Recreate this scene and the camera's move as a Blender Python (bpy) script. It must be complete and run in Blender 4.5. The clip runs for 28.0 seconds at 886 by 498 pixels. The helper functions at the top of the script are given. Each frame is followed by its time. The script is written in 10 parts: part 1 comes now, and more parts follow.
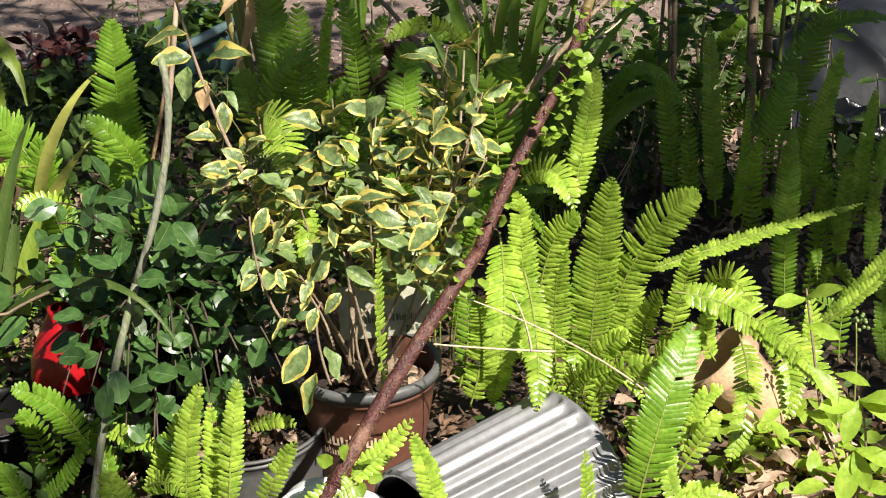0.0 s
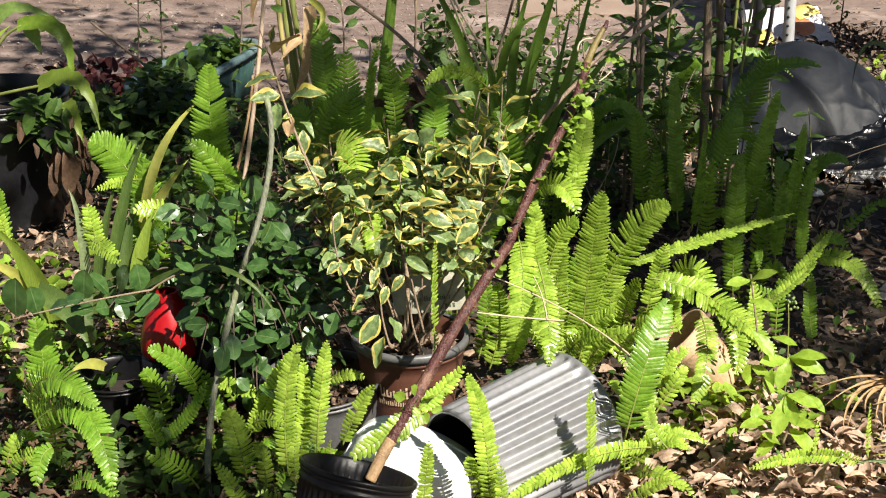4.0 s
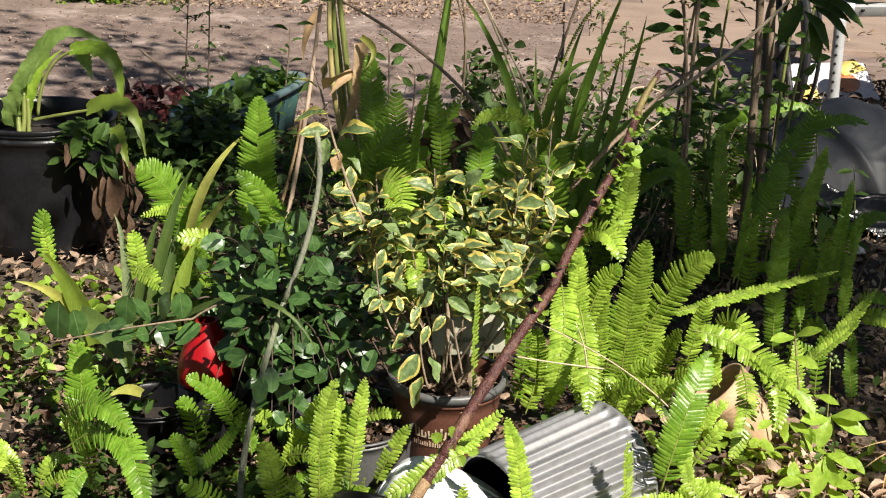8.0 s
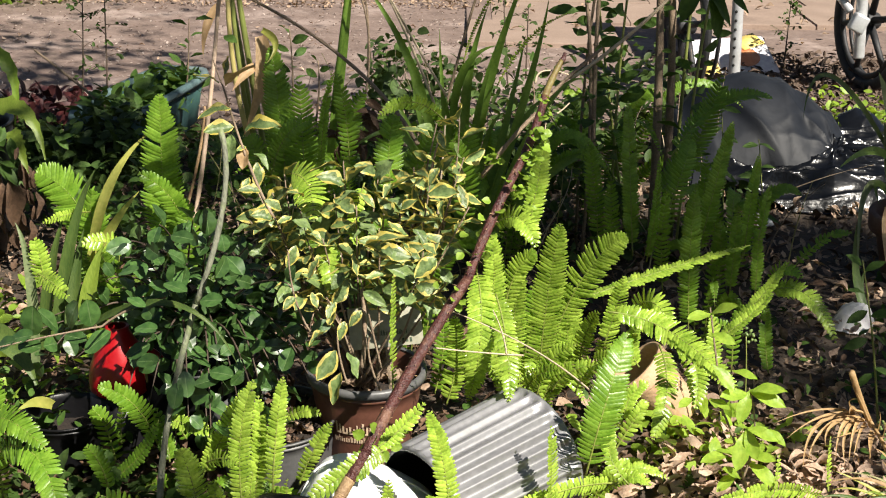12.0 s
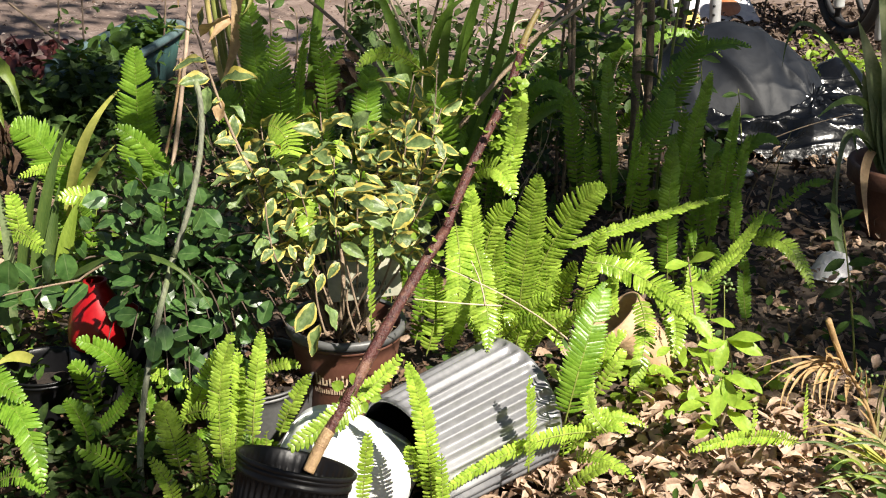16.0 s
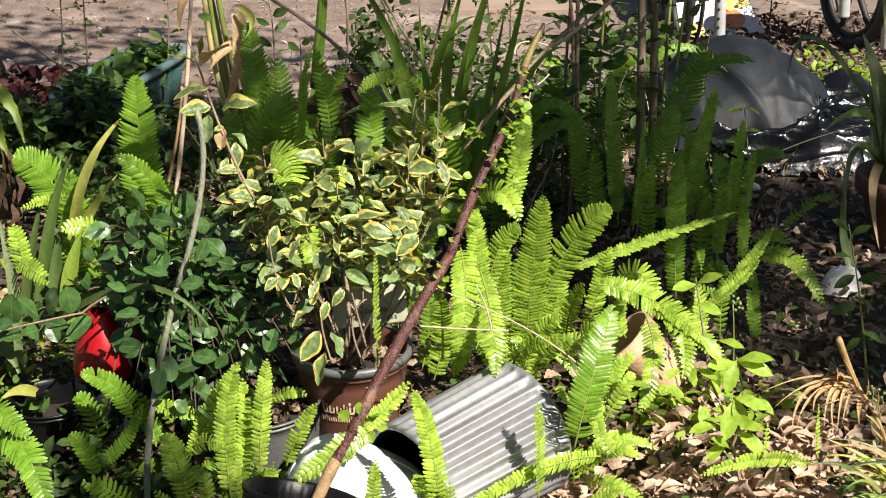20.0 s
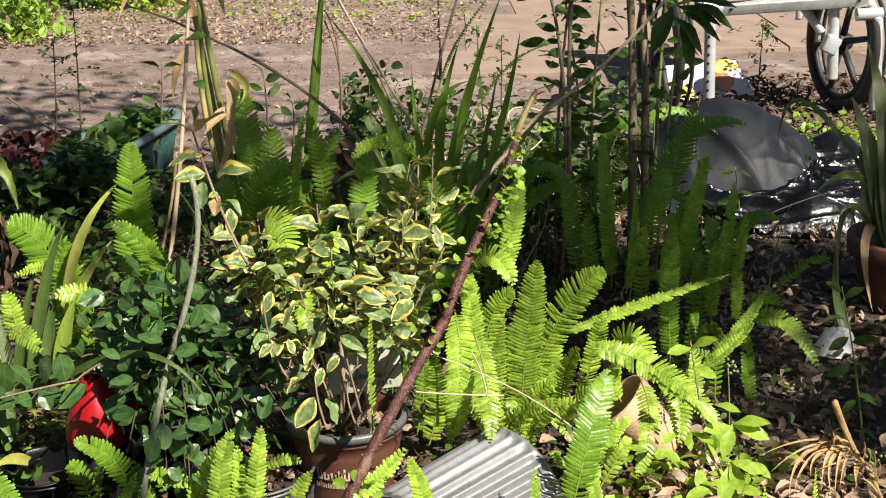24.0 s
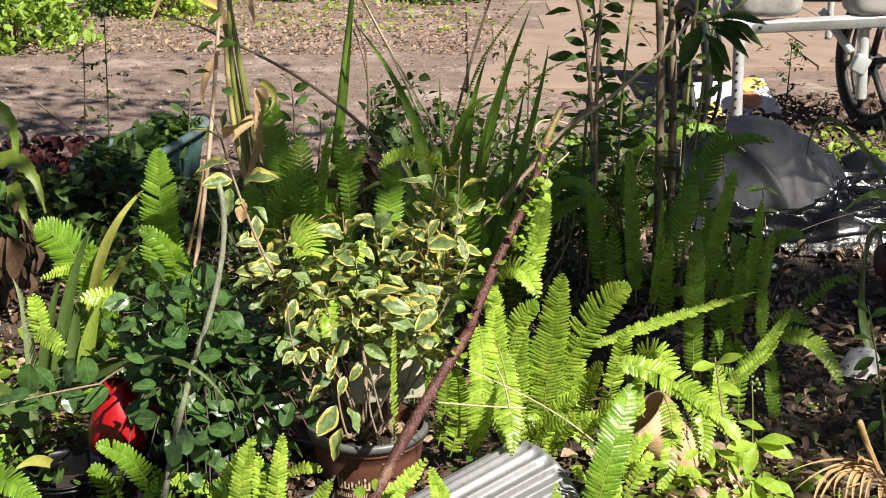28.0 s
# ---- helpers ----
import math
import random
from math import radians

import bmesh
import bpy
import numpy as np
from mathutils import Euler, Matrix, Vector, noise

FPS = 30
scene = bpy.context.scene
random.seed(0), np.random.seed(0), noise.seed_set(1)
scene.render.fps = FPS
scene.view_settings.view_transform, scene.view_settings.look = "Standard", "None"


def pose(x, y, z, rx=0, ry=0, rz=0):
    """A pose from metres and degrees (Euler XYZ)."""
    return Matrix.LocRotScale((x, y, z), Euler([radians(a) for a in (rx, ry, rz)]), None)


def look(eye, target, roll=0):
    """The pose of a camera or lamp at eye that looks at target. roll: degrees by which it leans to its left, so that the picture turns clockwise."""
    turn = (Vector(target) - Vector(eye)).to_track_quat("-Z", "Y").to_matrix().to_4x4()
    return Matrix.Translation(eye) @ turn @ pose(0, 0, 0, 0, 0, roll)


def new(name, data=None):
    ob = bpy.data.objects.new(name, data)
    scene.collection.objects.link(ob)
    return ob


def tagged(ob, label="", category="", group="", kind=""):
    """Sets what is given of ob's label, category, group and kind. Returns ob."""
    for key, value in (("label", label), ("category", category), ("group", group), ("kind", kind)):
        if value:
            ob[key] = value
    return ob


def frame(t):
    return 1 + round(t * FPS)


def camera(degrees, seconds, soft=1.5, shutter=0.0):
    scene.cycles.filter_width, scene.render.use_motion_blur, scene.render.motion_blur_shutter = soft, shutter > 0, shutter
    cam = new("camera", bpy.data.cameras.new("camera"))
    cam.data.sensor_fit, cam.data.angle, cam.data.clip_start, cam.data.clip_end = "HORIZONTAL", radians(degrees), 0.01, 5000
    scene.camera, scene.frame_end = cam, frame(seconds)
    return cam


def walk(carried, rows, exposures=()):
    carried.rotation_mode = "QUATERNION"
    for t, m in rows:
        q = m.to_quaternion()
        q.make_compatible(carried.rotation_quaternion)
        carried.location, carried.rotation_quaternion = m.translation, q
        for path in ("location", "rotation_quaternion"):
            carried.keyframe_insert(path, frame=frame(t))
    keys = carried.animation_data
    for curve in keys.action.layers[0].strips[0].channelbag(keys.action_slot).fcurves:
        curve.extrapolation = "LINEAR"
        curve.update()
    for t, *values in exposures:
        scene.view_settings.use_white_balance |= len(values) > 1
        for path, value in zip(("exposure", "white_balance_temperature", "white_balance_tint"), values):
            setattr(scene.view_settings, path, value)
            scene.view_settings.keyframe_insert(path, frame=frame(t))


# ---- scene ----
# A hand-held camera that stands before a bed of potted plants and turns a little
cam = camera(36.9, 28.0, soft=1.1)
PATH = [
    (0, (0.121, 0.521, 1.132), (-0.102, 2.828, 0.193), -1.06),
    (0.1, (0.082, 0.335, 1.192), (-0.081, 2.647, 0.254), -0.78),
    (0.2, (0.041, 0.137, 1.256), (-0.059, 2.453, 0.319), -0.48),
    (0.3, (0.018, 0.028, 1.291), (-0.047, 2.345, 0.355), -0.31),
    (0.4, (0.012, 0.001, 1.300), (-0.044, 2.319, 0.364), -0.27),
    (0.5, (0.012, 0.001, 1.300), (-0.044, 2.319, 0.364), -0.27),
    (1, (0.010, -0.016, 1.304), (-0.051, 2.299, 0.364), 0.21),
    (1.5, (0.012, -0.017, 1.301), (-0.061, 2.304, 0.376), 0.96),
    (2, (0.019, -0.013, 1.307), (-0.043, 2.306, 0.376), 1.26),
    (2.5, (0.014, -0.015, 1.303), (-0.037, 2.308, 0.379), 1.25),
    (3, (0.009, -0.025, 1.300), (-0.055, 2.301, 0.386), 1.08),
    (3.5, (0.011, -0.033, 1.301), (-0.087, 2.293, 0.391), 0.58),
    (5.5, (0.019, -0.046, 1.323), (-0.155, 2.303, 0.488), -0.56),
    (6, (0.017, -0.045, 1.324), (-0.191, 2.311, 0.514), -0.46),
    (6.5, (0.011, -0.041, 1.319), (-0.188, 2.315, 0.507), 0.56),
    (7, (0.002, -0.035, 1.313), (-0.194, 2.312, 0.476), 1.36),
    (7.5, (-0.008, -0.039, 1.311), (-0.216, 2.302, 0.458), 1.93),
    (8, (-0.011, -0.035, 1.308), (-0.192, 2.314, 0.472), 2.27),
    (8.5, (0.004, -0.039, 1.317), (-0.160, 2.328, 0.529), 0.46),
    (9, (0.016, -0.035, 1.324), (-0.156, 2.345, 0.578), -0.42),
    (9.5, (-0.000, -0.015, 1.316), (-0.166, 2.353, 0.533), 0.49),
    (10, (0.005, -0.017, 1.318), (-0.136, 2.340, 0.497), 0.04),
    (10.5, (-0.001, -0.015, 1.314), (-0.090, 2.339, 0.477), 0.51),
    (11, (-0.001, -0.017, 1.313), (-0.044, 2.332, 0.457), 0.71),
    (11.5, (-0.008, -0.014, 1.311), (-0.031, 2.337, 0.461), 0.71),
    (12, (-0.015, -0.005, 1.306), (-0.030, 2.344, 0.451), 0.95),
    (12.5, (-0.003, -0.011, 1.310), (-0.012, 2.334, 0.441), 0.67),
    (14.5, (-0.001, -0.001, 1.311), (0.050, 2.338, 0.430), 0.72),
    (15, (-0.009, -0.001, 1.305), (0.024, 2.332, 0.406), 1.14),
    (15.5, (-0.006, -0.002, 1.300), (0.018, 2.324, 0.383), 1.09),
    (16, (-0.006, -0.004, 1.301), (0.012, 2.314, 0.365), 0.81),
    (16.5, (0.000, -0.003, 1.302), (0.003, 2.312, 0.357), 0.17),
    (17, (-0.001, 0.001, 1.302), (-0.000, 2.310, 0.343), 0.02),
    (17.5, (-0.003, -0.011, 1.298), (0.004, 2.296, 0.335), 0.31),
    (18, (0.000, -0.010, 1.298), (0.019, 2.304, 0.353), 0.40),
    (18.5, (0.009, -0.013, 1.316), (0.019, 2.325, 0.431), -0.54),
    (19, (0.004, 0.011, 1.307), (0.026, 2.358, 0.447), 0.16),
    (19.5, (-0.005, 0.019, 1.309), (0.024, 2.349, 0.404), 0.65),
    (20, (0.003, 0.020, 1.314), (0.002, 2.347, 0.401), -0.42),
    (20.5, (0.006, 0.022, 1.316), (0.014, 2.358, 0.424), -0.52),
    (21, (0.012, 0.015, 1.319), (0.055, 2.357, 0.447), -0.55),
    (21.5, (0.010, 0.024, 1.306), (0.094, 2.354, 0.406), -0.24),
    (23.5, (-0.007, 0.021, 1.320), (0.023, 2.384, 0.505), -0.44),
    (24, (-0.002, 0.021, 1.322), (0.014, 2.387, 0.516), -0.60),
    (24.5, (-0.002, 0.018, 1.321), (0.021, 2.383, 0.512), -0.40),
    (25, (-0.003, 0.021, 1.319), (0.021, 2.391, 0.524), -0.81),
    (25.5, (-0.005, 0.016, 1.316), (0.038, 2.395, 0.549), -0.70),
    (26, (-0.003, 0.018, 1.323), (0.047, 2.402, 0.572), -0.54),
    (26.5, (-0.001, 0.021, 1.321), (0.040, 2.407, 0.574), -0.82),
    (27, (-0.001, 0.022, 1.322), (0.026, 2.407, 0.572), -0.93),
    (27.5, (0.001, 0.029, 1.315), (0.010, 2.409, 0.549), -0.95),
    (28, (-0.006, 0.021, 1.316), (-0.033, 2.396, 0.535), 0.19),
]
# stops: the camera closes a little where the bright path comes into view
STOPS = [(0.0, 1.12), (3.0, 1.16), (6.0, 0.97), (10.0, 0.97), (12.0, 1.05), (15.0, 1.13), (17.0, 1.18), (21.0, 1.14), (24.0, 1.09), (28.0, 1.11)]
walk(cam, [(t, look(eye, target, roll)) for t, eye, target, roll in PATH], STOPS)

# ---- light ----
SUN = Vector((0.46, -0.53, 0.71)).normalized()
world = bpy.data.worlds.new("world")
scene.world = world
world.use_nodes = True
sky = world.node_tree.nodes.new("ShaderNodeTexSky")
sky.sky_type, sky.sun_disc = "NISHITA", False
sky.sun_elevation = math.asin(SUN.z)
sky.sun_rotation = math.atan2(SUN.x, SUN.y)
world.node_tree.links.new(sky.outputs[0], world.node_tree.nodes["Background"].inputs[0])
world.node_tree.nodes["Background"].inputs[1].default_value = 0.026
sun_data = bpy.data.lights.new("sun", "SUN")
sun_data.energy, sun_data.angle, sun_data.color = 5.0, radians(0.5), (1.0, 0.93, 0.82)
sun_lamp = new("sun", sun_data)
sun_lamp.matrix_world = look(SUN * 20, (0, 0, 0))


# ---- materials ----
def node(nt, kind, x=0, **inputs):
    n = nt.nodes.new(kind)
    for key, value in inputs.items():
        n.inputs[key.replace("_", " ")].default_value = value
    return n


def mat(name, dark, light, rough=0.6, scale=12.0, fine=90.0, bump=0.2, metal=0.0, through_light=0.0, vary=0.25,
        spec=0.5, stain=None, stretch=(1, 1, 1), coat=0.0, glow=None):
    """A surface with blotches, grain and relief; through_light is the share that shines through a leaf."""
    m = bpy.data.materials.new(name)
    m.use_nodes = True
    nt = m.node_tree
    link = nt.links.new
    bsdf = nt.nodes["Principled BSDF"]
    tc = nt.nodes.new("ShaderNodeTexCoord")
    mp = nt.nodes.new("ShaderNodeMapping")
    mp.inputs["Scale"].default_value = stretch
    link(tc.outputs["Object"], mp.inputs[0])
    big = node(nt, "ShaderNodeTexNoise", Scale=scale, Detail=4.0, Roughness=0.6)
    small = node(nt, "ShaderNodeTexNoise", Scale=fine, Detail=3.0)
    link(mp.outputs[0], big.inputs["Vector"])
    link(mp.outputs[0], small.inputs["Vector"])
    ramp = nt.nodes.new("ShaderNodeValToRGB")
    ramp.color_ramp.elements[0].position, ramp.color_ramp.elements[1].position = 0.32, 0.68
    ramp.color_ramp.elements[0].color = (*dark, 1)
    ramp.color_ramp.elements[1].color = (*light, 1)
    mixv = nt.nodes.new("ShaderNodeMath")
    mixv.operation = "MULTIPLY_ADD"
    mixv.inputs[1].default_value = 0.45
    link(small.outputs[0], mixv.inputs[0])
    sub = nt.nodes.new("ShaderNodeMath")
    sub.operation = "MULTIPLY"
    sub.inputs[1].default_value = 0.55
    link(big.outputs[0], sub.inputs[0])
    link(sub.outputs[0], mixv.inputs[2])
    link(mixv.outputs[0], ramp.inputs[0])
    colour = ramp.outputs[0]
    if stain:
        st = node(nt, "ShaderNodeTexNoise", Scale=scale * 0.35, Detail=5.0, Roughness=0.7)
        link(tc.outputs["Object"], st.inputs["Vector"])
        sr = nt.nodes.new("ShaderNodeValToRGB")
        sr.color_ramp.elements[0].position, sr.color_ramp.elements[1].position = 0.52, 0.66
        link(st.outputs[0], sr.inputs[0])
        mx = nt.nodes.new("ShaderNodeMixRGB")
        link(sr.outputs[0], mx.inputs[0])
        link(colour, mx.inputs[1])
        mx.inputs[2].default_value = (*stain, 1)
        colour = mx.outputs[0]
    info = nt.nodes.new("ShaderNodeObjectInfo")
    geo = nt.nodes.new("ShaderNodeNewGeometry")
    both = nt.nodes.new("ShaderNodeMath")
    both.operation = "ADD"
    link(info.outputs["Random"], both.inputs[0])
    link(geo.outputs["Random Per Island"], both.inputs[1])
    span = nt.nodes.new("ShaderNodeMapRange")
    span.inputs["From Max"].default_value = 2.0
    span.inputs["To Min"].default_value, span.inputs["To Max"].default_value = 1 - vary, 1 + vary
    link(both.outputs[0], span.inputs[0])
    hsv = nt.nodes.new("ShaderNodeHueSaturation")
    link(span.outputs[0], hsv.inputs["Value"])
    link(colour, hsv.inputs["Color"])
    colour = hsv.outputs[0]
    link(colour, bsdf.inputs["Base Color"])
    bsdf.inputs["Metallic"].default_value = metal
    bsdf.inputs["Specular IOR Level"].default_value = spec
    bsdf.inputs["Coat Weight"].default_value = coat
    bsdf.inputs["Coat Roughness"].default_value = rough
    rr = nt.nodes.new("ShaderNodeMapRange")
    rr.inputs["To Min"].default_value, rr.inputs["To Max"].default_value = max(0.05, rough - 0.12), min(1, rough + 0.12)
    link(big.outputs[0], rr.inputs[0])
    link(rr.outputs[0], bsdf.inputs["Roughness"])
    if bump:
        bp = nt.nodes.new("ShaderNodeBump")
        bp.inputs["Strength"].default_value, bp.inputs["Distance"].default_value = bump, 0.01
        link(mixv.outputs[0], bp.inputs["Height"])
        link(bp.outputs[0], bsdf.inputs["Normal"])
    if through_light:
        tr = nt.nodes.new("ShaderNodeBsdfTranslucent")
        warm = nt.nodes.new("ShaderNodeMixRGB")
        warm.blend_type = "MULTIPLY"
        warm.inputs[0].default_value = 1.0
        warm.inputs[2].default_value = (1.5, 1.35, 0.6, 1)
        link(colour, warm.inputs[1])
        link(warm.outputs[0], tr.inputs[0])
        ms = nt.nodes.new("ShaderNodeMixShader")
        ms.inputs[0].default_value = through_light
        link(bsdf.outputs[0], ms.inputs[1])
        link(tr.outputs[0], ms.inputs[2])
        link(ms.outputs[0], nt.nodes["Material Output"].inputs[0])
    return m


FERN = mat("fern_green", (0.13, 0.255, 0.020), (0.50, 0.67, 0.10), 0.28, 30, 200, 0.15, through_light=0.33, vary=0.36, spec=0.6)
# two darker copies of the fern green, with shade put into the colour
FERN_SHADED = mat("fern_shaded_green", (0.10, 0.21, 0.014), (0.21, 0.36, 0.034), 0.42, 30, 200, 0.15, through_light=0.35, vary=0.25)
FERN_PART_SHADED = mat("fern_part_shaded_green", (0.090, 0.205, 0.014), (0.235, 0.395, 0.042), 0.36, 30, 200, 0.15, through_light=0.31, vary=0.30)
RACHIS = mat("fern_stalk", (0.13, 0.18, 0.025), (0.25, 0.28, 0.055), 0.6, 40, 200, 0.2)
LEAF_DARK = mat("glossy_leaf", (0.020, 0.058, 0.014), (0.088, 0.178, 0.042), 0.38, 25, 120, 0.08, through_light=0.14, vary=0.55, spec=0.7)
LEAF_VEIN = mat("pale_leaf_vein", (0.075, 0.13, 0.045), (0.14, 0.21, 0.08), 0.45, 25, 120, 0.05, through_light=0.1, vary=0.1)
LEAF_MID = mat("variegated_centre", (0.050, 0.095, 0.030), (0.20, 0.27, 0.10), 0.46, 40, 160, 0.3, through_light=0.15, vary=0.3)
LEAF_PALE = mat("variegated_blotch", (0.12, 0.20, 0.06), (0.22, 0.30, 0.10), 0.4, 40, 160, 0.25, through_light=0.2, vary=0.2)
LEAF_EDGE = mat("variegated_margin", (0.50, 0.41, 0.055), (0.74, 0.66, 0.24), 0.38, 30, 120, 0.3, through_light=0.25, vary=0.4)
LEAF_LIME = mat("lime_leaf", (0.22, 0.38, 0.035), (0.42, 0.58, 0.08), 0.42, 20, 150, 0.2, through_light=0.45, vary=0.2)
LEAF_WEED = mat("weed_leaf", (0.036, 0.080, 0.013), (0.098, 0.180, 0.034), 0.62, 20, 150, 0.2, through_light=0.3, vary=0.45, spec=0.3)
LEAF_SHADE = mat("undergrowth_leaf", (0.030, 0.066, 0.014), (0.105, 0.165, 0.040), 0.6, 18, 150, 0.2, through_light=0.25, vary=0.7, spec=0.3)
LEAF_BRIGHT = mat("verge_leaf", (0.14, 0.26, 0.02), (0.32, 0.45, 0.055), 0.5, 10, 90, 0.2, through_light=0.35, vary=0.35)
LEAF_VERGE = mat("bush_leaf", (0.085, 0.185, 0.018), (0.25, 0.37, 0.05), 0.5, 3, 90, 0.2, through_light=0.3, vary=0.55)
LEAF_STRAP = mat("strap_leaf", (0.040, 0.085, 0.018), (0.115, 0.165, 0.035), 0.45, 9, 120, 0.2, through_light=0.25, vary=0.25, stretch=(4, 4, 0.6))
# lit copy of the strap leaf: olive, with sunlight put into the colour
LEAF_STRAP_LIT = mat("lit_olive_strap_leaf", (0.12, 0.19, 0.020), (0.25, 0.33, 0.05), 0.42, 9, 120, 0.2, through_light=0.25, vary=0.2, stretch=(4, 4, 0.6))
LEAF_YELLOW = mat("yellowing_strap_leaf", (0.28, 0.32, 0.05), (0.50, 0.48, 0.12), 0.5, 9, 120, 0.2, through_light=0.3, vary=0.2)
LEAF_BLADE = mat("iris_blade", (0.085, 0.175, 0.022), (0.19, 0.30, 0.05), 0.42, 12, 150, 0.15, through_light=0.35, vary=0.25)
LEAF_ROSETTE = mat("rosette_leaf", (0.075, 0.11, 0.045), (0.20, 0.24, 0.11), 0.5, 14, 120, 0.2, through_light=0.2, vary=0.25, stain=(0.24, 0.26, 0.15))
LEAF_BIG = mat("broad_leaf", (0.14, 0.24, 0.05), (0.28, 0.39, 0.11), 0.4, 14, 90, 0.3, through_light=0.35, vary=0.15)
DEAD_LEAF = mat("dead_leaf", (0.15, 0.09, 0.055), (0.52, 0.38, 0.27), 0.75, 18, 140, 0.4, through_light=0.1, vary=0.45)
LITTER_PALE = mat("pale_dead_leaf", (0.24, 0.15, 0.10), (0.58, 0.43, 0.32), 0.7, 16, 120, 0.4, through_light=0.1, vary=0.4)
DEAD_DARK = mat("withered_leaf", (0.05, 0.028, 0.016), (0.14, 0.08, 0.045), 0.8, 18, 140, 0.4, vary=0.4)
CHIP = mat("pale_trodden_crumbs", (0.27, 0.21, 0.18), (0.52, 0.44, 0.39), 0.85, 16, 120, 0.3, vary=0.4)
STRAW = mat("dry_grass", (0.27, 0.165, 0.07), (0.50, 0.34, 0.16), 0.6, 20, 160, 0.3, through_light=0.15, vary=0.2)
STRAW_GREEN = mat("fading_grass", (0.20, 0.19, 0.07), (0.38, 0.35, 0.15), 0.6, 20, 160, 0.3, through_light=0.15, vary=0.2)
TAN_LEAF = mat("tan_dry_leaf", (0.40, 0.25, 0.12), (0.60, 0.42, 0.24), 0.6, 14, 120, 0.3, through_light=0.25, vary=0.15)
BARK_GREY = mat("grey_bark", (0.08, 0.085, 0.06), (0.27, 0.28, 0.20), 0.75, 30, 220, 0.6, stain=(0.20, 0.25, 0.10), stretch=(1, 1, 0.4))
BARK_RED = mat("red_cane", (0.026, 0.008, 0.008), (0.095, 0.026, 0.020), 0.55, 60, 250, 0.7, stain=(0.17, 0.085, 0.055))
BARK_TAN = mat("pale_cut_cane", (0.20, 0.12, 0.06), (0.42, 0.29, 0.15), 0.65, 40, 250, 0.4, stain=(0.16, 0.075, 0.05))
TWIG = mat("brown_twig", (0.13, 0.09, 0.06), (0.30, 0.225, 0.15), 0.7, 40, 250, 0.5)
CANE_TOP = mat("yellow_brown_cane", (0.11, 0.085, 0.022), (0.22, 0.175, 0.055), 0.55, 40, 250, 0.3, stain=(0.12, 0.06, 0.03))
STEM_DARK = mat("dark_stem", (0.035, 0.024, 0.018), (0.10, 0.070, 0.048), 0.7, 40, 250, 0.4)
TWIG_PALE = mat("pale_twig", (0.36, 0.28, 0.18), (0.60, 0.50, 0.36), 0.7, 40, 250, 0.4)
CANE_GREEN = mat("green_cane", (0.12, 0.16, 0.03), (0.26, 0.28, 0.08), 0.5, 20, 150, 0.2, stretch=(1, 1, 0.2))
CANE_YELLOW = mat("yellow_cane", (0.30, 0.26, 0.08), (0.52, 0.44, 0.18), 0.5, 20, 150, 0.2, stretch=(1, 1, 0.2), through_light=0.1)
TWIG_PINK = mat("pale_pinkish_stalk", (0.42, 0.30, 0.21), (0.62, 0.47, 0.35), 0.6, 30, 200, 0.3)
PLASTIC_BLACK = mat("black_nursery_plastic", (0.004, 0.004, 0.005), (0.008, 0.008, 0.009), 0.38, 9, 120, 0.12, vary=0.1, stain=(0.011, 0.011, 0.011), spec=0.26)
PLASTIC_BIG = mat("black_pot_plastic", (0.006, 0.006, 0.007), (0.014, 0.0145, 0.017), 0.34, 7, 90, 0.15, vary=0.05, stain=(0.034, 0.035, 0.040), spec=0.3)
PLASTIC_SILVER = mat("sun_bleached_plastic", (0.10, 0.10, 0.106), (0.19, 0.19, 0.20), 0.42, 6, 90, 0.05, vary=0.03, stain=(0.24, 0.24, 0.245), spec=1.0, coat=0.6)
PLASTIC_GREY = mat("grey_plastic", (0.07, 0.07, 0.07), (0.12, 0.12, 0.12), 0.45, 9, 120, 0.1, vary=0.05, stain=(0.09, 0.085, 0.08))
PLASTIC_BROWN = mat("brown_plastic", (0.10, 0.040, 0.026), (0.155, 0.066, 0.045), 0.5, 6, 120, 0.08, vary=0.05, stain=(0.19, 0.10, 0.07))
PLASTIC_WHITE = mat("white_plastic", (0.72, 0.73, 0.72), (0.82, 0.83, 0.82), 0.35, 6, 60, 0.05, vary=0.03, stain=(0.62, 0.62, 0.58))
PLASTIC_RED = mat("red_plastic", (0.25, 0.004, 0.007), (0.36, 0.007, 0.011), 0.3, 9, 90, 0.05, vary=0.05)
PLASTIC_TEAL = mat("teal_plastic", (0.014, 0.036, 0.036), (0.024, 0.056, 0.056), 0.6, 6, 90, 0.1, stain=(0.03, 0.08, 0.065), spec=0.25)
TEAL_PALE = mat("faded_teal_plastic", (0.055, 0.095, 0.100), (0.090, 0.135, 0.140), 0.55, 6, 90, 0.1, stain=(0.11, 0.14, 0.14), spec=0.3)
PRINT = mat("cream_print", (0.60, 0.44, 0.30), (0.70, 0.54, 0.38), 0.6, 20, 90, 0.0, vary=0.02)
TAG_PAPER = mat("cream_tag_card", (0.20, 0.195, 0.145), (0.36, 0.35, 0.265), 0.55, 8, 90, 0.05, vary=0.02)
INK = mat("dark_green_ink", (0.03, 0.05, 0.03), (0.06, 0.08, 0.05), 0.6, 20, 90, 0.0, vary=0.02)
BAG_DUSTY = mat("dusty_bag_film", (0.0090, 0.0105, 0.0138), (0.0165, 0.0188, 0.0238), 0.50, 7, 30, 0.25, vary=0.02, spec=0.14)
BAG_BLACK = mat("black_bag_film", (0.003, 0.0033, 0.004), (0.006, 0.0065, 0.008), 0.21, 14, 60, 0.35, vary=0.02, spec=0.5)
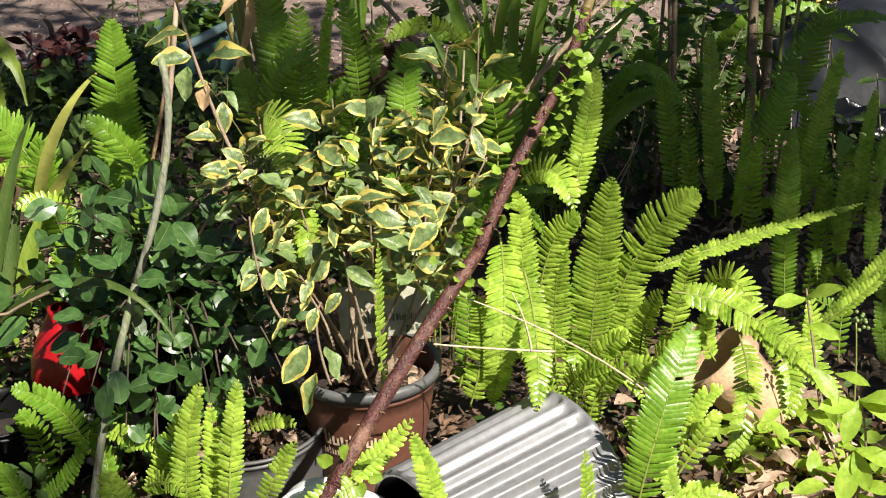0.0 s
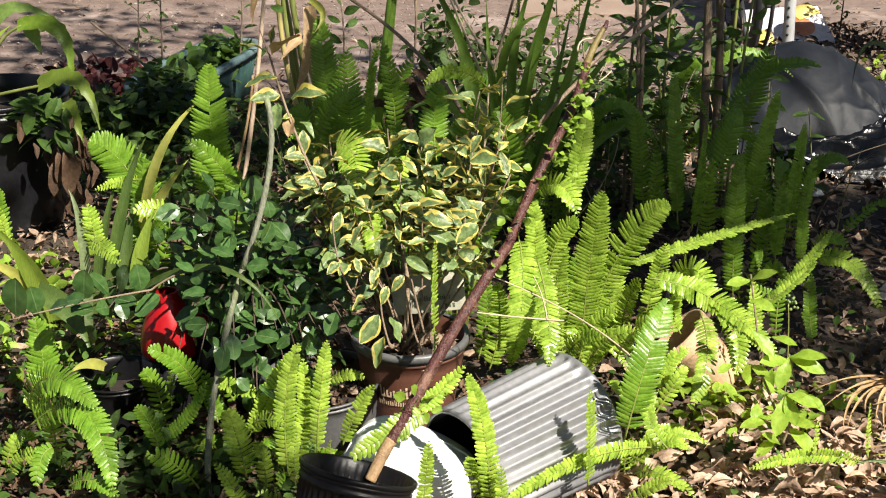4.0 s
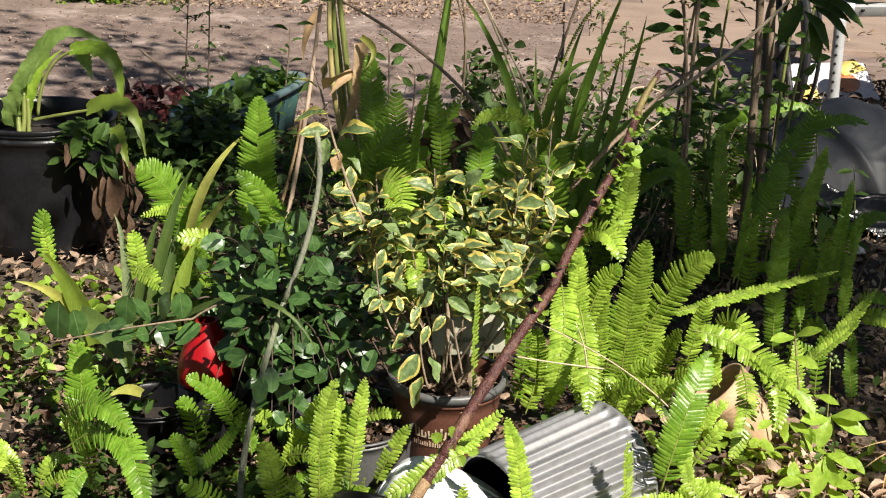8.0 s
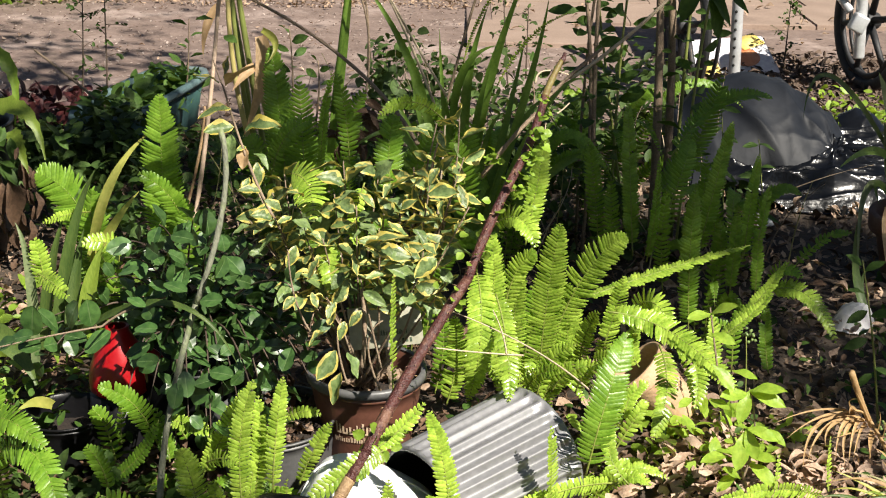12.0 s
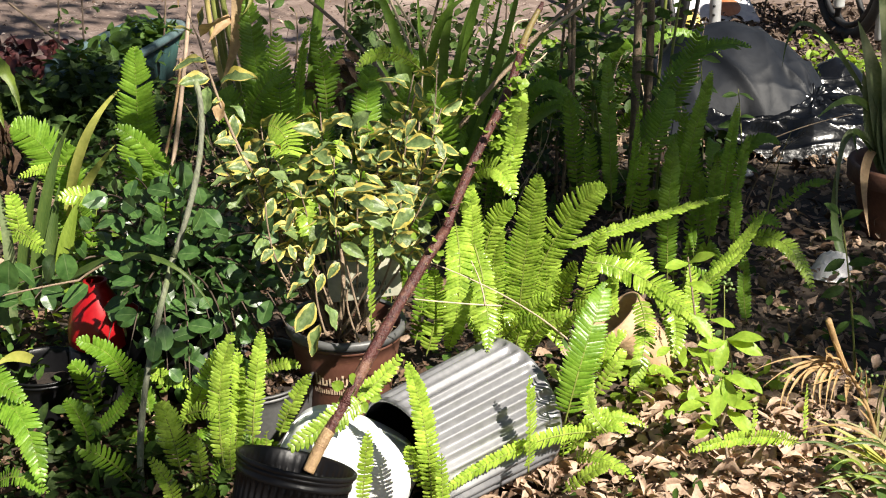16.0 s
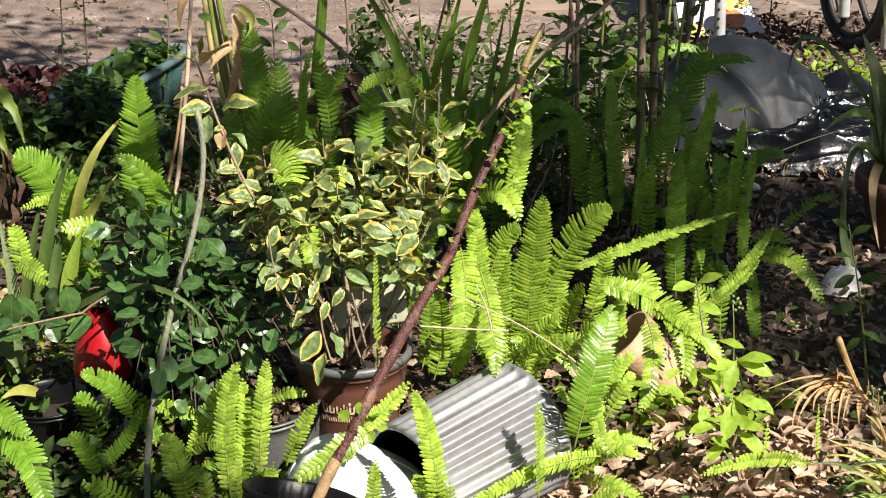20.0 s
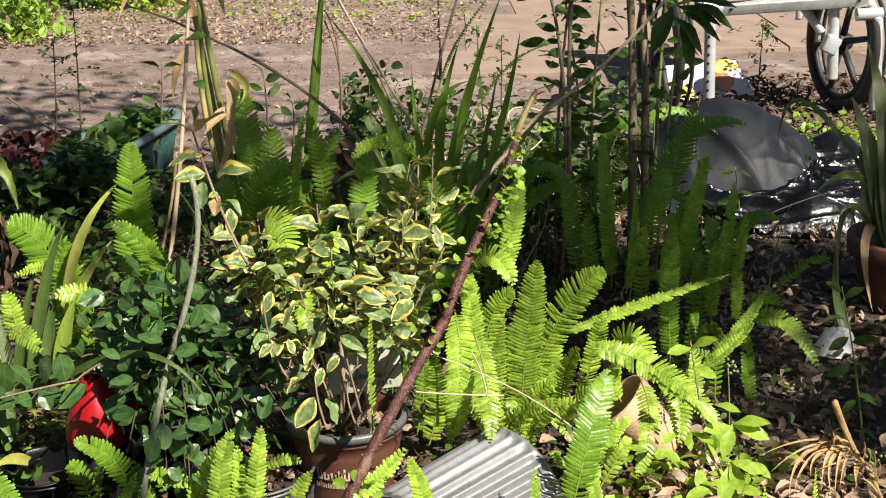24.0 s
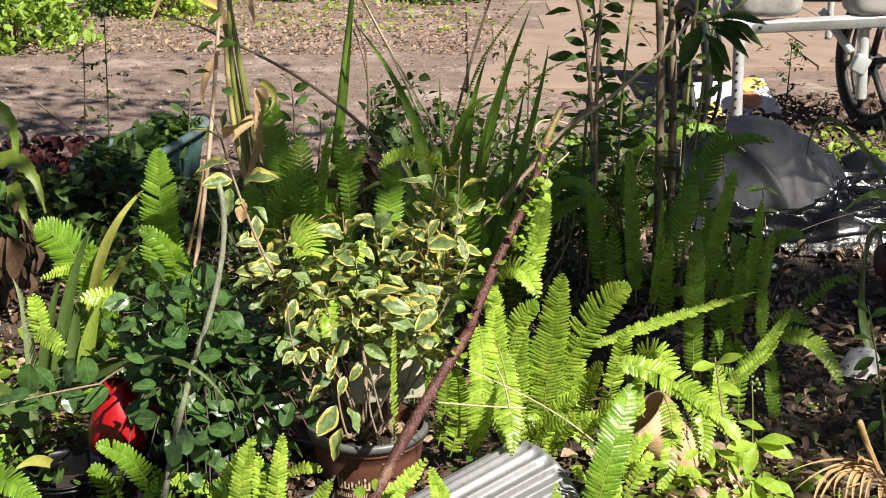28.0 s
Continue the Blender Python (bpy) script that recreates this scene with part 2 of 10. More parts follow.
BAG_WHITE = mat("white_bag_film", (0.62, 0.62, 0.64), (0.80, 0.80, 0.82), 0.4, 14, 60, 0.3, through_light=0.25, vary=0.02)
CLAY = mat("terracotta", (0.095, 0.042, 0.026), (0.17, 0.078, 0.048), 0.8, 9, 140, 0.25, stain=(0.24, 0.15, 0.105), vary=0.08)
CLAY_PALE = mat("pale_weathered_clay", (0.44, 0.27, 0.15), (0.62, 0.43, 0.27), 0.8, 10, 140, 0.3, stain=(0.62, 0.50, 0.38), vary=0.08)
SOIL = mat("potting_soil", (0.010, 0.007, 0.005), (0.034, 0.022, 0.015), 0.9, 40, 180, 1.0)
EARTH = mat("dark_earth", (0.028, 0.020, 0.014), (0.08, 0.058, 0.040), 0.92, 6, 70, 0.9, stain=(0.10, 0.078, 0.056))
DIRT = mat("trodden_dirt", (0.118, 0.082, 0.067), (0.230, 0.168, 0.140), 0.9, 7, 46, 1.0, stain=(0.32, 0.250, 0.218), vary=0.03)
SLAB = mat("worn_concrete", (0.21, 0.15, 0.115), (0.30, 0.222, 0.175), 0.85, 5, 110, 0.3, stain=(0.18, 0.13, 0.10), vary=0.08)
MULCH = mat("dark_mulch", (0.035, 0.023, 0.016), (0.115, 0.078, 0.055), 0.85, 20, 120, 0.5, vary=0.5)
STEEL = mat("silver_painted_steel", (0.46, 0.47, 0.48), (0.58, 0.59, 0.60), 0.35, 12, 120, 0.06, metal=0.35, vary=0.04, stain=(0.40, 0.40, 0.40))
RUBBER = mat("black_rubber", (0.010, 0.010, 0.011), (0.026, 0.026, 0.028), 0.6, 30, 150, 0.3)
VINYL = mat("grey_vinyl", (0.27, 0.265, 0.25), (0.42, 0.415, 0.40), 0.5, 9, 140, 0.2, stain=(0.20, 0.19, 0.175))
BOARD = mat("pale_timber", (0.17, 0.15, 0.105), (0.30, 0.265, 0.195), 0.8, 10, 120, 0.4, stretch=(0.3, 4, 4), stain=(0.28, 0.25, 0.19))
HOLE = mat("dark_hole", (0.008, 0.008, 0.008), (0.015, 0.015, 0.015), 0.7, 20, 90, 0.0)
GLOSS_WHITE = mat("packet_white", (0.58, 0.54, 0.62), (0.84, 0.83, 0.84), 0.4, 22, 60, 0.05, vary=0.02)
GLOSS_RED = mat("packet_red", (0.48, 0.13, 0.05), (0.66, 0.30, 0.16), 0.4, 9, 60, 0.05, vary=0.02)
GLOSS_YELLOW = mat("packet_yellow", (0.70, 0.50, 0.10), (0.80, 0.66, 0.24), 0.4, 9, 60, 0.05, vary=0.02)


# ---- building helpers ----
rng = random.Random(7)


def finish(name, bm, materials, parent=None, label="", smooth=True):
    me = bpy.data.meshes.new(name)
    bm.normal_update()
    bm.to_mesh(me)
    bm.free()
    for m in materials if isinstance(materials, (list, tuple)) else [materials]:
        me.materials.append(m)
    if smooth:
        me.polygons.foreach_set("use_smooth", [True] * len(me.polygons))
    ob = new(name, me)
    if parent:
        ob.parent = parent
    if label:
        ob["label"] = label
    return ob


def part(name, bm, material, parent, label="", smooth=True):
    return finish(name, bm, material, parent, label, smooth)


def thing(name, place, label, category, group="", kind=""):
    ob = new(name)
    ob.location = place
    ob.empty_display_size = 0.05
    return tagged(ob, label, category, group, kind)


def bezier(a, c, b, n):
    a, c, b = Vector(a), Vector(c), Vector(b)
    return [a * (1 - s) ** 2 + c * 2 * s * (1 - s) + b * s * s for s in (i / n for i in range(n + 1))]


def tube(bm, pts, r0, r1, sides=6, index=0, knots=0.0):
    """A tapered round stem along pts."""
    rings = []
    n = len(pts) - 1
    for i, p in enumerate(pts):
        t = (pts[min(i + 1, n)] - pts[max(i - 1, 0)]).normalized()
        u = t.orthogonal().normalized() if not rings else (u - t * u.dot(t)).normalized()
        v = t.cross(u)
        r = (r0 + (r1 - r0) * i / n) * (1 + knots * rng.uniform(-1, 1))
        rings.append([bm.verts.new(p + (u * math.cos(a) + v * math.sin(a)) * r)
                      for a in (2 * math.pi * k / sides for k in range(sides))])
    for q, w in zip(rings, rings[1:]):
        for k in range(sides):
            f = bm.faces.new((q[k], q[(k + 1) % sides], w[(k + 1) % sides], w[k]))
            f.material_index = index
    bm.faces.new(rings[0][::-1]).material_index = index
    bm.faces.new(rings[-1]).material_index = index


def lathe(bm, profile, sides=48, index=0, ribs=0, depth=0.0, rib_from=-1e9, rib_to=1e9, wobble=0.0):
    """Turns (radius, z) pairs round the z axis; ribs press grooves into the wall between two heights."""
    rings = []
    for r, z in profile:
        ring = []
        for k in range(sides):
            a = 2 * math.pi * k / sides
            rr = r
            if ribs and rib_from <= z <= rib_to:
                rr -= depth * (0.5 - 0.5 * math.cos(ribs * a)) ** 0.7
            rr *= 1 + wobble * math.sin(2 * a + 0.7)
            ring.append(bm.verts.new((rr * math.cos(a), rr * math.sin(a), z)))
        rings.append(ring)
    for q, w in zip(rings, rings[1:]):
        for k in range(sides):
            bm.faces.new((q[k], q[(k + 1) % sides], w[(k + 1) % sides], w[k])).material_index = index
    return rings


def box(bm, centre, size, turn=None, index=0, bevel=0.0):
    m = Matrix.Translation(centre) @ (turn or Matrix()) @ Matrix.Diagonal((*size, 1))
    made = bmesh.ops.create_cube(bm, size=1.0, matrix=m)
    if bevel:
        edges = {e for v in made["verts"] for e in v.link_edges}
        made = bmesh.ops.bevel(bm, geom=list(edges), offset=bevel, segments=2, affect="EDGES", profile=0.6)
    if index:
        for v in made["verts"]:
            for f in v.link_faces:
                f.material_index = index


def toward(direction, spin=0.0):
    """A turn that lays local x along direction, with local z as near the light as it goes, then spun about x (degrees)."""
    x = Vector(direction).normalized()
    y = Vector((0.10, -0.36, 0.90)).cross(x)
    y = y.normalized() if y.length > 1e-4 else Vector((0, 1, 0))
    z = x.cross(y)
    return Matrix((x, y, z)).transposed().to_4x4() @ Matrix.Rotation(radians(spin), 4, "X")


def leaf_mesh(name, length, width, materials, nose=1.4, fold=0.25, curl=0.2, wave=0.0, rows=8, margin=0, seed=0, blotch=0.0, vein=False, blunt=0.75):
    """A leaf along +x with a folded midrib; margin: the outermost column takes the second material; vein: the midrib does."""
    r = random.Random(seed)
    bm = bmesh.new()
    cols = 3
    grid = []
    for i in range(rows + 1):
        s = i / rows
        w = width / 2 * (math.sin(math.pi * s ** (1 / nose)) ** blunt if 0 < s < 1 else 0.03)
        line = []
        for j in range(-cols, cols + 1):
            k = j / cols
            if margin and abs(j) == cols - 1:
                k *= 1.02 + r.uniform(-0.42, 0.30)
            if vein:
                k = (0.0, 0.045, 0.55, 1.0)[abs(j)] * (1 if j > 0 else -1)
            y = w * k
            z = abs(y) * fold - curl * length * s * s + wave * math.sin(s * 11 + j) * abs(k) * width
            line.append(bm.verts.new((s * length, y, z)))
        grid.append(line)
    for i in range(rows):
        for j in range(2 * cols):
            f = bm.faces.new((grid[i][j], grid[i + 1][j], grid[i + 1][j + 1], grid[i][j + 1]))
            if margin and j in (0, 2 * cols - 1):
                f.material_index = 1
            elif vein and j in (cols - 1, cols):
                f.material_index = 1
            elif blotch and r.random() < blotch:
                f.material_index = 2
    me = bpy.data.meshes.new(name)
    bm.normal_update()
    bm.to_mesh(me)
    bm.free()
    for m in materials:
        me.materials.append(m)
    me.polygons.foreach_set("use_smooth", [True] * len(me.polygons))
    return me


def place_leaf(name, me, parent, at, direction, spin, size=1.0):
    ob = new(name, me)
    ob.parent = parent
    base = parent.matrix_basis.translation
    ob.matrix_basis = Matrix.Translation(Vector(at) - base) @ toward(direction, spin) @ Matrix.Scale(size, 4)
    return ob


def leaf_at(parent, me, a, b, spin=0.0, long=0.050):
    """A leaf whose stalk end is at a and whose tip is at b."""
    a, b = Vector(a), Vector(b)
    return place_leaf("leaf", me, parent, a, b - a, spin, (b - a).length / long)


def frond(clump, a, c, b, width, twist=0.0, material=None, gap=0.0072, lift=None, stalk=0.08, full=0.56):
    """One sword-fern frond: a thin stalk from a to b, bent towards c, with pairs of oblong leaflets."""
    base = clump.matrix_basis.translation
    if material is FERN_SHADED:
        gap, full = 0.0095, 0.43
    bm = bmesh.new()
    raw = bezier(Vector(a) - base, Vector(c) - base, Vector(b) - base, 24)
    length = sum((p - q).length for p, q in zip(raw, raw[1:]))
    tube(bm, raw, 0.0022, 0.0008, 4, 1)
    n = max(8, int(length / gap))
    lift = rng.uniform(-0.05, 0.42) if lift is None else lift
    ruffle = rng.uniform(7, 16)
    flip = 1
    for i in range(int(n * stalk), n):
        s = (i + 0.5) / n
        x = s * 24
        k = min(23, int(x))
        p = raw[k].lerp(raw[k + 1], x - k)
        t = (raw[k + 1] - raw[k]).normalized()
        face = (Vector((0, -0.85, 0.52)) - t * t.dot(Vector((0, -0.85, 0.52)))).normalized()
        face = Matrix.Rotation(radians(twist + 6 * math.sin(s * 5 + twist)), 3, t) @ face
        side = t.cross(face)
        long = width * 0.35 * (0.60 + 0.40 * min(1, s / 0.30)) * max(0.06, (1 - s ** 4.6)) ** 0.68
        for flip in (-1, 1):
            if rng.random() < 0.02:
                continue
            d = (side * flip + t * (0.16 + 0.40 * s) + face * (lift + rng.uniform(-0.16, 0.16))).normalized()
            across = (t - d * t.dot(d)).normalized()
            across = Matrix.Rotation(radians(rng.uniform(-ruffle, ruffle) + 15 * flip), 3, d) @ across
            ln = long * rng.uniform(0.88, 1.08)
            w = min(gap * full, ln * 0.32)
            rows = []
            for q, h in ((0.0, 0.90), (0.25, 1.0), (0.66, 0.92), (0.90, 0.60), (1.0, 0.14)):
                m = p + d * (ln * q) - face * ((0.10 + 0.25 * lift) * ln * q * q) + across * (0.12 * ln * q * q)
                rows.append((bm.verts.new(m - across * w * h), bm.verts.new(m + face * (w * 0.30)), bm.verts.new(m + across * w * h)))
            for u, v in zip(rows, rows[1:]):
                bm.faces.new((u[0], v[0], v[1], u[1]))
                bm.faces.new((u[1], v[1], v[2], u[2]))
    return part("frond", bm, [material or FERN, RACHIS], clump)


def blade(parent, a, c, b, width, material, name="blade", spin=0.0, trough=0.25, teeth=0.0, tip=0.02, ripple=0.0):
    """A long strap-shaped leaf from a to b, bent towards c."""
    base = parent.matrix_basis.translation
    pts = bezier(Vector(a) - base, Vector(c) - base, Vector(b) - base, 18)
    bm = bmesh.new()
    rows = []
    for i, p in enumerate(pts):
        s = i / 18
        t = (pts[min(i + 1, 18)] - pts[max(i - 1, 0)]).normalized()
        face = (Vector((0.1, -0.85, 0.5)) - t * t.dot(Vector((0.1, -0.85, 0.5)))).normalized()
        face = Matrix.Rotation(radians(spin * (1 - 0.4 * s)), 3, t) @ face
        side = t.cross(face)
        w = width / 2 * (0.75 + 0.25 * math.sin(math.pi * min(1, s * 1.4))) * max(tip, 1 - s ** 3.2)
        w *= 1 + teeth * (1 if i % 2 else -1)
        rows.append([bm.verts.new(p + side * w * k * (1 + ripple * math.sin(i * 2.6 + k)) + face * (abs(k) * trough * w + ripple * w * abs(k) * math.sin(i * 1.7 + 2 * k)))
                     for k in (-1, -0.5, 0, 0.5, 1)])
    for u, v in zip(rows, rows[1:]):
        for k in range(4):
            bm.faces.new((u[k], v[k], v[k + 1], u[k + 1]))
    return part(name, bm, material, parent)


def stem(parent, a, c, b, r0, r1, material, name="stem", sides=7, knots=0.06):
    base = parent.matrix_basis.translation
    pts = bezier(Vector(a) - base, Vector(c) - base, Vector(b) - base, 16)
    bm = bmesh.new()
    tube(bm, pts, r0, r1, sides, 0, knots)
    part(name, bm, material, parent)
    return [p + base for p in pts]


def in_gap(p):
    """The open gap in the glossy shrub through which the red can shows."""
    return abs(p.x + 0.60 + 0.29 * (p.y - 2.1)) < 0.038 and abs(p.z - 0.325 + 0.46 * (p.y - 2.1)) < 0.075


def leafy(parent, pts, meshes, start, gap, reach, droop=0.0, name="leaf", size=(0.8, 1.15), face=0.5, bare=0.0):
    """Leaves along a stem, turning round it, that lean towards the light; none below the height bare."""
    run, turn = 0.0, rng.uniform(0, 6)
    total = sum((p - q).length for p, q in zip(pts, pts[1:]))
    nxt = total * start
    for p, q in zip(pts, pts[1:]):
        step = (q - p).length
        while run + step >= nxt:
            at = p.lerp(q, (nxt - run) / step)
            t = (q - p).normalized()
            u = t.orthogonal().normalized()
            v = t.cross(u)
            out = u * math.cos(turn) + v * math.sin(turn)
            d = out + t * 0.5 + Vector((0.1, -face, -droop)) * 0.8
            if at.z > bare and not (parent.name == "glossy_shrub" and in_gap(at)):
                place_leaf(name, rng.choice(meshes), parent, at + out * reach, d, rng.uniform(-78, 78), rng.uniform(*size))
            turn += 2.4 + rng.uniform(-0.5, 0.5)
            nxt += gap * rng.uniform(0.6, 1.4)
        run += step


def scatter(name, spots, build, material, label, category, kind="stuff", smooth=True):
    """One object of many loose pieces: build(rng) gives (vertices, faces) for each spot (place, turn, size)."""
    verts, faces = [], []
    for place, turn, size in spots:
        vs, fs = build()
        o = len(verts)
        m = Matrix.Translation(place) @ turn @ Matrix.Scale(size, 4)
        verts += [tuple(m @ Vector(v)) for v in vs]
        faces += [tuple(i + o for i in f) for f in fs]
    me = bpy.data.meshes.new(name)
    me.from_pydata(verts, [], faces)
    for m in material if isinstance(material, (list, tuple)) else [material]:
        me.materials.append(m)
    if smooth:
        me.polygons.foreach_set("use_smooth", [True] * len(me.polygons))
    return tagged(new(name, me), label, category, kind=kind)


def curled_leaf():
    """A dry fallen leaf, unit long, cupped and twisted, with a ragged edge."""
    w, c, tw, peak = rng.uniform(0.26, 0.66), rng.uniform(-0.5, 0.6), rng.uniform(-0.7, 0.7), rng.uniform(0.6, 1.3)
    vs, fs = [], []
    for i in range(6):
        s = i / 5
        for k in (-1, 0, 1):
            h = w / 2 * math.sin(math.pi * min(0.97, max(0.04, s ** peak))) * rng.uniform(0.80, 1.12)
            z = abs(k) * h * (0.5 + c) + c * 0.35 * math.sin(math.pi * s) + tw * k * h * (s - 0.5)
            vs.append((s - 0.5 + rng.uniform(-0.03, 0.03), k * h, z))
    for i in range(5):
        for k in range(2):
            o = i * 3 + k
            fs.append((o, o + 3, o + 4, o + 1))
    return vs, fs


def small_leaf():
    """A fresh little leaf, unit long, oval, with a folded midrib."""
    w, f, d = rng.uniform(0.42, 0.72), rng.uniform(0.1, 0.45), rng.uniform(0.05, 0.3)
    vs, fs = [(0, 0, 0)], []
    for s, h in ((0.12, 0.55), (0.34, 1.0), (0.58, 0.95), (0.82, 0.55)):
        vs += [(s, -w / 2 * h, f * 0.25 * h - d * s * s), (s, 0, -d * s * s), (s, w / 2 * h, f * 0.25 * h - d * s * s)]
    vs.append((1, 0, -d))
    fs = [(0, 1, 2), (0, 2, 3)]
    for o in (1, 4, 7):
        fs += [(o, o + 3, o + 4, o + 1), (o + 1, o + 4, o + 5, o + 2)]
    return vs, fs + [(10, 13, 11), (11, 13, 12)]


def any_turn(up=1.0):
    return Euler((rng.gauss(0, 0.45 / up), rng.gauss(0, 0.45 / up), rng.uniform(0, 6.3))).to_matrix().to_4x4()



def fill(clump, count, reach, high, width, material=None, away=0.0):
    """More fronds of a clump, rising from its middle and arching outwards all round."""
    mid = Vector((clump.location.x, clump.location.y, 0.01))
    for i in range(int(count * 1.4)):
        a = away + i * 2.4 + rng.uniform(-0.4, 0.4)
        out = Vector((math.cos(a), math.sin(a) * 0.8, 0)) * reach * rng.uniform(0.5, 1.1)
        h = high * rng.uniform(0.6, 1.1)
        frond(clump, mid + out * 0.12, mid + out * 0.35 + Vector((0, 0, h * 1.25)), mid + out + Vector((0, 0, h * rng.uniform(0.45, 0.95))),
              width * rng.uniform(0.8, 1.15), rng.uniform(-30, 30), material)


# ---- ground ----

def sheet(name, outline, z, material, label, category, cell=0.0):
    bm = bmesh.new()
    bm.faces.new([bm.verts.new((x, y, z)) for x, y in outline])
    return tagged(finish(name, bm, material, smooth=False), label, category, kind="structure")


def uneven_sheet(name, x0, x1, y0, y1, nx, ny, height, material, label, category, ragged=0.0, z=0.0):
    """A patch of ground with small rises and, where ragged, a wandering edge."""
    bm = bmesh.new()
    grid = []
    for j in range(ny + 1):
        line = []
        for i in range(nx + 1):
            u, v = i / nx, j / ny
            x, y = x0 + (x1 - x0) * u, y0 + (y1 - y0) * v
            if ragged:
                y += ragged * (noise.noise((x * 1.7, v * 3, 1)) + 0.4 * noise.noise((x * 7, v * 3, 5))) * (1 if v in (0, 1) else 0.6)
            edge = min(1, 6 * min(u, 1 - u, v, 1 - v))
            line.append(bm.verts.new((x, y, z + edge * height * (0.6 + noise.noise((x * 2.1, y * 2.1, 0)) + 0.4 * noise.noise((x * 9, y * 9, 3))))))
        grid.append(line)
    for q, r in zip(grid, grid[1:]):
        for i in range(nx):
            bm.faces.new((q[i], q[i + 1], r[i + 1], r[i]))
    return tagged(finish(name, bm, material), label, category, kind="structure")


sheet("ground", [(-400, -400), (400, -400), (400, 400), (-400, 400)], 0.0, EARTH, "dark bare earth under the plants", "ground")
uneven_sheet("road", -9, 9, 4.95, 8.0, 120, 30, 0.012, DIRT, "trodden pinkish dirt path behind the bed", "path", 0.22, 0.002)
uneven_sheet("verge", -9, 9, 7.9, 12.5, 80, 30, 0.02, DIRT, "dirt verge with fallen leaves beyond the path", "ground", 0.15, 0.001)

# concrete paving across the path
paving = thing("pavement", (0.2, 6.5, 0.0), "worn pinkish concrete slab paving beside the dirt path", "paving", kind="structure")
bm = bmesh.new()
box(bm, (2.22, 1.825, 0.009), (4.75, 2.45, 0.036), None, 0, 0.006)
part("bedding", bm, DIRT, paving, "dirt packed in the joints between the slabs", smooth=False)
for row in range(5):
    x = 0.16 + 0.10 * row + rng.uniform(-0.22, 0.1)
    for col in range(6):
        wide = rng.uniform(0.72, 1.05)
        if not (row == 0 and col >= 1):
            bm = bmesh.new()
            box(bm, (x + wide / 2 - 0.2, 6.78 + row * 0.62 - 6.5, 0.012 + rng.uniform(-0.003, 0.003)), (wide - 0.007, 0.612, 0.044),
                Matrix.Rotation(rng.uniform(-0.012, 0.012), 4, "Z"), 0, 0.004)
            part("slab", bm, SLAB, paving, smooth=False)
        x += wide


# ---- pots and containers ----
def nursery_pot(name, place, top, foot, height, material, label, ribs=0, depth=0.004, lean=(0, 0), soil=0.82, group="", soil_material=None, lip=0.012):
    """A plastic grower's pot: tapered wall with a rolled rim and a step below it, and soil inside."""
    pot = thing(name, place, label, "plant pot", group)
    pot.rotation_euler = (radians(lean[0]), radians(lean[1]), rng.uniform(0, 6))
    bm = bmesh.new()
    wall = [(foot * 0.9, 0.0), (foot, 0.008)]
    for i in range(1, 9):
        wall.append((foot + (top - foot) * i / 10, height * (0.03 + 0.095 * i)))
    h = height
    wall += [(top * 0.962, h * 0.885), (top * 0.985, h * 0.89), (top * 0.987, h * 0.915), (top * 0.966, h * 0.92), (top * 0.968, h * 0.938), (top * 0.992, h * 0.943), (top * 0.992, h * 0.957),
             (top * 0.975, h * 0.962), (top + lip * 0.2, h * 0.968), (top + lip * 0.25, h * 0.992), (top, h), (top * 0.955, h * 0.985)]
    inner = [(top * 0.94, h * 0.9), (top * 0.93 - 0.004, h * soil * 0.9), (foot * 0.9, h * 0.05), (0.001, h * 0.04)]
    lathe(bm, wall + inner, max(72, ribs * 6), 0, ribs, depth, height * 0.06, height * 0.887)
    bmesh.ops.holes_fill(bm, edges=[e for e in bm.edges if e.is_boundary], sides=0)
    part("pot_wall", bm, material, pot)
    if soil:
        bm = bmesh.new()
        ring = lathe(bm, [(top * 0.915, h * soil), (top * 0.6, h * soil + 0.006), (top * 0.25, h * soil + 0.009), (0.001, h * soil + 0.01)], 28)
        for v in bm.verts:
            v.co.z += 0.006 * noise.noise(v.co * 40)
        part("soil", bm, soil_material or SOIL, pot)
    return pot



brown_pot = nursery_pot("plant_pot", (-0.172, 2.300, 0.0), 0.110, 0.074, 0.222, PLASTIC_BROWN, "brown plastic nursery pot with a grey rim and cream printing", lean=(0, 0), group="")
brown_pot.rotation_euler = (0, 0, 0)
# grey rim ring and printed marks that stand on the curved wall
bm = bmesh.new()
lathe(bm, [(0.1110, 0.209), (0.1150, 0.2095), (0.1158, 0.219), (0.1135, 0.2255), (0.1050, 0.2240)], 72)
part("rim", bm, PLASTIC_GREY, brown_pot, "grey rolled rim")


def on_wall(bm, x0, x1, z0, z1, foot=0.0770, top=0.1110, high=0.222, centre=-96.0):
    """A thin printed bar bent round the pot's wall; x runs along the wall in metres from the print's start."""
    cols = max(1, int((x1 - x0) / 0.004))
    rows = []
    for z in (z0, z1):
        r = foot + (top - foot) * (z / high) * 0.93 + 0.0012
        rows.append([bm.verts.new((r * math.cos(a), r * math.sin(a), z))
                     for a in (radians(centre) + (x0 + (x1 - x0) * i / cols) / 0.10 for i in range(cols + 1))])
    for i in range(cols):
        bm.faces.new((rows[0][i], rows[0][i + 1], rows[1][i + 1], rows[1][i]))


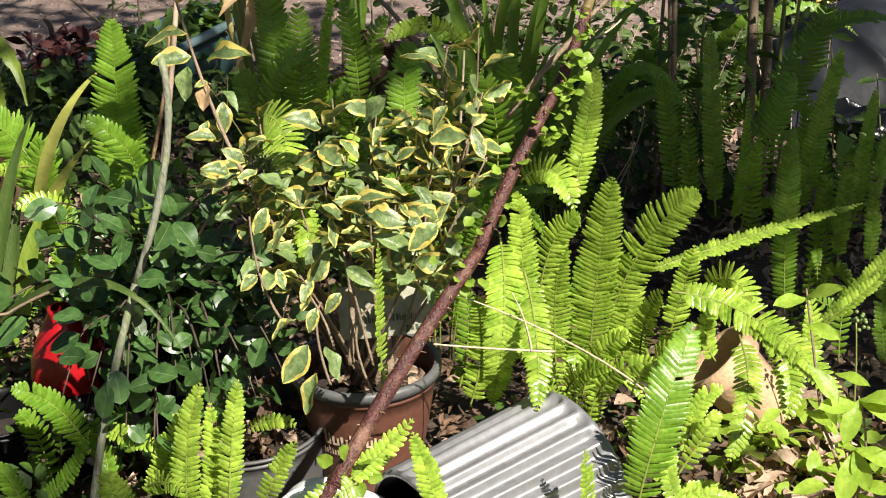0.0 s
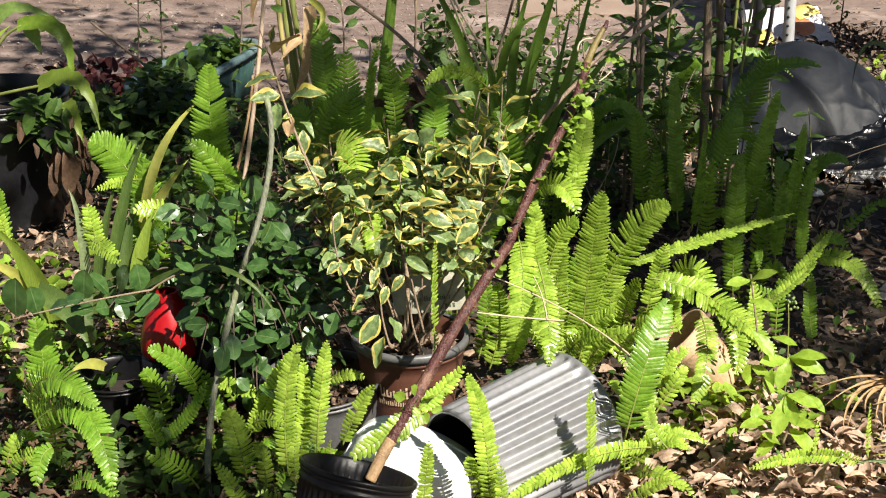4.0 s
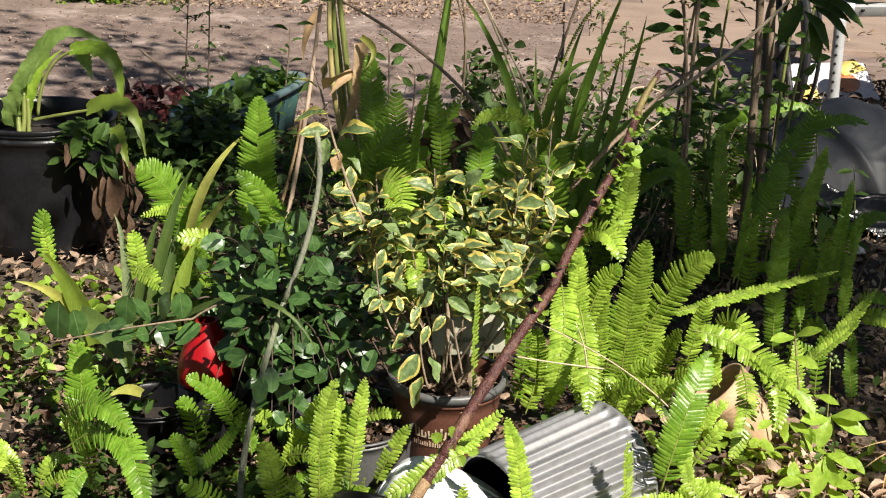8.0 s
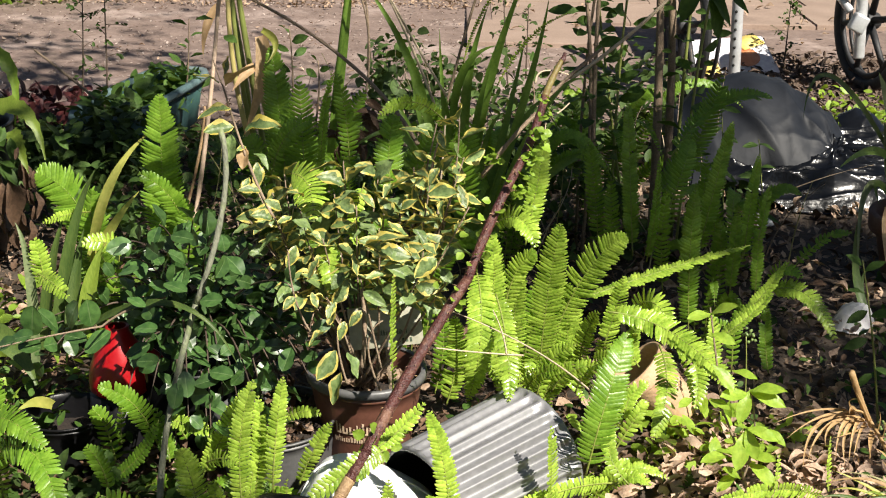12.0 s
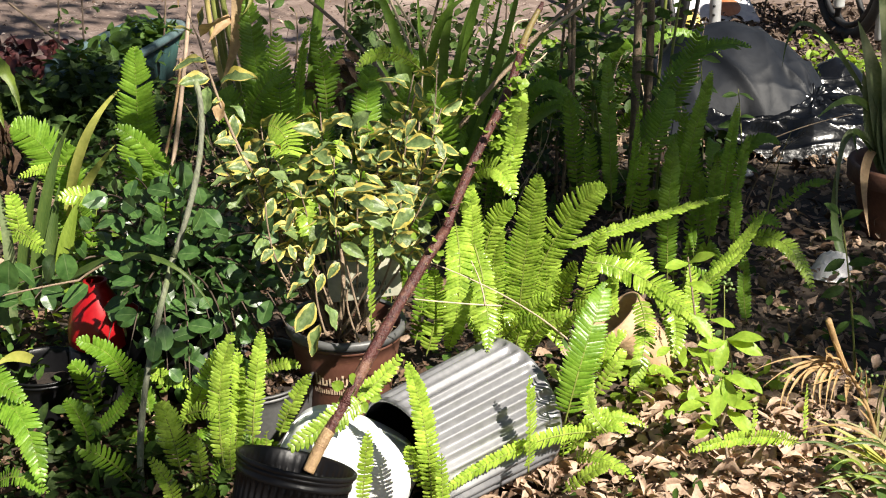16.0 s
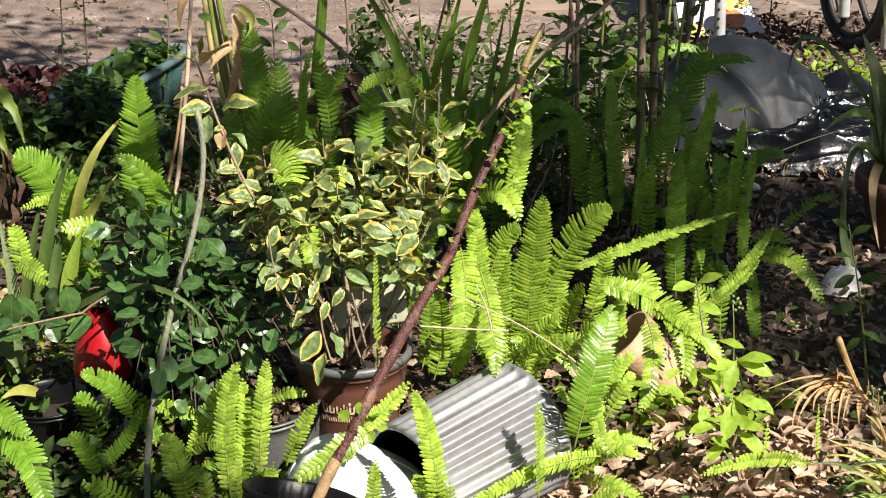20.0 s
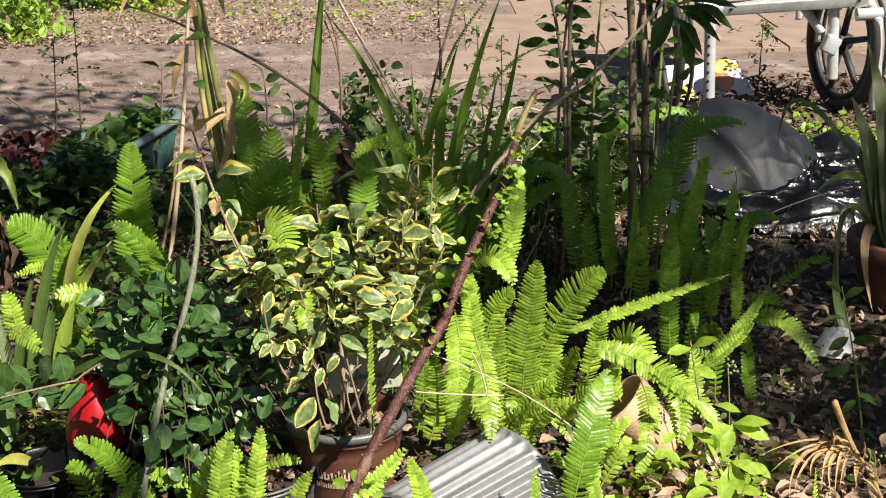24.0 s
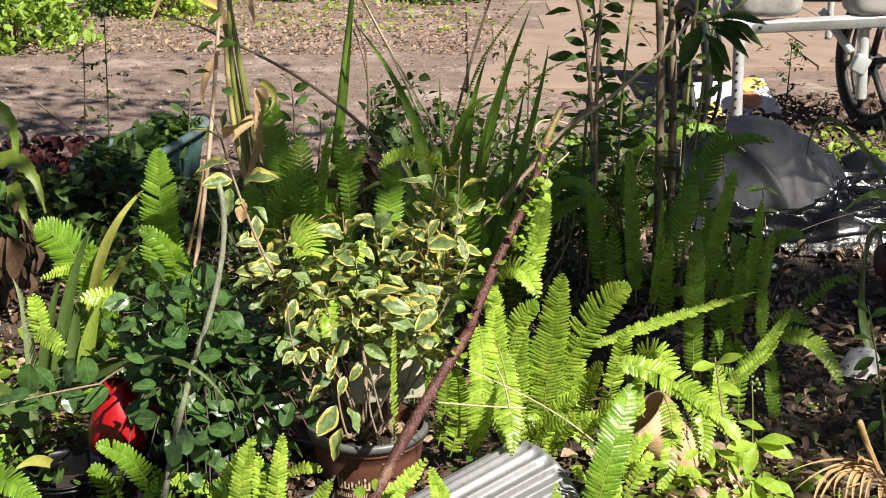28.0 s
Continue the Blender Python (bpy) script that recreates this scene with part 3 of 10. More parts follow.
bm = bmesh.new()
x = -0.045
for wide, high in ((0.012, 0.026), (0.013, 0.017), (0.013, 0.017), (0.009, 0.022), (0.013, 0.026), (0.011, 0.017), (0.010, 0.017), (0.013, 0.017)):
    on_wall(bm, x, x + wide * 0.32, 0.128, 0.128 + high)
    on_wall(bm, x + wide * 0.62, x + wide * 0.9, 0.128, 0.128 + high * 0.8)
    on_wall(bm, x + wide * 0.2, x + wide * 0.8, 0.128, 0.132)
    x += wide + 0.0015
part("printing", bm, PRINT, brown_pot, "cream printed marks")
bm = bmesh.new()
x = -0.050
for wide, high in ((0.008, 0.011), (0.003, 0.014), (0.008, 0.010), (0.008, 0.010), (0.005, 0.013), (0.008, 0.010), (0.007, 0.010), (0.003, 0.014), (0.008, 0.010)):
    on_wall(bm, x, x + wide * 0.35, 0.110, 0.110 + high)
    on_wall(bm, x + wide * 0.6, x + wide * 0.95, 0.110, 0.110 + high * 0.85)
    x += wide + 0.002
part("printing", bm, PRINT, brown_pot, "small cream printed marks")

black_pot = nursery_pot("plant_pot", (-0.259, 1.653, 0.029), 0.0907, 0.0684, 0.2415, PLASTIC_BLACK, "small black ribbed nursery pot with a cane planted in it", 46, 0.0042, (-21, 13), 0.8)
black_pot.rotation_euler[2] = 0.0
nursery_pot("plant_pot", (-0.747, 2.27, 0.0), 0.080, 0.062, 0.135, PLASTIC_BLACK, "black nursery pot in the shade with a strap-leaved plant", 0, 0.004, (0, 0), 0.62)
nursery_pot("plant_pot", (-0.337, 2.25, 0.0), 0.115, 0.095, 0.150, PLASTIC_GREY, "low dusty grey pot full of fallen leaves", 0, 0.004, (2, -3), 0.78)
litter_leaf = [leaf_mesh("dead_leaf", 0.05, 0.028, [(DEAD_LEAF, DEAD_DARK, DEAD_DARK)[i]], 1.0, 0.5, 0.3 - 0.25 * i, 0.2, 7, seed=130 + i) for i in range(3)]
litter = thing("fallen_leaves", (-0.337, 2.25, 0.12), "dry brown leaves fallen into a low grey pot", "fallen leaves")
for i in range(46):
    a, r = rng.uniform(0, 6.3), 0.095 * rng.random() ** 0.5
    place_leaf("leaf", rng.choice(litter_leaf), litter, litter.location + Vector((r * math.cos(a), r * math.sin(a), rng.uniform(0.0, 0.03))), (rng.uniform(-1, 1), rng.uniform(-1, 1), rng.uniform(-0.4, 0.5)), rng.uniform(-60, 60), rng.uniform(0.6, 1.1))
litter = thing("fallen_leaves", (-0.172, 2.30, 0.185), "dry tan leaves and crumbs fallen into a brown pot", "fallen leaves")
for i in range(34):
    a, r = rng.uniform(0, 6.3), 0.092 * rng.random() ** 0.5
    place_leaf("leaf", litter_leaf[i % 4 // 3], litter, litter.location + Vector((r * math.cos(a), r * math.sin(a), rng.uniform(0.0, 0.02))), (rng.uniform(-1, 1), rng.uniform(-1, 1), rng.uniform(-0.2, 0.4)), rng.uniform(-60, 60), rng.uniform(0.5, 0.9))
nursery_pot("plant_pot", (-0.530, 2.42, 0.0), 0.120, 0.095, 0.21, PLASTIC_BLACK, "black nursery pot under a glossy dark green shrub", 0, 0.004, (0, 0), 0.85)
big_pot = nursery_pot("plant_pot", (-1.420, 3.470, 0.0), 0.205, 0.165, 0.385, PLASTIC_BIG, "large dusty black nursery pot with broad-leaved plants", 0, 0.004, (0, 0), 0.80)

# ribbed pot that lies on its side
lying = thing("plant_pot", (0.034, 2.034, 0.130), "large black ribbed nursery pot lying on its side, dusty and sunlit", "plant pot")
axis = Vector((0.773, 0.626, 0.105)).normalized()
lying.rotation_euler = axis.to_track_quat("Z", "Y").to_euler()
bm = bmesh.new()
prof = [(0.107, -0.115), (0.111, -0.117), (0.115, -0.111)]
prof += [(0.116 + 0.008 * i / 12, -0.105 + 0.235 * i / 12) for i in range(13)]
prof += [(0.126, 0.136), (0.125, 0.142), (0.119, 0.142), (0.115, 0.134)]
lathe(bm, prof, 224, 0, 28, 0.0105, -0.108, 0.132)
part("pot_wall", bm, PLASTIC_SILVER, lying, "ribbed black wall, grey with dust")
bm = bmesh.new()
lathe(bm, [(0.1065, -0.116), (0.1010, -0.105), (0.1030, 0.0), (0.108, 0.130)], 96)
part("inner_wall", bm, PLASTIC_BLACK, lying, "dark inside of the pot")
bm = bmesh.new()
lathe(bm, [(0.1075, 0.118), (0.08, 0.114), (0.03, 0.116), (0.001, 0.117)], 48)
part("pot_base", bm, PLASTIC_BLACK, lying)


# white plastic jug, leaning among the pots
jug = thing("plastic_jug", (-0.147, 1.975, 0.0), "white plastic jug leaning over among the pots", "jug")
lean = Matrix.Rotation(radians(24), 4, "Y") @ Matrix.Rotation(radians(-6), 4, "X")
bm = bmesh.new()
bmesh.ops.create_uvsphere(bm, u_segments=44, v_segments=30, radius=1.0)
for v in bm.verts:
    c = Vector([math.copysign(abs(k) ** 0.52, k) for k in v.co])
    neck = 1 - 0.16 * max(0, c.z - 0.3)
    v.co = Vector((c.x * 0.118 * neck, c.y * 0.066 * neck, c.z * 0.078))
    dent = 0.004 * math.exp(-((v.co.z - 0.02) / 0.02) ** 2) + 0.003 * noise.noise(v.co * 18)
    v.co -= v.co.normalized() * dent
bm.transform(Matrix.Translation((0, 0, 0.128)) @ lean)
low = min(v.co.z for v in bm.verts)
bm.transform(Matrix.Translation((0, 0, -low)))
part("jug_body", bm, PLASTIC_WHITE, jug)
bm = bmesh.new()
seam = []
for i in range(49):
    a = 2 * math.pi * i / 48
    cx, cz = (math.copysign(abs(k) ** 0.52, k) for k in (math.cos(a), math.sin(a)))
    seam.append(Vector((cx * 0.1185 * (1 - 0.16 * max(0, cz - 0.3)), 0.0, cz * 0.0785)))
tube(bm, seam, 0.0022, 0.0022, 6)
bm.transform(Matrix.Translation((0, 0, 0.128 - low)) @ lean)
part("moulded_seam", bm, PLASTIC_WHITE, jug, "raised moulded seam round the jug")


# red plastic bottle among the leaves
red = thing("watering_can", (-0.661, 2.36, 0.0), "bright red plastic watering can half hidden by leaves", "watering can")
bm = bmesh.new()
lathe(bm, [(0.001, 0.14), (0.054, 0.14), (0.060, 0.146), (0.061, 0.165), (0.057, 0.192), (0.046, 0.222), (0.032, 0.248), (0.022, 0.266), (0.023, 0.274), (0.017, 0.274)], 36)
part("can_body", bm, PLASTIC_RED, red)
bm = bmesh.new()
lathe(bm, [(0.001, 0.0), (0.07, 0.0), (0.074, 0.006), (0.060, 0.138), (0.001, 0.139)], 36)
part("stand", bm, PLASTIC_BLACK, red, "black upturned pot below it")
bm = bmesh.new()
tube(bm, bezier((0.05, 0.02, 0.15), (0.11, 0.07, 0.17), (0.02, 0.02, 0.23), 14), 0.008, 0.008, 8)
part("handle", bm, PLASTIC_RED, red)


# plant tag card on a stake in the brown pot
tag = thing("plant_tag", (-0.122, 2.228, 0.233), "cream plant tag card with dark printing stuck in a pot", "plant tag")
turn = Matrix.Rotation(radians(-20), 4, "X") @ Matrix.Rotation(radians(-7), 4, "Y")
bm = bmesh.new()
box(bm, (0, 0, 0.100), (0.136, 0.0016, 0.078), None, 0, 0.0006)
bm.transform(turn)
part("card", bm, TAG_PAPER, tag)
bm = bmesh.new()
box(bm, (0, 0.0015, 0.030), (0.010, 0.0016, 0.100), None, 0, 0.0005)
bm.transform(turn)
part("stake", bm, TWIG, tag, "thin brown stake")
bm = bmesh.new()
x = -0.030
for wide, high in ((0.007, 0.010), (0.006, 0.007), (0.006, 0.007), (0.004, 0.009), (0.006, 0.010), (0.005, 0.007), (0.004, 0.007), (0.006, 0.007), (0.009, 0.010), (0.003, 0.010), (0.005, 0.007), (0.003, 0.010), (0.006, 0.007), (0.005, 0.010)):
    for off in (0.18, 0.75):
        box(bm, (x + wide * off, -0.0013, 0.083 + high / 2), (wide * 0.28, 0.0006, high))
    x += wide * 0.92
bm.transform(turn)
part("printing", bm, INK, tag, "dark printed marks", smooth=False)
bm = bmesh.new()
for i in range(4):
    box(bm, (0.024 + i * 0.007, -0.0013, 0.070 + 0.001 * (i % 2)), (0.004, 0.0006, 0.005 + 0.003 * (i % 2)))
bm.transform(turn)
part("printing", bm, INK, tag, "dark handwritten marks", smooth=False)


# weathered clay pot, tipped over among the ferns
def clay_pot(place, top, height, turn, material, label):
    pot = thing("clay_pot", place, label, "plant pot")
    bm = bmesh.new()
    f = top * 0.66
    lathe(bm, [(0.012, 0.0), (f, 0.0), (f + 0.004, 0.006), (top * 0.90, height * 0.74), (top * 0.92, height * 0.75), (top * 1.02, height * 0.755),
               (top * 1.03, height * 0.78), (top * 1.05, height * 0.97), (top * 1.03, height), (top * 0.94, height), (top * 0.90, height * 0.9),
               (f * 0.93, 0.02), (0.012, 0.016)], 56)
    for v in bm.verts:
        v.co += v.normal * 0 + Vector((noise.noise(v.co * 12), noise.noise(v.co * 12 + Vector((3, 1, 0))), 0)) * 0.002
    bm.transform(turn)
    low = min(v.co.z for v in bm.verts)
    for v in bm.verts:
        v.co.z -= low
    part("pot_wall", bm, material, pot)
    return pot


clay_pot((0.478, 2.510, 0.0), 0.066, 0.150, Vector((-0.62, 0.05, 0.62)).to_track_quat("Z", "Y").to_matrix().to_4x4(), CLAY_PALE, "pale weathered clay pot tipped over under the sword ferns")

clay_pot((1.266, 3.380, 0.0), 0.152, 0.199, pose(0, 0, 0), CLAY, "terracotta pot with a spiky rosette plant on the leaf litter")

# ---- sticks and canes ----
stick = thing("dead_branch", (-0.500, 1.960, 0.0), "grey lichened bare stick standing upright in the bed", "branch")
stem(stick, (-0.500, 1.960, 0.006), (-0.543, 2.055, 0.133), (-0.461, 2.150, 0.411), 0.0060, 0.0058, BARK_GREY, "branch", 9, 0.10)
stem(stick, (-0.461, 2.150, 0.411), (-0.384, 2.185, 0.612), (-0.418, 2.220, 0.709), 0.0058, 0.0050, BARK_GREY, "branch", 9, 0.12)
cane = thing("rose_cane", (-0.196, 1.78, 0.16), "thick dark red thorny cane leaning out of a small black pot", "cane")
stem(cane, (-0.199, 1.800, 0.192), (-0.190, 1.811, 0.210), (-0.180, 1.822, 0.228), 0.0098, 0.0103, BARK_TAN, "cut_end", 10, 0.03)
stem(cane, (-0.181, 1.821, 0.226), (-0.174, 1.829, 0.238), (-0.167, 1.836, 0.248), 0.0103, 0.0104, BARK_TAN, "cut_end", 10, 0.03)
stem(cane, (-0.168, 1.835, 0.246), (-0.156, 1.848, 0.266), (-0.143, 1.860, 0.283), 0.0104, 0.0105, BARK_RED, "cane_stem", 10, 0.05)
lower = stem(cane, (-0.144, 1.857, 0.280), (-0.080, 1.978, 0.378), (0.015, 2.100, 0.488), 0.0105, 0.0090, BARK_RED, "cane_stem", 10, 0.05)
upper = stem(cane, (0.015, 2.100, 0.488), (0.054, 2.180, 0.578), (0.115, 2.260, 0.666), 0.0090, 0.0075, BARK_RED, "cane_stem", 10, 0.06)
crown = stem(cane, (0.113, 2.262, 0.663), (0.137, 2.295, 0.714), (0.149, 2.325, 0.753), 0.0080, 0.0072, BARK_RED, "cane_stem", 9, 0.10)
stem(cane, (0.148, 2.325, 0.751), (0.158, 2.355, 0.774), (0.180, 2.385, 0.805), 0.0070, 0.0052, CANE_TOP, "cane_stem", 9, 0.10)
stem(cane, (0.180, 2.385, 0.804), (0.185, 2.390, 0.810), (0.186, 2.395, 0.817), 0.0054, 0.0030, BARK_RED, "cane_stem", 8, 0.10)
sprig = stem(cane, (0.038, 2.360, 0.588), (0.095, 2.380, 0.665), (0.139, 2.400, 0.702), 0.0044, 0.0042, TWIG, "side_shoot", 7, 0.1)
stem(cane, (0.153, 2.420, 0.721), (0.203, 2.460, 0.764), (0.265, 2.500, 0.806), 0.0042, 0.0030, TWIG, "side_shoot", 7, 0.1)
stem(cane, (0.162, 2.360, 0.706), (0.181, 2.380, 0.708), (0.199, 2.400, 0.723), 0.0018, 0.0012, TWIG_PALE, "side_shoot", 6, 0.1)
stem(cane, (0.133, 2.370, 0.765), (0.132, 2.385, 0.800), (0.195, 2.400, 0.776), 0.0020, 0.0012, TWIG_PALE, "side_shoot", 6, 0.1)

# thorns, and small round leaves at the joints of the cane
for run in (lower, upper):
    for i in range(1, 16, 1):
        for k in range(2):
            at = run[i] - Vector(cane.location)
            out = Vector((rng.uniform(-1, 1), rng.uniform(-1, 0.4), rng.uniform(-0.3, 0.6))).normalized()
            bm = bmesh.new()
            tube(bm, [at + out * 0.006, at + out * 0.012 + Vector((0, 0, -0.001)), at + out * rng.uniform(0.014, 0.019) + Vector((0, 0, -0.003))], 0.0014, 0.0003, 4)
            part("thorn", bm, BARK_TAN, cane)
round_leaf = [leaf_mesh("round_leaf", 0.024, 0.021, [LEAF_BRIGHT], 1.0, 0.2, 0.25, 0.06, 6, seed=i) for i in range(3)]
for run, spots in ((lower, (0.9, 0.97)), (upper, (0.15, 0.34, 0.52, 0.62, 0.80)), (sprig, (0.1,))):
    for s in spots:
        at = run[min(15, int(s * 16))]
        for k in range(rng.choice((3, 4, 6))):
            out = Vector((rng.uniform(-1, 1), rng.uniform(-1, 0.2), rng.uniform(-0.5, 0.9)))
            place_leaf("leaf", rng.choice(round_leaf), cane, at + out * rng.uniform(0.012, 0.045), out + Vector((0, -0.5, 0)), rng.uniform(-60, 60), rng.uniform(0.4, 0.85))

place_leaf("leaf", round_leaf[0], cane, (-0.146, 1.880, 0.300), (-1.05, -0.6, 0.60), -70, 0.95)
place_leaf("leaf", round_leaf[1], cane, (-0.130, 1.880, 0.308), (-0.15, -0.6, 1.00), -47, 0.95)
place_leaf("leaf", round_leaf[2], cane, (-0.116, 1.880, 0.300), (0.60, -0.6, 0.60), -24, 0.95)
place_leaf("leaf", round_leaf[0], cane, (-0.138, 1.880, 0.283), (-0.55, -0.6, -0.20), -1, 0.95)
place_leaf("leaf", round_leaf[1], cane, (-0.121, 1.880, 0.277), (0.35, -0.6, -0.50), 22, 0.95)
place_leaf("leaf", round_leaf[2], cane, (-0.108, 1.880, 0.287), (1.10, -0.6, 0.00), 45, 0.95)
place_leaf("leaf", round_leaf[0], cane, (-0.130, 1.880, 0.293), (-0.15, -0.6, 0.25), 68, 0.95)
leaf_at(cane, round_leaf[0], (0.159, 2.250, 0.704), (0.140, 2.245, 0.706), -30, 0.024)
leaf_at(cane, round_leaf[1], (0.148, 2.247, 0.701), (0.137, 2.244, 0.691), 30, 0.024)
leaf_at(cane, round_leaf[2], (0.146, 2.246, 0.708), (0.132, 2.242, 0.717), -10, 0.024)
leaf_at(cane, round_leaf[1], (0.124, 2.250, 0.693), (0.138, 2.245, 0.704), 11, 0.024)
leaf_at(cane, round_leaf[2], (0.129, 2.247, 0.703), (0.131, 2.244, 0.717), -11, 0.024)
leaf_at(cane, round_leaf[0], (0.136, 2.246, 0.699), (0.152, 2.242, 0.702), 31, 0.024)
leaf_at(cane, round_leaf[2], (0.158, 2.250, 0.671), (0.141, 2.245, 0.688), -8, 0.024)
leaf_at(cane, round_leaf[0], (0.144, 2.247, 0.677), (0.124, 2.244, 0.677), 8, 0.024)
leaf_at(cane, round_leaf[1], (0.148, 2.246, 0.686), (0.141, 2.242, 0.707), 12, 0.024)
leaf_at(cane, round_leaf[0], (0.112, 2.250, 0.699), (0.124, 2.245, 0.700), -27, 0.024)
leaf_at(cane, round_leaf[1], (0.118, 2.247, 0.703), (0.124, 2.244, 0.710), 27, 0.024)
leaf_at(cane, round_leaf[2], (0.121, 2.246, 0.698), (0.131, 2.242, 0.694), -7, 0.024)
leaf_at(cane, round_leaf[1], (0.133, 2.250, 0.661), (0.117, 2.245, 0.674), 14, 0.024)
leaf_at(cane, round_leaf[2], (0.121, 2.247, 0.664), (0.104, 2.244, 0.663), -14, 0.024)
leaf_at(cane, round_leaf[0], (0.123, 2.246, 0.673), (0.116, 2.242, 0.690), 34, 0.024)
leaf_at(cane, round_leaf[2], (0.123, 2.250, 0.652), (0.135, 2.245, 0.663), -5, 0.024)
leaf_at(cane, round_leaf[0], (0.127, 2.247, 0.661), (0.128, 2.244, 0.673), 5, 0.024)
leaf_at(cane, round_leaf[1], (0.133, 2.246, 0.658), (0.147, 2.242, 0.661), 15, 0.024)
leaf_at(cane, round_leaf[0], (0.130, 2.250, 0.650), (0.115, 2.245, 0.652), -24, 0.024)
leaf_at(cane, round_leaf[1], (0.121, 2.247, 0.647), (0.112, 2.244, 0.640), 24, 0.024)
leaf_at(cane, round_leaf[2], (0.119, 2.246, 0.654), (0.108, 2.242, 0.661), -4, 0.024)
leaf_at(cane, round_leaf[1], (0.133, 2.250, 0.726), (0.141, 2.245, 0.736), 17, 0.024)
leaf_at(cane, round_leaf[2], (0.135, 2.247, 0.734), (0.134, 2.244, 0.744), -17, 0.024)
leaf_at(cane, round_leaf[0], (0.140, 2.246, 0.732), (0.151, 2.242, 0.737), 37, 0.024)
leaf_at(cane, round_leaf[2], (0.159, 2.250, 0.735), (0.149, 2.245, 0.744), -2, 0.024)
leaf_at(cane, round_leaf[0], (0.151, 2.247, 0.738), (0.141, 2.244, 0.737), 2, 0.024)
leaf_at(cane, round_leaf[1], (0.153, 2.246, 0.743), (0.149, 2.242, 0.754), 18, 0.024)
leaf_at(cane, round_leaf[0], (0.126, 2.250, 0.768), (0.134, 2.245, 0.769), -21, 0.024)
leaf_at(cane, round_leaf[1], (0.130, 2.247, 0.770), (0.135, 2.244, 0.775), 21, 0.024)
leaf_at(cane, round_leaf[2], (0.132, 2.246, 0.767), (0.139, 2.242, 0.764), -1, 0.024)
leaf_at(cane, round_leaf[1], (0.154, 2.250, 0.761), (0.145, 2.245, 0.767), 20, 0.024)
leaf_at(cane, round_leaf[2], (0.148, 2.247, 0.762), (0.139, 2.244, 0.761), -20, 0.024)
leaf_at(cane, round_leaf[0], (0.149, 2.246, 0.767), (0.144, 2.242, 0.775), 40, 0.024)
leaf_at(cane, round_leaf[2], (0.093, 2.250, 0.588), (0.104, 2.245, 0.602), 1, 0.024)
leaf_at(cane, round_leaf[0], (0.096, 2.247, 0.598), (0.094, 2.244, 0.612), -1, 0.024)
leaf_at(cane, round_leaf[1], (0.103, 2.246, 0.596), (0.117, 2.242, 0.603), 21, 0.024)
leaf_at(cane, round_leaf[0], (0.122, 2.250, 0.602), (0.109, 2.245, 0.604), -18, 0.024)
leaf_at(cane, round_leaf[1], (0.114, 2.247, 0.600), (0.106, 2.244, 0.594), 18, 0.024)
leaf_at(cane, round_leaf[2], (0.113, 2.246, 0.605), (0.103, 2.242, 0.612), 2, 0.024)
leaf_at(cane, round_leaf[1], (0.091, 2.250, 0.582), (0.099, 2.245, 0.593), 23, 0.024)
leaf_at(cane, round_leaf[2], (0.093, 2.247, 0.590), (0.091, 2.244, 0.601), -23, 0.024)
leaf_at(cane, round_leaf[0], (0.099, 2.246, 0.589), (0.110, 2.242, 0.595), 43, 0.024)
leaf_at(cane, round_leaf[2], (0.127, 2.250, 0.598), (0.118, 2.245, 0.608), 4, 0.024)
leaf_at(cane, round_leaf[0], (0.119, 2.247, 0.601), (0.108, 2.244, 0.602), -4, 0.024)
leaf_at(cane, round_leaf[1], (0.122, 2.246, 0.607), (0.118, 2.242, 0.618), 24, 0.024)
leaf_at(cane, round_leaf[0], (0.116, 2.250, 0.633), (0.125, 2.245, 0.634), -15, 0.024)
leaf_at(cane, round_leaf[1], (0.121, 2.247, 0.636), (0.126, 2.244, 0.642), 15, 0.024)
leaf_at(cane, round_leaf[2], (0.123, 2.246, 0.632), (0.131, 2.242, 0.630), 5, 0.024)
leaf_at(cane, round_leaf[1], (0.072, 2.330, 0.638), (0.054, 2.325, 0.648), 26, 0.024)
leaf_at(cane, round_leaf[2], (0.059, 2.327, 0.639), (0.044, 2.324, 0.635), -26, 0.024)
leaf_at(cane, round_leaf[0], (0.061, 2.326, 0.648), (0.050, 2.322, 0.663), 46, 0.024)
leaf_at(cane, round_leaf[2], (0.053, 2.330, 0.623), (0.067, 2.325, 0.634), 7, 0.024)
leaf_at(cane, round_leaf[0], (0.058, 2.327, 0.633), (0.060, 2.324, 0.647), -7, 0.024)
leaf_at(cane, round_leaf[1], (0.065, 2.326, 0.629), (0.081, 2.322, 0.632), 27, 0.024)
leaf_at(cane, round_leaf[0], (0.055, 2.330, 0.632), (0.045, 2.325, 0.634), -12, 0.024)
leaf_at(cane, round_leaf[1], (0.049, 2.327, 0.631), (0.042, 2.324, 0.626), 12, 0.024)
leaf_at(cane, round_leaf[2], (0.048, 2.326, 0.635), (0.041, 2.322, 0.640), 8, 0.024)
leaf_at(cane, round_leaf[1], (0.181, 2.330, 0.757), (0.192, 2.325, 0.763), 29, 0.024)
leaf_at(cane, round_leaf[2], (0.186, 2.327, 0.763), (0.189, 2.324, 0.773), -29, 0.024)
leaf_at(cane, round_leaf[0], (0.190, 2.326, 0.760), (0.202, 2.322, 0.760), 49, 0.024)
leaf_at(cane, round_leaf[2], (0.216, 2.330, 0.759), (0.205, 2.325, 0.765), 10, 0.024)
leaf_at(cane, round_leaf[0], (0.209, 2.327, 0.760), (0.199, 2.324, 0.758), -10, 0.024)
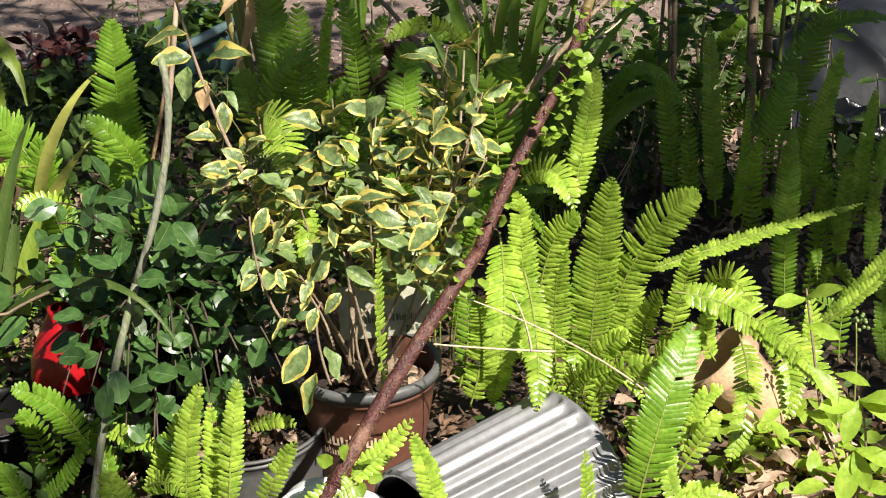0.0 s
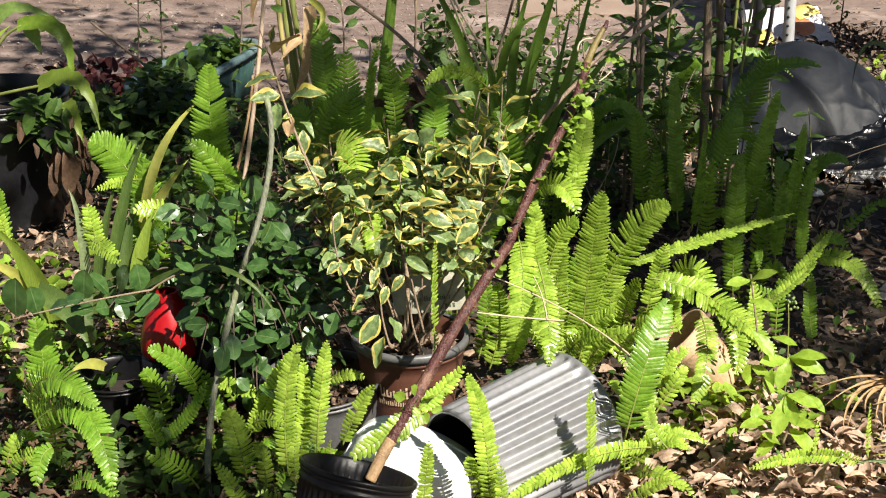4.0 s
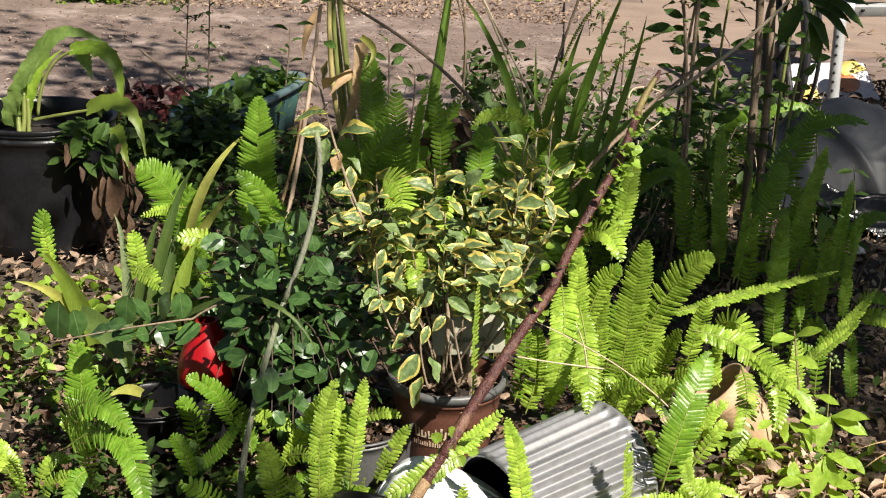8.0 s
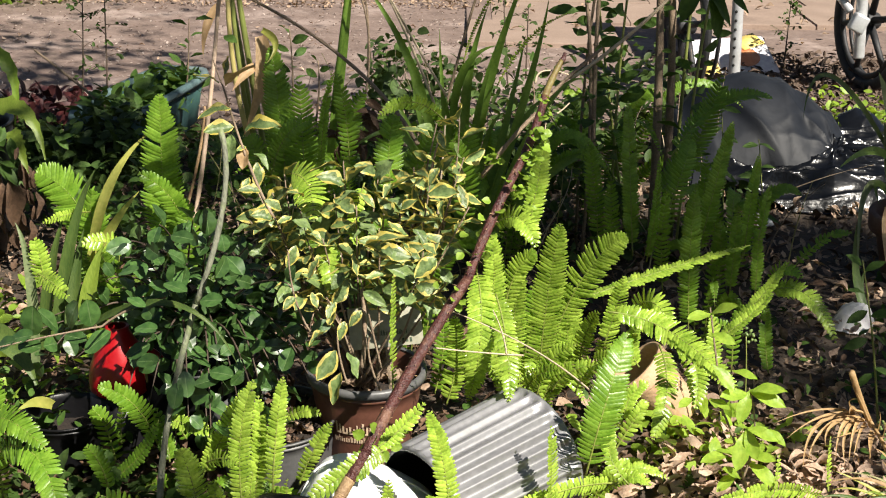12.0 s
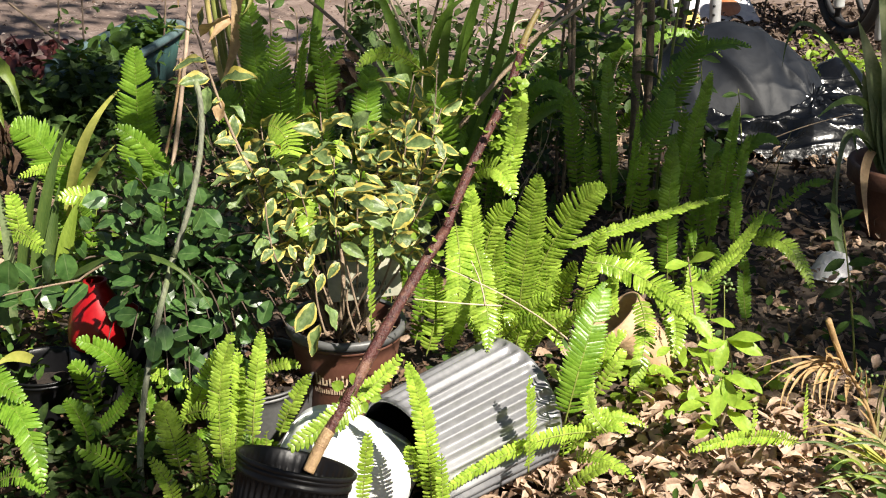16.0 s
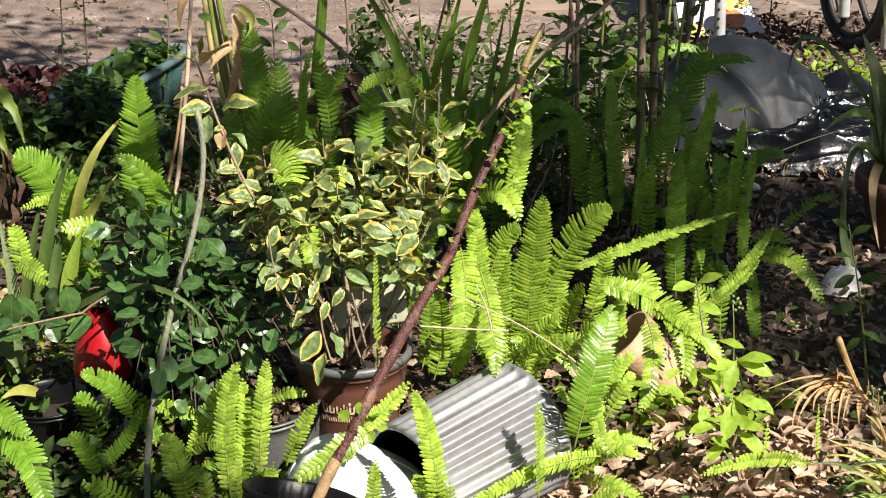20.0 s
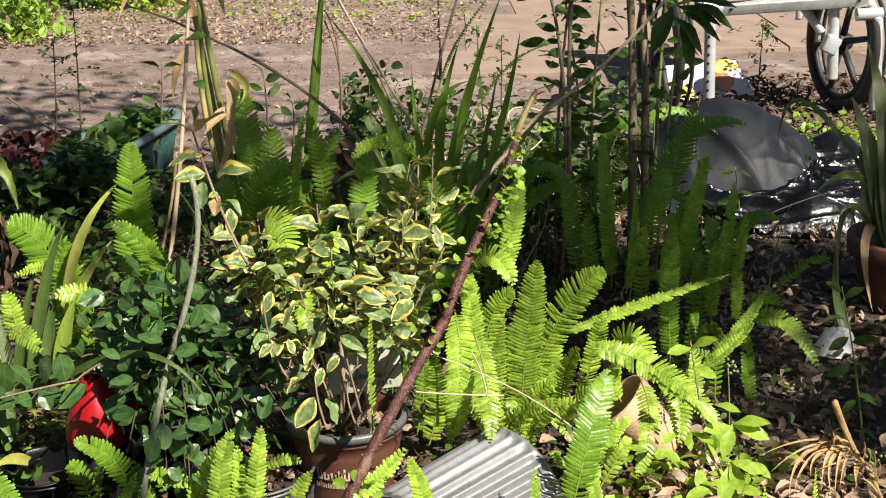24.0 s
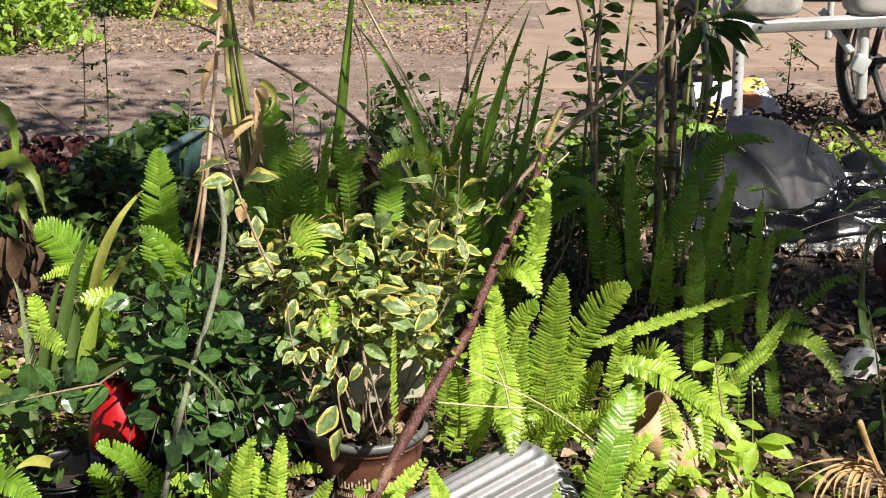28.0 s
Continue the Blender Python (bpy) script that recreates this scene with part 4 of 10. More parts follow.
leaf_at(cane, round_leaf[1], (0.209, 2.326, 0.765), (0.203, 2.322, 0.774), 30, 0.024)
leaf_at(cane, round_leaf[0], (0.122, 2.330, 0.546), (0.134, 2.325, 0.547), -9, 0.024)
leaf_at(cane, round_leaf[1], (0.129, 2.327, 0.550), (0.135, 2.324, 0.557), 9, 0.024)
leaf_at(cane, round_leaf[2], (0.131, 2.326, 0.545), (0.142, 2.322, 0.541), 11, 0.024)
pale_twig = thing("dry_twig", (0.303, 2.300, 0.000), "pale thin dry twig arching over the ferns", "twig")
stem(pale_twig, (0.319, 2.300, 0.111), (0.210, 2.175, 0.310), (-0.023, 2.050, 0.452), 0.0022, 0.0010, TWIG_PALE, "twig", 5, 0.1)
stem(pale_twig, (0.084, 2.080, 0.355), (0.079, 2.080, 0.398), (0.058, 2.080, 0.439), 0.0018, 0.0008, TWIG_PALE, "twig", 5, 0.1)
stem(pale_twig, (0.114, 2.100, 0.346), (0.030, 2.050, 0.372), (-0.036, 2.000, 0.402), 0.0016, 0.0012, TWIG_PALE, "twig", 5, 0.1)

# ---- variegated shrub in the brown pot ----
shrub = thing("variegated_shrub", (-0.172, 2.300, 0.18), "variegated evergreen shrub with cream-edged green leaves in a brown pot", "shrub")
cream_leaf = [leaf_mesh("cream_edged_leaf", 0.050, (0.027, 0.023, 0.030)[i % 3], [(LEAF_MID, LEAF_EDGE, LEAF_PALE), (LEAF_MID, LEAF_PALE, LEAF_PALE), (LEAF_PALE, LEAF_EDGE, LEAF_MID)][(0, 0, 1, 0, 2, 0, 0, 1)[i]], 1.1, 0.15 + 0.09 * i, (0.35, -0.1, 0.2, 0.5, 0.1, 0.28, 0.0, 0.4)[i], 0.09, 9, 1, i, 0.14) for i in range(8)]
leafy(shrub, stem(shrub, (-0.171, 2.282, 0.185), (-0.200, 2.350, 0.308), (-0.221, 2.400, 0.604), 0.0035, 0.0012, TWIG), cream_leaf, 0.45, 0.018, 0.004, 0.05, size=(0.65, 1.2), face=0.25, bare=0.375)
leafy(shrub, stem(shrub, (-0.155, 2.294, 0.185), (-0.112, 2.330, 0.372), (-0.045, 2.360, 0.690), 0.0035, 0.0012, TWIG), cream_leaf, 0.50, 0.022, 0.004, 0.05, size=(0.65, 1.2), face=0.25, bare=0.375)
leafy(shrub, stem(shrub, (-0.171, 2.300, 0.185), (-0.084, 2.300, 0.340), (-0.014, 2.300, 0.575), 0.0035, 0.0012, TWIG), cream_leaf, 0.40, 0.016, 0.004, 0.05, size=(0.65, 1.2), face=0.25, bare=0.375)
leafy(shrub, stem(shrub, (-0.155, 2.280, 0.185), (-0.246, 2.320, 0.279), (-0.297, 2.340, 0.524), 0.0035, 0.0012, TWIG), cream_leaf, 0.40, 0.017, 0.004, 0.05, size=(0.65, 1.2), face=0.25, bare=0.375)
leafy(shrub, stem(shrub, (-0.170, 2.319, 0.185), (-0.199, 2.260, 0.291), (-0.244, 2.220, 0.512), 0.0035, 0.0012, TWIG), cream_leaf, 0.40, 0.016, 0.004, 0.05, size=(0.65, 1.2), face=0.25, bare=0.375)
leafy(shrub, stem(shrub, (-0.156, 2.290, 0.185), (-0.143, 2.250, 0.286), (-0.142, 2.200, 0.540), 0.0035, 0.0012, TWIG), cream_leaf, 0.40, 0.016, 0.004, 0.05, size=(0.65, 1.2), face=0.25, bare=0.375)
leafy(shrub, stem(shrub, (-0.170, 2.314, 0.185), (-0.190, 2.300, 0.261), (-0.189, 2.300, 0.548), 0.0035, 0.0012, TWIG), cream_leaf, 0.40, 0.016, 0.004, 0.05, size=(0.65, 1.2), face=0.25, bare=0.375)
leafy(shrub, stem(shrub, (-0.156, 2.313, 0.185), (-0.080, 2.230, 0.340), (-0.016, 2.160, 0.465), 0.0035, 0.0012, TWIG), cream_leaf, 0.50, 0.018, 0.004, 0.05, size=(0.65, 1.2), face=0.25, bare=0.375)
leafy(shrub, stem(shrub, (-0.170, 2.292, 0.185), (-0.200, 2.220, 0.321), (-0.230, 2.140, 0.431), 0.0035, 0.0012, TWIG), cream_leaf, 0.50, 0.019, 0.004, 0.05, size=(0.65, 1.2), face=0.25, bare=0.375)
leafy(shrub, stem(shrub, (-0.156, 2.319, 0.185), (-0.283, 2.340, 0.346), (-0.354, 2.380, 0.545), 0.0035, 0.0012, TWIG), cream_leaf, 0.35, 0.018, 0.004, 0.05, size=(0.65, 1.2), face=0.25, bare=0.375)
leafy(shrub, stem(shrub, (-0.169, 2.280, 0.185), (0.005, 2.350, 0.462), (-0.004, 2.400, 0.707), 0.0035, 0.0012, TWIG), cream_leaf, 0.85, 0.026, 0.004, 0.05, size=(0.65, 1.2), face=0.25, bare=0.375)
leafy(shrub, stem(shrub, (-0.156, 2.302, 0.185), (-0.289, 2.350, 0.335), (-0.388, 2.400, 0.549), 0.0035, 0.0012, TWIG), cream_leaf, 0.50, 0.019, 0.004, 0.05, size=(0.65, 1.2), face=0.25, bare=0.375)
leafy(shrub, stem(shrub, (-0.169, 2.293, 0.185), (-0.231, 2.270, 0.294), (-0.267, 2.240, 0.488), 0.0035, 0.0012, TWIG), cream_leaf, 0.40, 0.018, 0.004, 0.05, size=(0.65, 1.2), face=0.25, bare=0.375)
leafy(shrub, stem(shrub, (-0.156, 2.282, 0.185), (-0.315, 2.350, 0.365), (-0.333, 2.400, 0.582), 0.0035, 0.0012, TWIG), cream_leaf, 0.50, 0.019, 0.004, 0.05, size=(0.65, 1.2), face=0.25, bare=0.375)
leafy(shrub, stem(shrub, (-0.169, 2.315, 0.185), (-0.282, 2.330, 0.355), (-0.396, 2.360, 0.496), 0.0035, 0.0012, TWIG), cream_leaf, 0.60, 0.019, 0.004, 0.05, size=(0.65, 1.2), face=0.25, bare=0.375)
leafy(shrub, stem(shrub, (-0.157, 2.285, 0.185), (-0.212, 2.320, 0.309), (-0.233, 2.340, 0.557), 0.0035, 0.0012, TWIG), cream_leaf, 0.50, 0.018, 0.004, 0.05, size=(0.65, 1.2), face=0.25, bare=0.375)
leafy(shrub, stem(shrub, (-0.168, 2.318, 0.185), (-0.092, 2.330, 0.353), (-0.046, 2.360, 0.637), 0.0035, 0.0012, TWIG), cream_leaf, 0.60, 0.017, 0.004, 0.05, size=(0.65, 1.2), face=0.25, bare=0.375)
leafy(shrub, stem(shrub, (-0.157, 2.306, 0.185), (-0.074, 2.320, 0.363), (0.006, 2.340, 0.632), 0.0035, 0.0012, TWIG), cream_leaf, 0.60, 0.018, 0.004, 0.05, size=(0.65, 1.2), face=0.25, bare=0.375)
leafy(shrub, stem(shrub, (-0.168, 2.299, 0.185), (-0.077, 2.280, 0.363), (0.016, 2.260, 0.562), 0.0035, 0.0012, TWIG), cream_leaf, 0.60, 0.017, 0.004, 0.05, size=(0.65, 1.2), face=0.25, bare=0.375)
leafy(shrub, stem(shrub, (-0.157, 2.320, 0.185), (-0.229, 2.260, 0.334), (-0.309, 2.220, 0.425), 0.0035, 0.0012, TWIG), cream_leaf, 0.60, 0.019, 0.004, 0.05, size=(0.65, 1.2), face=0.25, bare=0.375)

leafy(shrub, stem(shrub, (-0.190, 2.310, 0.185), (-0.191, 2.340, 0.318), (-0.151, 2.380, 0.599), 0.0035, 0.0012, TWIG), cream_leaf, 0.42, 0.018, 0.004, 0.05, size=(0.65, 1.2), face=0.25, bare=0.375)
leafy(shrub, stem(shrub, (-0.190, 2.320, 0.185), (-0.070, 2.315, 0.377), (-0.086, 2.330, 0.614), 0.0035, 0.0012, TWIG), cream_leaf, 0.45, 0.017, 0.004, 0.05, size=(0.65, 1.2), face=0.25, bare=0.375)
leafy(shrub, stem(shrub, (-0.190, 2.305, 0.185), (-0.263, 2.300, 0.298), (-0.339, 2.300, 0.521), 0.0035, 0.0012, TWIG), cream_leaf, 0.45, 0.017, 0.004, 0.05, size=(0.65, 1.2), face=0.25, bare=0.375)
leafy(shrub, stem(shrub, (-0.190, 2.284, 0.185), (-0.079, 2.250, 0.284), (-0.064, 2.200, 0.498), 0.0035, 0.0012, TWIG), cream_leaf, 0.40, 0.016, 0.004, 0.05, size=(0.65, 1.2), face=0.25, bare=0.375)
leafy(shrub, stem(shrub, (-0.190, 2.283, 0.185), (-0.114, 2.220, 0.345), (-0.070, 2.140, 0.473), 0.0035, 0.0012, TWIG), cream_leaf, 0.55, 0.018, 0.004, 0.05, size=(0.65, 1.2), face=0.25, bare=0.375)
leafy(shrub, stem(shrub, (-0.190, 2.303, 0.185), (-0.242, 2.240, 0.505), (-0.267, 2.180, 0.343), 0.0035, 0.0012, TWIG), cream_leaf, 0.50, 0.022, 0.004, 0.05, size=(0.65, 1.2), face=0.25, bare=0.375)
leafy(shrub, stem(shrub, (-0.191, 2.320, 0.185), (-0.133, 2.280, 0.295), (-0.105, 2.260, 0.562), 0.0035, 0.0012, TWIG), cream_leaf, 0.35, 0.016, 0.004, 0.05, size=(0.65, 1.2), face=0.25, bare=0.375)
leafy(shrub, stem(shrub, (-0.191, 2.311, 0.185), (-0.275, 2.310, 0.341), (-0.361, 2.320, 0.465), 0.0035, 0.0012, TWIG), cream_leaf, 0.55, 0.018, 0.004, 0.05, size=(0.65, 1.2), face=0.25, bare=0.375)
leafy(shrub, stem(shrub, (-0.191, 2.289, 0.185), (-0.150, 2.300, 0.319), (-0.137, 2.300, 0.570), 0.0035, 0.0012, TWIG), cream_leaf, 0.50, 0.018, 0.004, 0.05, size=(0.65, 1.2), face=0.25, bare=0.375)
leafy(shrub, stem(shrub, (-0.191, 2.280, 0.185), (-0.084, 2.290, 0.359), (-0.055, 2.280, 0.597), 0.0035, 0.0012, TWIG), cream_leaf, 0.55, 0.017, 0.004, 0.05, size=(0.65, 1.2), face=0.25, bare=0.375)
pink_leaf = leaf_mesh("dry_leaf", 0.062, 0.044, [TAN_LEAF], 1.0, 0.3, 0.2, 0.08, 8, seed=77)
stem(shrub, (-0.191, 2.300, 0.174), (-0.287, 2.310, 0.418), (-0.343, 2.320, 0.513), 0.0034, 0.002, TWIG)
stem(shrub, (-0.343, 2.320, 0.513), (-0.396, 2.360, 0.591), (-0.442, 2.400, 0.744), 0.0034, 0.002, TWIG)
stem(shrub, (-0.442, 2.400, 0.744), (-0.448, 2.410, 0.748), (-0.462, 2.420, 0.787), 0.0018, 0.001, TWIG)
stem(shrub, (-0.158, 2.300, 0.173), (-0.098, 2.320, 0.415), (-0.039, 2.340, 0.676), 0.003, 0.0014, TWIG)
stem(shrub, (-0.171, 2.160, 0.289), (-0.161, 2.170, 0.361), (-0.172, 2.180, 0.433), 0.0046, 0.0036, TWIG)
stem(shrub, (-0.188, 2.140, 0.321), (-0.197, 2.150, 0.360), (-0.226, 2.160, 0.399), 0.0022, 0.0014, TWIG)
stem(shrub, (-0.196, 2.140, 0.266), (-0.224, 2.150, 0.352), (-0.207, 2.160, 0.383), 0.0022, 0.0014, TWIG)
stem(shrub, (-0.135, 2.140, 0.298), (-0.164, 2.150, 0.424), (-0.173, 2.160, 0.462), 0.0022, 0.0014, TWIG)
stem(shrub, (-0.260, 2.140, 0.366), (-0.295, 2.150, 0.415), (-0.298, 2.160, 0.507), 0.0022, 0.0014, TWIG)
stem(shrub, (-0.136, 2.140, 0.253), (-0.183, 2.150, 0.357), (-0.133, 2.160, 0.381), 0.0022, 0.0014, TWIG)
stem(shrub, (-0.050, 2.460, 0.397), (-0.036, 2.470, 0.536), (-0.030, 2.480, 0.674), 0.0026, 0.0016, TWIG_PALE)
leaf_at(shrub, cream_leaf[0], (-0.442, 2.363, 0.758), (-0.475, 2.343, 0.790), 29)
leaf_at(shrub, cream_leaf[1], (-0.433, 2.362, 0.766), (-0.414, 2.342, 0.812), 33)
leaf_at(shrub, cream_leaf[3], (-0.425, 2.379, 0.705), (-0.478, 2.359, 0.715), 8)
leaf_at(shrub, cream_leaf[5], (-0.403, 2.396, 0.660), (-0.341, 2.376, 0.688), 1)
leaf_at(shrub, cream_leaf[6], (-0.419, 2.368, 0.674), (-0.473, 2.348, 0.668), -24)
leaf_at(shrub, cream_leaf[2], (-0.422, 2.355, 0.663), (-0.428, 2.335, 0.618), 19)
leaf_at(shrub, cream_leaf[4], (-0.400, 2.376, 0.635), (-0.414, 2.356, 0.633), -27)
leaf_at(shrub, cream_leaf[7], (-0.390, 2.403, 0.613), (-0.356, 2.383, 0.600), -18)
leaf_at(shrub, cream_leaf[0], (-0.380, 2.375, 0.605), (-0.372, 2.355, 0.562), -16)
leaf_at(shrub, cream_leaf[1], (-0.385, 2.308, 0.596), (-0.394, 2.288, 0.572), 6)
leaf_at(shrub, cream_leaf[3], (-0.353, 2.226, 0.596), (-0.380, 2.206, 0.612), -18)
leaf_at(shrub, cream_leaf[5], (-0.203, 2.207, 0.617), (-0.244, 2.187, 0.643), -19)
leaf_at(shrub, cream_leaf[6], (-0.199, 2.210, 0.620), (-0.161, 2.190, 0.656), -28)
leaf_at(shrub, cream_leaf[2], (-0.153, 2.280, 0.607), (-0.126, 2.260, 0.648), 37)
leaf_at(shrub, cream_leaf[4], (-0.128, 2.248, 0.592), (-0.086, 2.228, 0.633), -24)
leaf_at(shrub, cream_leaf[7], (-0.050, 2.271, 0.698), (-0.070, 2.251, 0.718), -23)
leaf_at(shrub, cream_leaf[0], (-0.041, 2.312, 0.686), (-0.031, 2.292, 0.665), 22)
leaf_at(shrub, cream_leaf[1], (-0.043, 2.271, 0.640), (-0.070, 2.251, 0.660), 6)
leaf_at(shrub, cream_leaf[3], (-0.039, 2.270, 0.632), (-0.059, 2.250, 0.613), 1)
leaf_at(shrub, cream_leaf[5], (-0.030, 2.308, 0.607), (-0.021, 2.288, 0.651), 38)
leaf_at(shrub, cream_leaf[6], (-0.057, 2.206, 0.602), (-0.002, 2.186, 0.612), 24)
leaf_at(shrub, cream_leaf[2], (-0.181, 2.242, 0.596), (-0.219, 2.222, 0.587), 33)
leaf_at(shrub, cream_leaf[4], (-0.175, 2.190, 0.607), (-0.147, 2.170, 0.589), -2)
leaf_at(shrub, cream_leaf[7], (-0.130, 2.249, 0.577), (-0.088, 2.229, 0.568), -8)
leaf_at(shrub, cream_leaf[0], (-0.113, 2.239, 0.555), (-0.087, 2.219, 0.596), 3)
leaf_at(shrub, cream_leaf[1], (-0.092, 2.236, 0.515), (-0.132, 2.216, 0.542), -1)
leaf_at(shrub, cream_leaf[3], (-0.163, 2.112, 0.531), (-0.110, 2.092, 0.591), -33)
leaf_at(shrub, cream_leaf[5], (-0.133, 2.117, 0.530), (-0.164, 2.097, 0.559), -19)
leaf_at(shrub, cream_leaf[6], (-0.278, 2.248, 0.509), (-0.220, 2.228, 0.494), 10)
leaf_at(shrub, cream_leaf[2], (-0.262, 2.239, 0.519), (-0.292, 2.219, 0.550), 5)
leaf_at(shrub, cream_leaf[4], (-0.230, 2.228, 0.531), (-0.192, 2.208, 0.548), 24)
leaf_at(shrub, cream_leaf[7], (-0.318, 2.246, 0.509), (-0.364, 2.226, 0.498), 33)
leaf_at(shrub, cream_leaf[0], (-0.294, 2.239, 0.491), (-0.304, 2.219, 0.454), -32)
leaf_at(shrub, cream_leaf[1], (-0.182, 2.132, 0.517), (-0.178, 2.112, 0.482), -37)
leaf_at(shrub, cream_leaf[3], (-0.142, 2.143, 0.516), (-0.087, 2.123, 0.525), 23)
leaf_at(shrub, cream_leaf[5], (-0.039, 2.113, 0.518), (-0.076, 2.093, 0.492), -24)
leaf_at(shrub, cream_leaf[6], (-0.040, 2.132, 0.518), (-0.066, 2.112, 0.541), -20)
leaf_at(shrub, cream_leaf[2], (-0.202, 2.158, 0.472), (-0.221, 2.138, 0.449), -11)
leaf_at(shrub, cream_leaf[4], (-0.125, 2.148, 0.475), (-0.161, 2.128, 0.475), 0)
leaf_at(shrub, cream_leaf[7], (-0.167, 2.145, 0.441), (-0.127, 2.125, 0.427), 35)
leaf_at(shrub, cream_leaf[0], (-0.042, 2.167, 0.451), (-0.081, 2.147, 0.426), -31)
leaf_at(shrub, cream_leaf[1], (-0.218, 2.161, 0.420), (-0.230, 2.141, 0.389), -12)
leaf_at(shrub, cream_leaf[3], (-0.191, 2.046, 0.427), (-0.198, 2.026, 0.404), -9)
leaf_at(shrub, cream_leaf[5], (-0.223, 2.071, 0.398), (-0.256, 2.051, 0.387), 36)
leaf_at(shrub, cream_leaf[6], (-0.208, 2.062, 0.366), (-0.240, 2.042, 0.319), -39)
leaf_at(shrub, cream_leaf[2], (-0.192, 2.092, 0.348), (-0.167, 2.072, 0.312), -31)
leaf_at(shrub, cream_leaf[4], (-0.200, 2.069, 0.321), (-0.216, 2.049, 0.269), 27)
leaf_at(shrub, cream_leaf[7], (-0.083, 2.221, 0.531), (-0.051, 2.201, 0.510), -4)
leaf_at(shrub, cream_leaf[0], (-0.318, 2.238, 0.558), (-0.337, 2.218, 0.584), -38)
leaf_at(shrub, cream_leaf[1], (-0.298, 2.224, 0.551), (-0.322, 2.204, 0.543), -7)
leaf_at(shrub, cream_leaf[3], (-0.280, 2.249, 0.579), (-0.296, 2.229, 0.607), 24)
leaf_at(shrub, cream_leaf[5], (-0.329, 2.193, 0.557), (-0.359, 2.173, 0.573), -24)
leaf_at(shrub, cream_leaf[6], (-0.349, 2.217, 0.528), (-0.380, 2.197, 0.531), 16)
leaf_at(shrub, cream_leaf[2], (-0.188, 2.210, 0.554), (-0.160, 2.190, 0.574), -11)
leaf_at(shrub, cream_leaf[4], (-0.251, 2.245, 0.554), (-0.218, 2.225, 0.574), 36)
leaf_at(shrub, cream_leaf[7], (-0.160, 2.214, 0.534), (-0.188, 2.194, 0.534), 31)
leaf_at(shrub, cream_leaf[0], (-0.109, 2.210, 0.516), (-0.080, 2.190, 0.506), -33)
leaf_at(shrub, cream_leaf[1], (-0.088, 2.222, 0.611), (-0.060, 2.202, 0.632), 12)
leaf_at(shrub, cream_leaf[3], (-0.030, 2.244, 0.581), (-0.040, 2.224, 0.559), 37)
leaf_at(shrub, cream_leaf[5], (-0.118, 2.236, 0.612), (-0.138, 2.216, 0.596), 20)
leaf_at(shrub, cream_leaf[6], (-0.075, 2.153, 0.495), (-0.106, 2.133, 0.503), 16)
leaf_at(shrub, cream_leaf[2], (-0.031, 2.156, 0.483), (-0.012, 2.136, 0.464), 37)
leaf_at(shrub, cream_leaf[4], (-0.042, 2.132, 0.442), (-0.014, 2.112, 0.429), -33)
leaf_at(shrub, cream_leaf[7], (-0.061, 2.124, 0.428), (-0.042, 2.104, 0.407), -22)
leaf_at(shrub, cream_leaf[0], (-0.242, 2.132, 0.506), (-0.265, 2.112, 0.483), 24)
leaf_at(shrub, cream_leaf[1], (-0.253, 2.114, 0.451), (-0.243, 2.094, 0.428), -4)
leaf_at(shrub, cream_leaf[3], (-0.166, 2.089, 0.429), (-0.184, 2.069, 0.412), -18)
leaf_at(shrub, cream_leaf[5], (-0.282, 2.114, 0.441), (-0.300, 2.094, 0.429), -20)
leaf_at(shrub, pink_leaf, (-0.432, 2.370, 0.751), (-0.383, 2.350, 0.803), -33, 0.062)
leaf_at(shrub, pink_leaf, (-0.399, 2.370, 0.633), (-0.407, 2.350, 0.600), 24, 0.062)

# ---- dark glossy shrub ----
glossy = thing("glossy_shrub", (-0.530, 2.42, 0.17), "dark green shrub with glossy oval leaves in a black pot", "shrub")
gloss_leaf = [leaf_mesh("glossy_leaf", 0.045, 0.031, [LEAF_DARK, LEAF_VEIN], 1.0, 0.20, 0.08 + 0.07 * i, 0.04, 10, seed=20 + i, vein=True, blunt=0.60) for i in range(5)]
leafy(glossy, stem(glossy, (-0.530, 2.440, 0.175), (-0.556, 2.381, 0.441), (-0.581, 2.202, 0.507), 0.003, 0.0011, STEM_DARK), gloss_leaf, 0.34, 0.026, 0.004, -0.10, size=(0.60, 1.1), face=0.3)
leafy(glossy, stem(glossy, (-0.512, 2.414, 0.175), (-0.530, 2.408, 0.443), (-0.548, 2.281, 0.511), 0.003, 0.0011, STEM_DARK), gloss_leaf, 0.34, 0.026, 0.004, -0.10, size=(0.60, 1.1), face=0.3)
leafy(glossy, stem(glossy, (-0.555, 2.404, 0.175), (-0.515, 2.380, 0.456), (-0.476, 2.236, 0.538), 0.003, 0.0011, STEM_DARK), gloss_leaf, 0.34, 0.026, 0.004, -0.10, size=(0.60, 1.1), face=0.3)
leafy(glossy, stem(glossy, (-0.516, 2.437, 0.175), (-0.586, 2.427, 0.385), (-0.655, 2.297, 0.395), 0.003, 0.0011, STEM_DARK), gloss_leaf, 0.34, 0.026, 0.004, -0.10, size=(0.60, 1.1), face=0.3)
leafy(glossy, stem(glossy, (-0.525, 2.425, 0.175), (-0.554, 2.424, 0.384), (-0.583, 2.303, 0.393), 0.003, 0.0011, STEM_DARK), gloss_leaf, 0.34, 0.026, 0.004, -0.10, size=(0.60, 1.1), face=0.3)
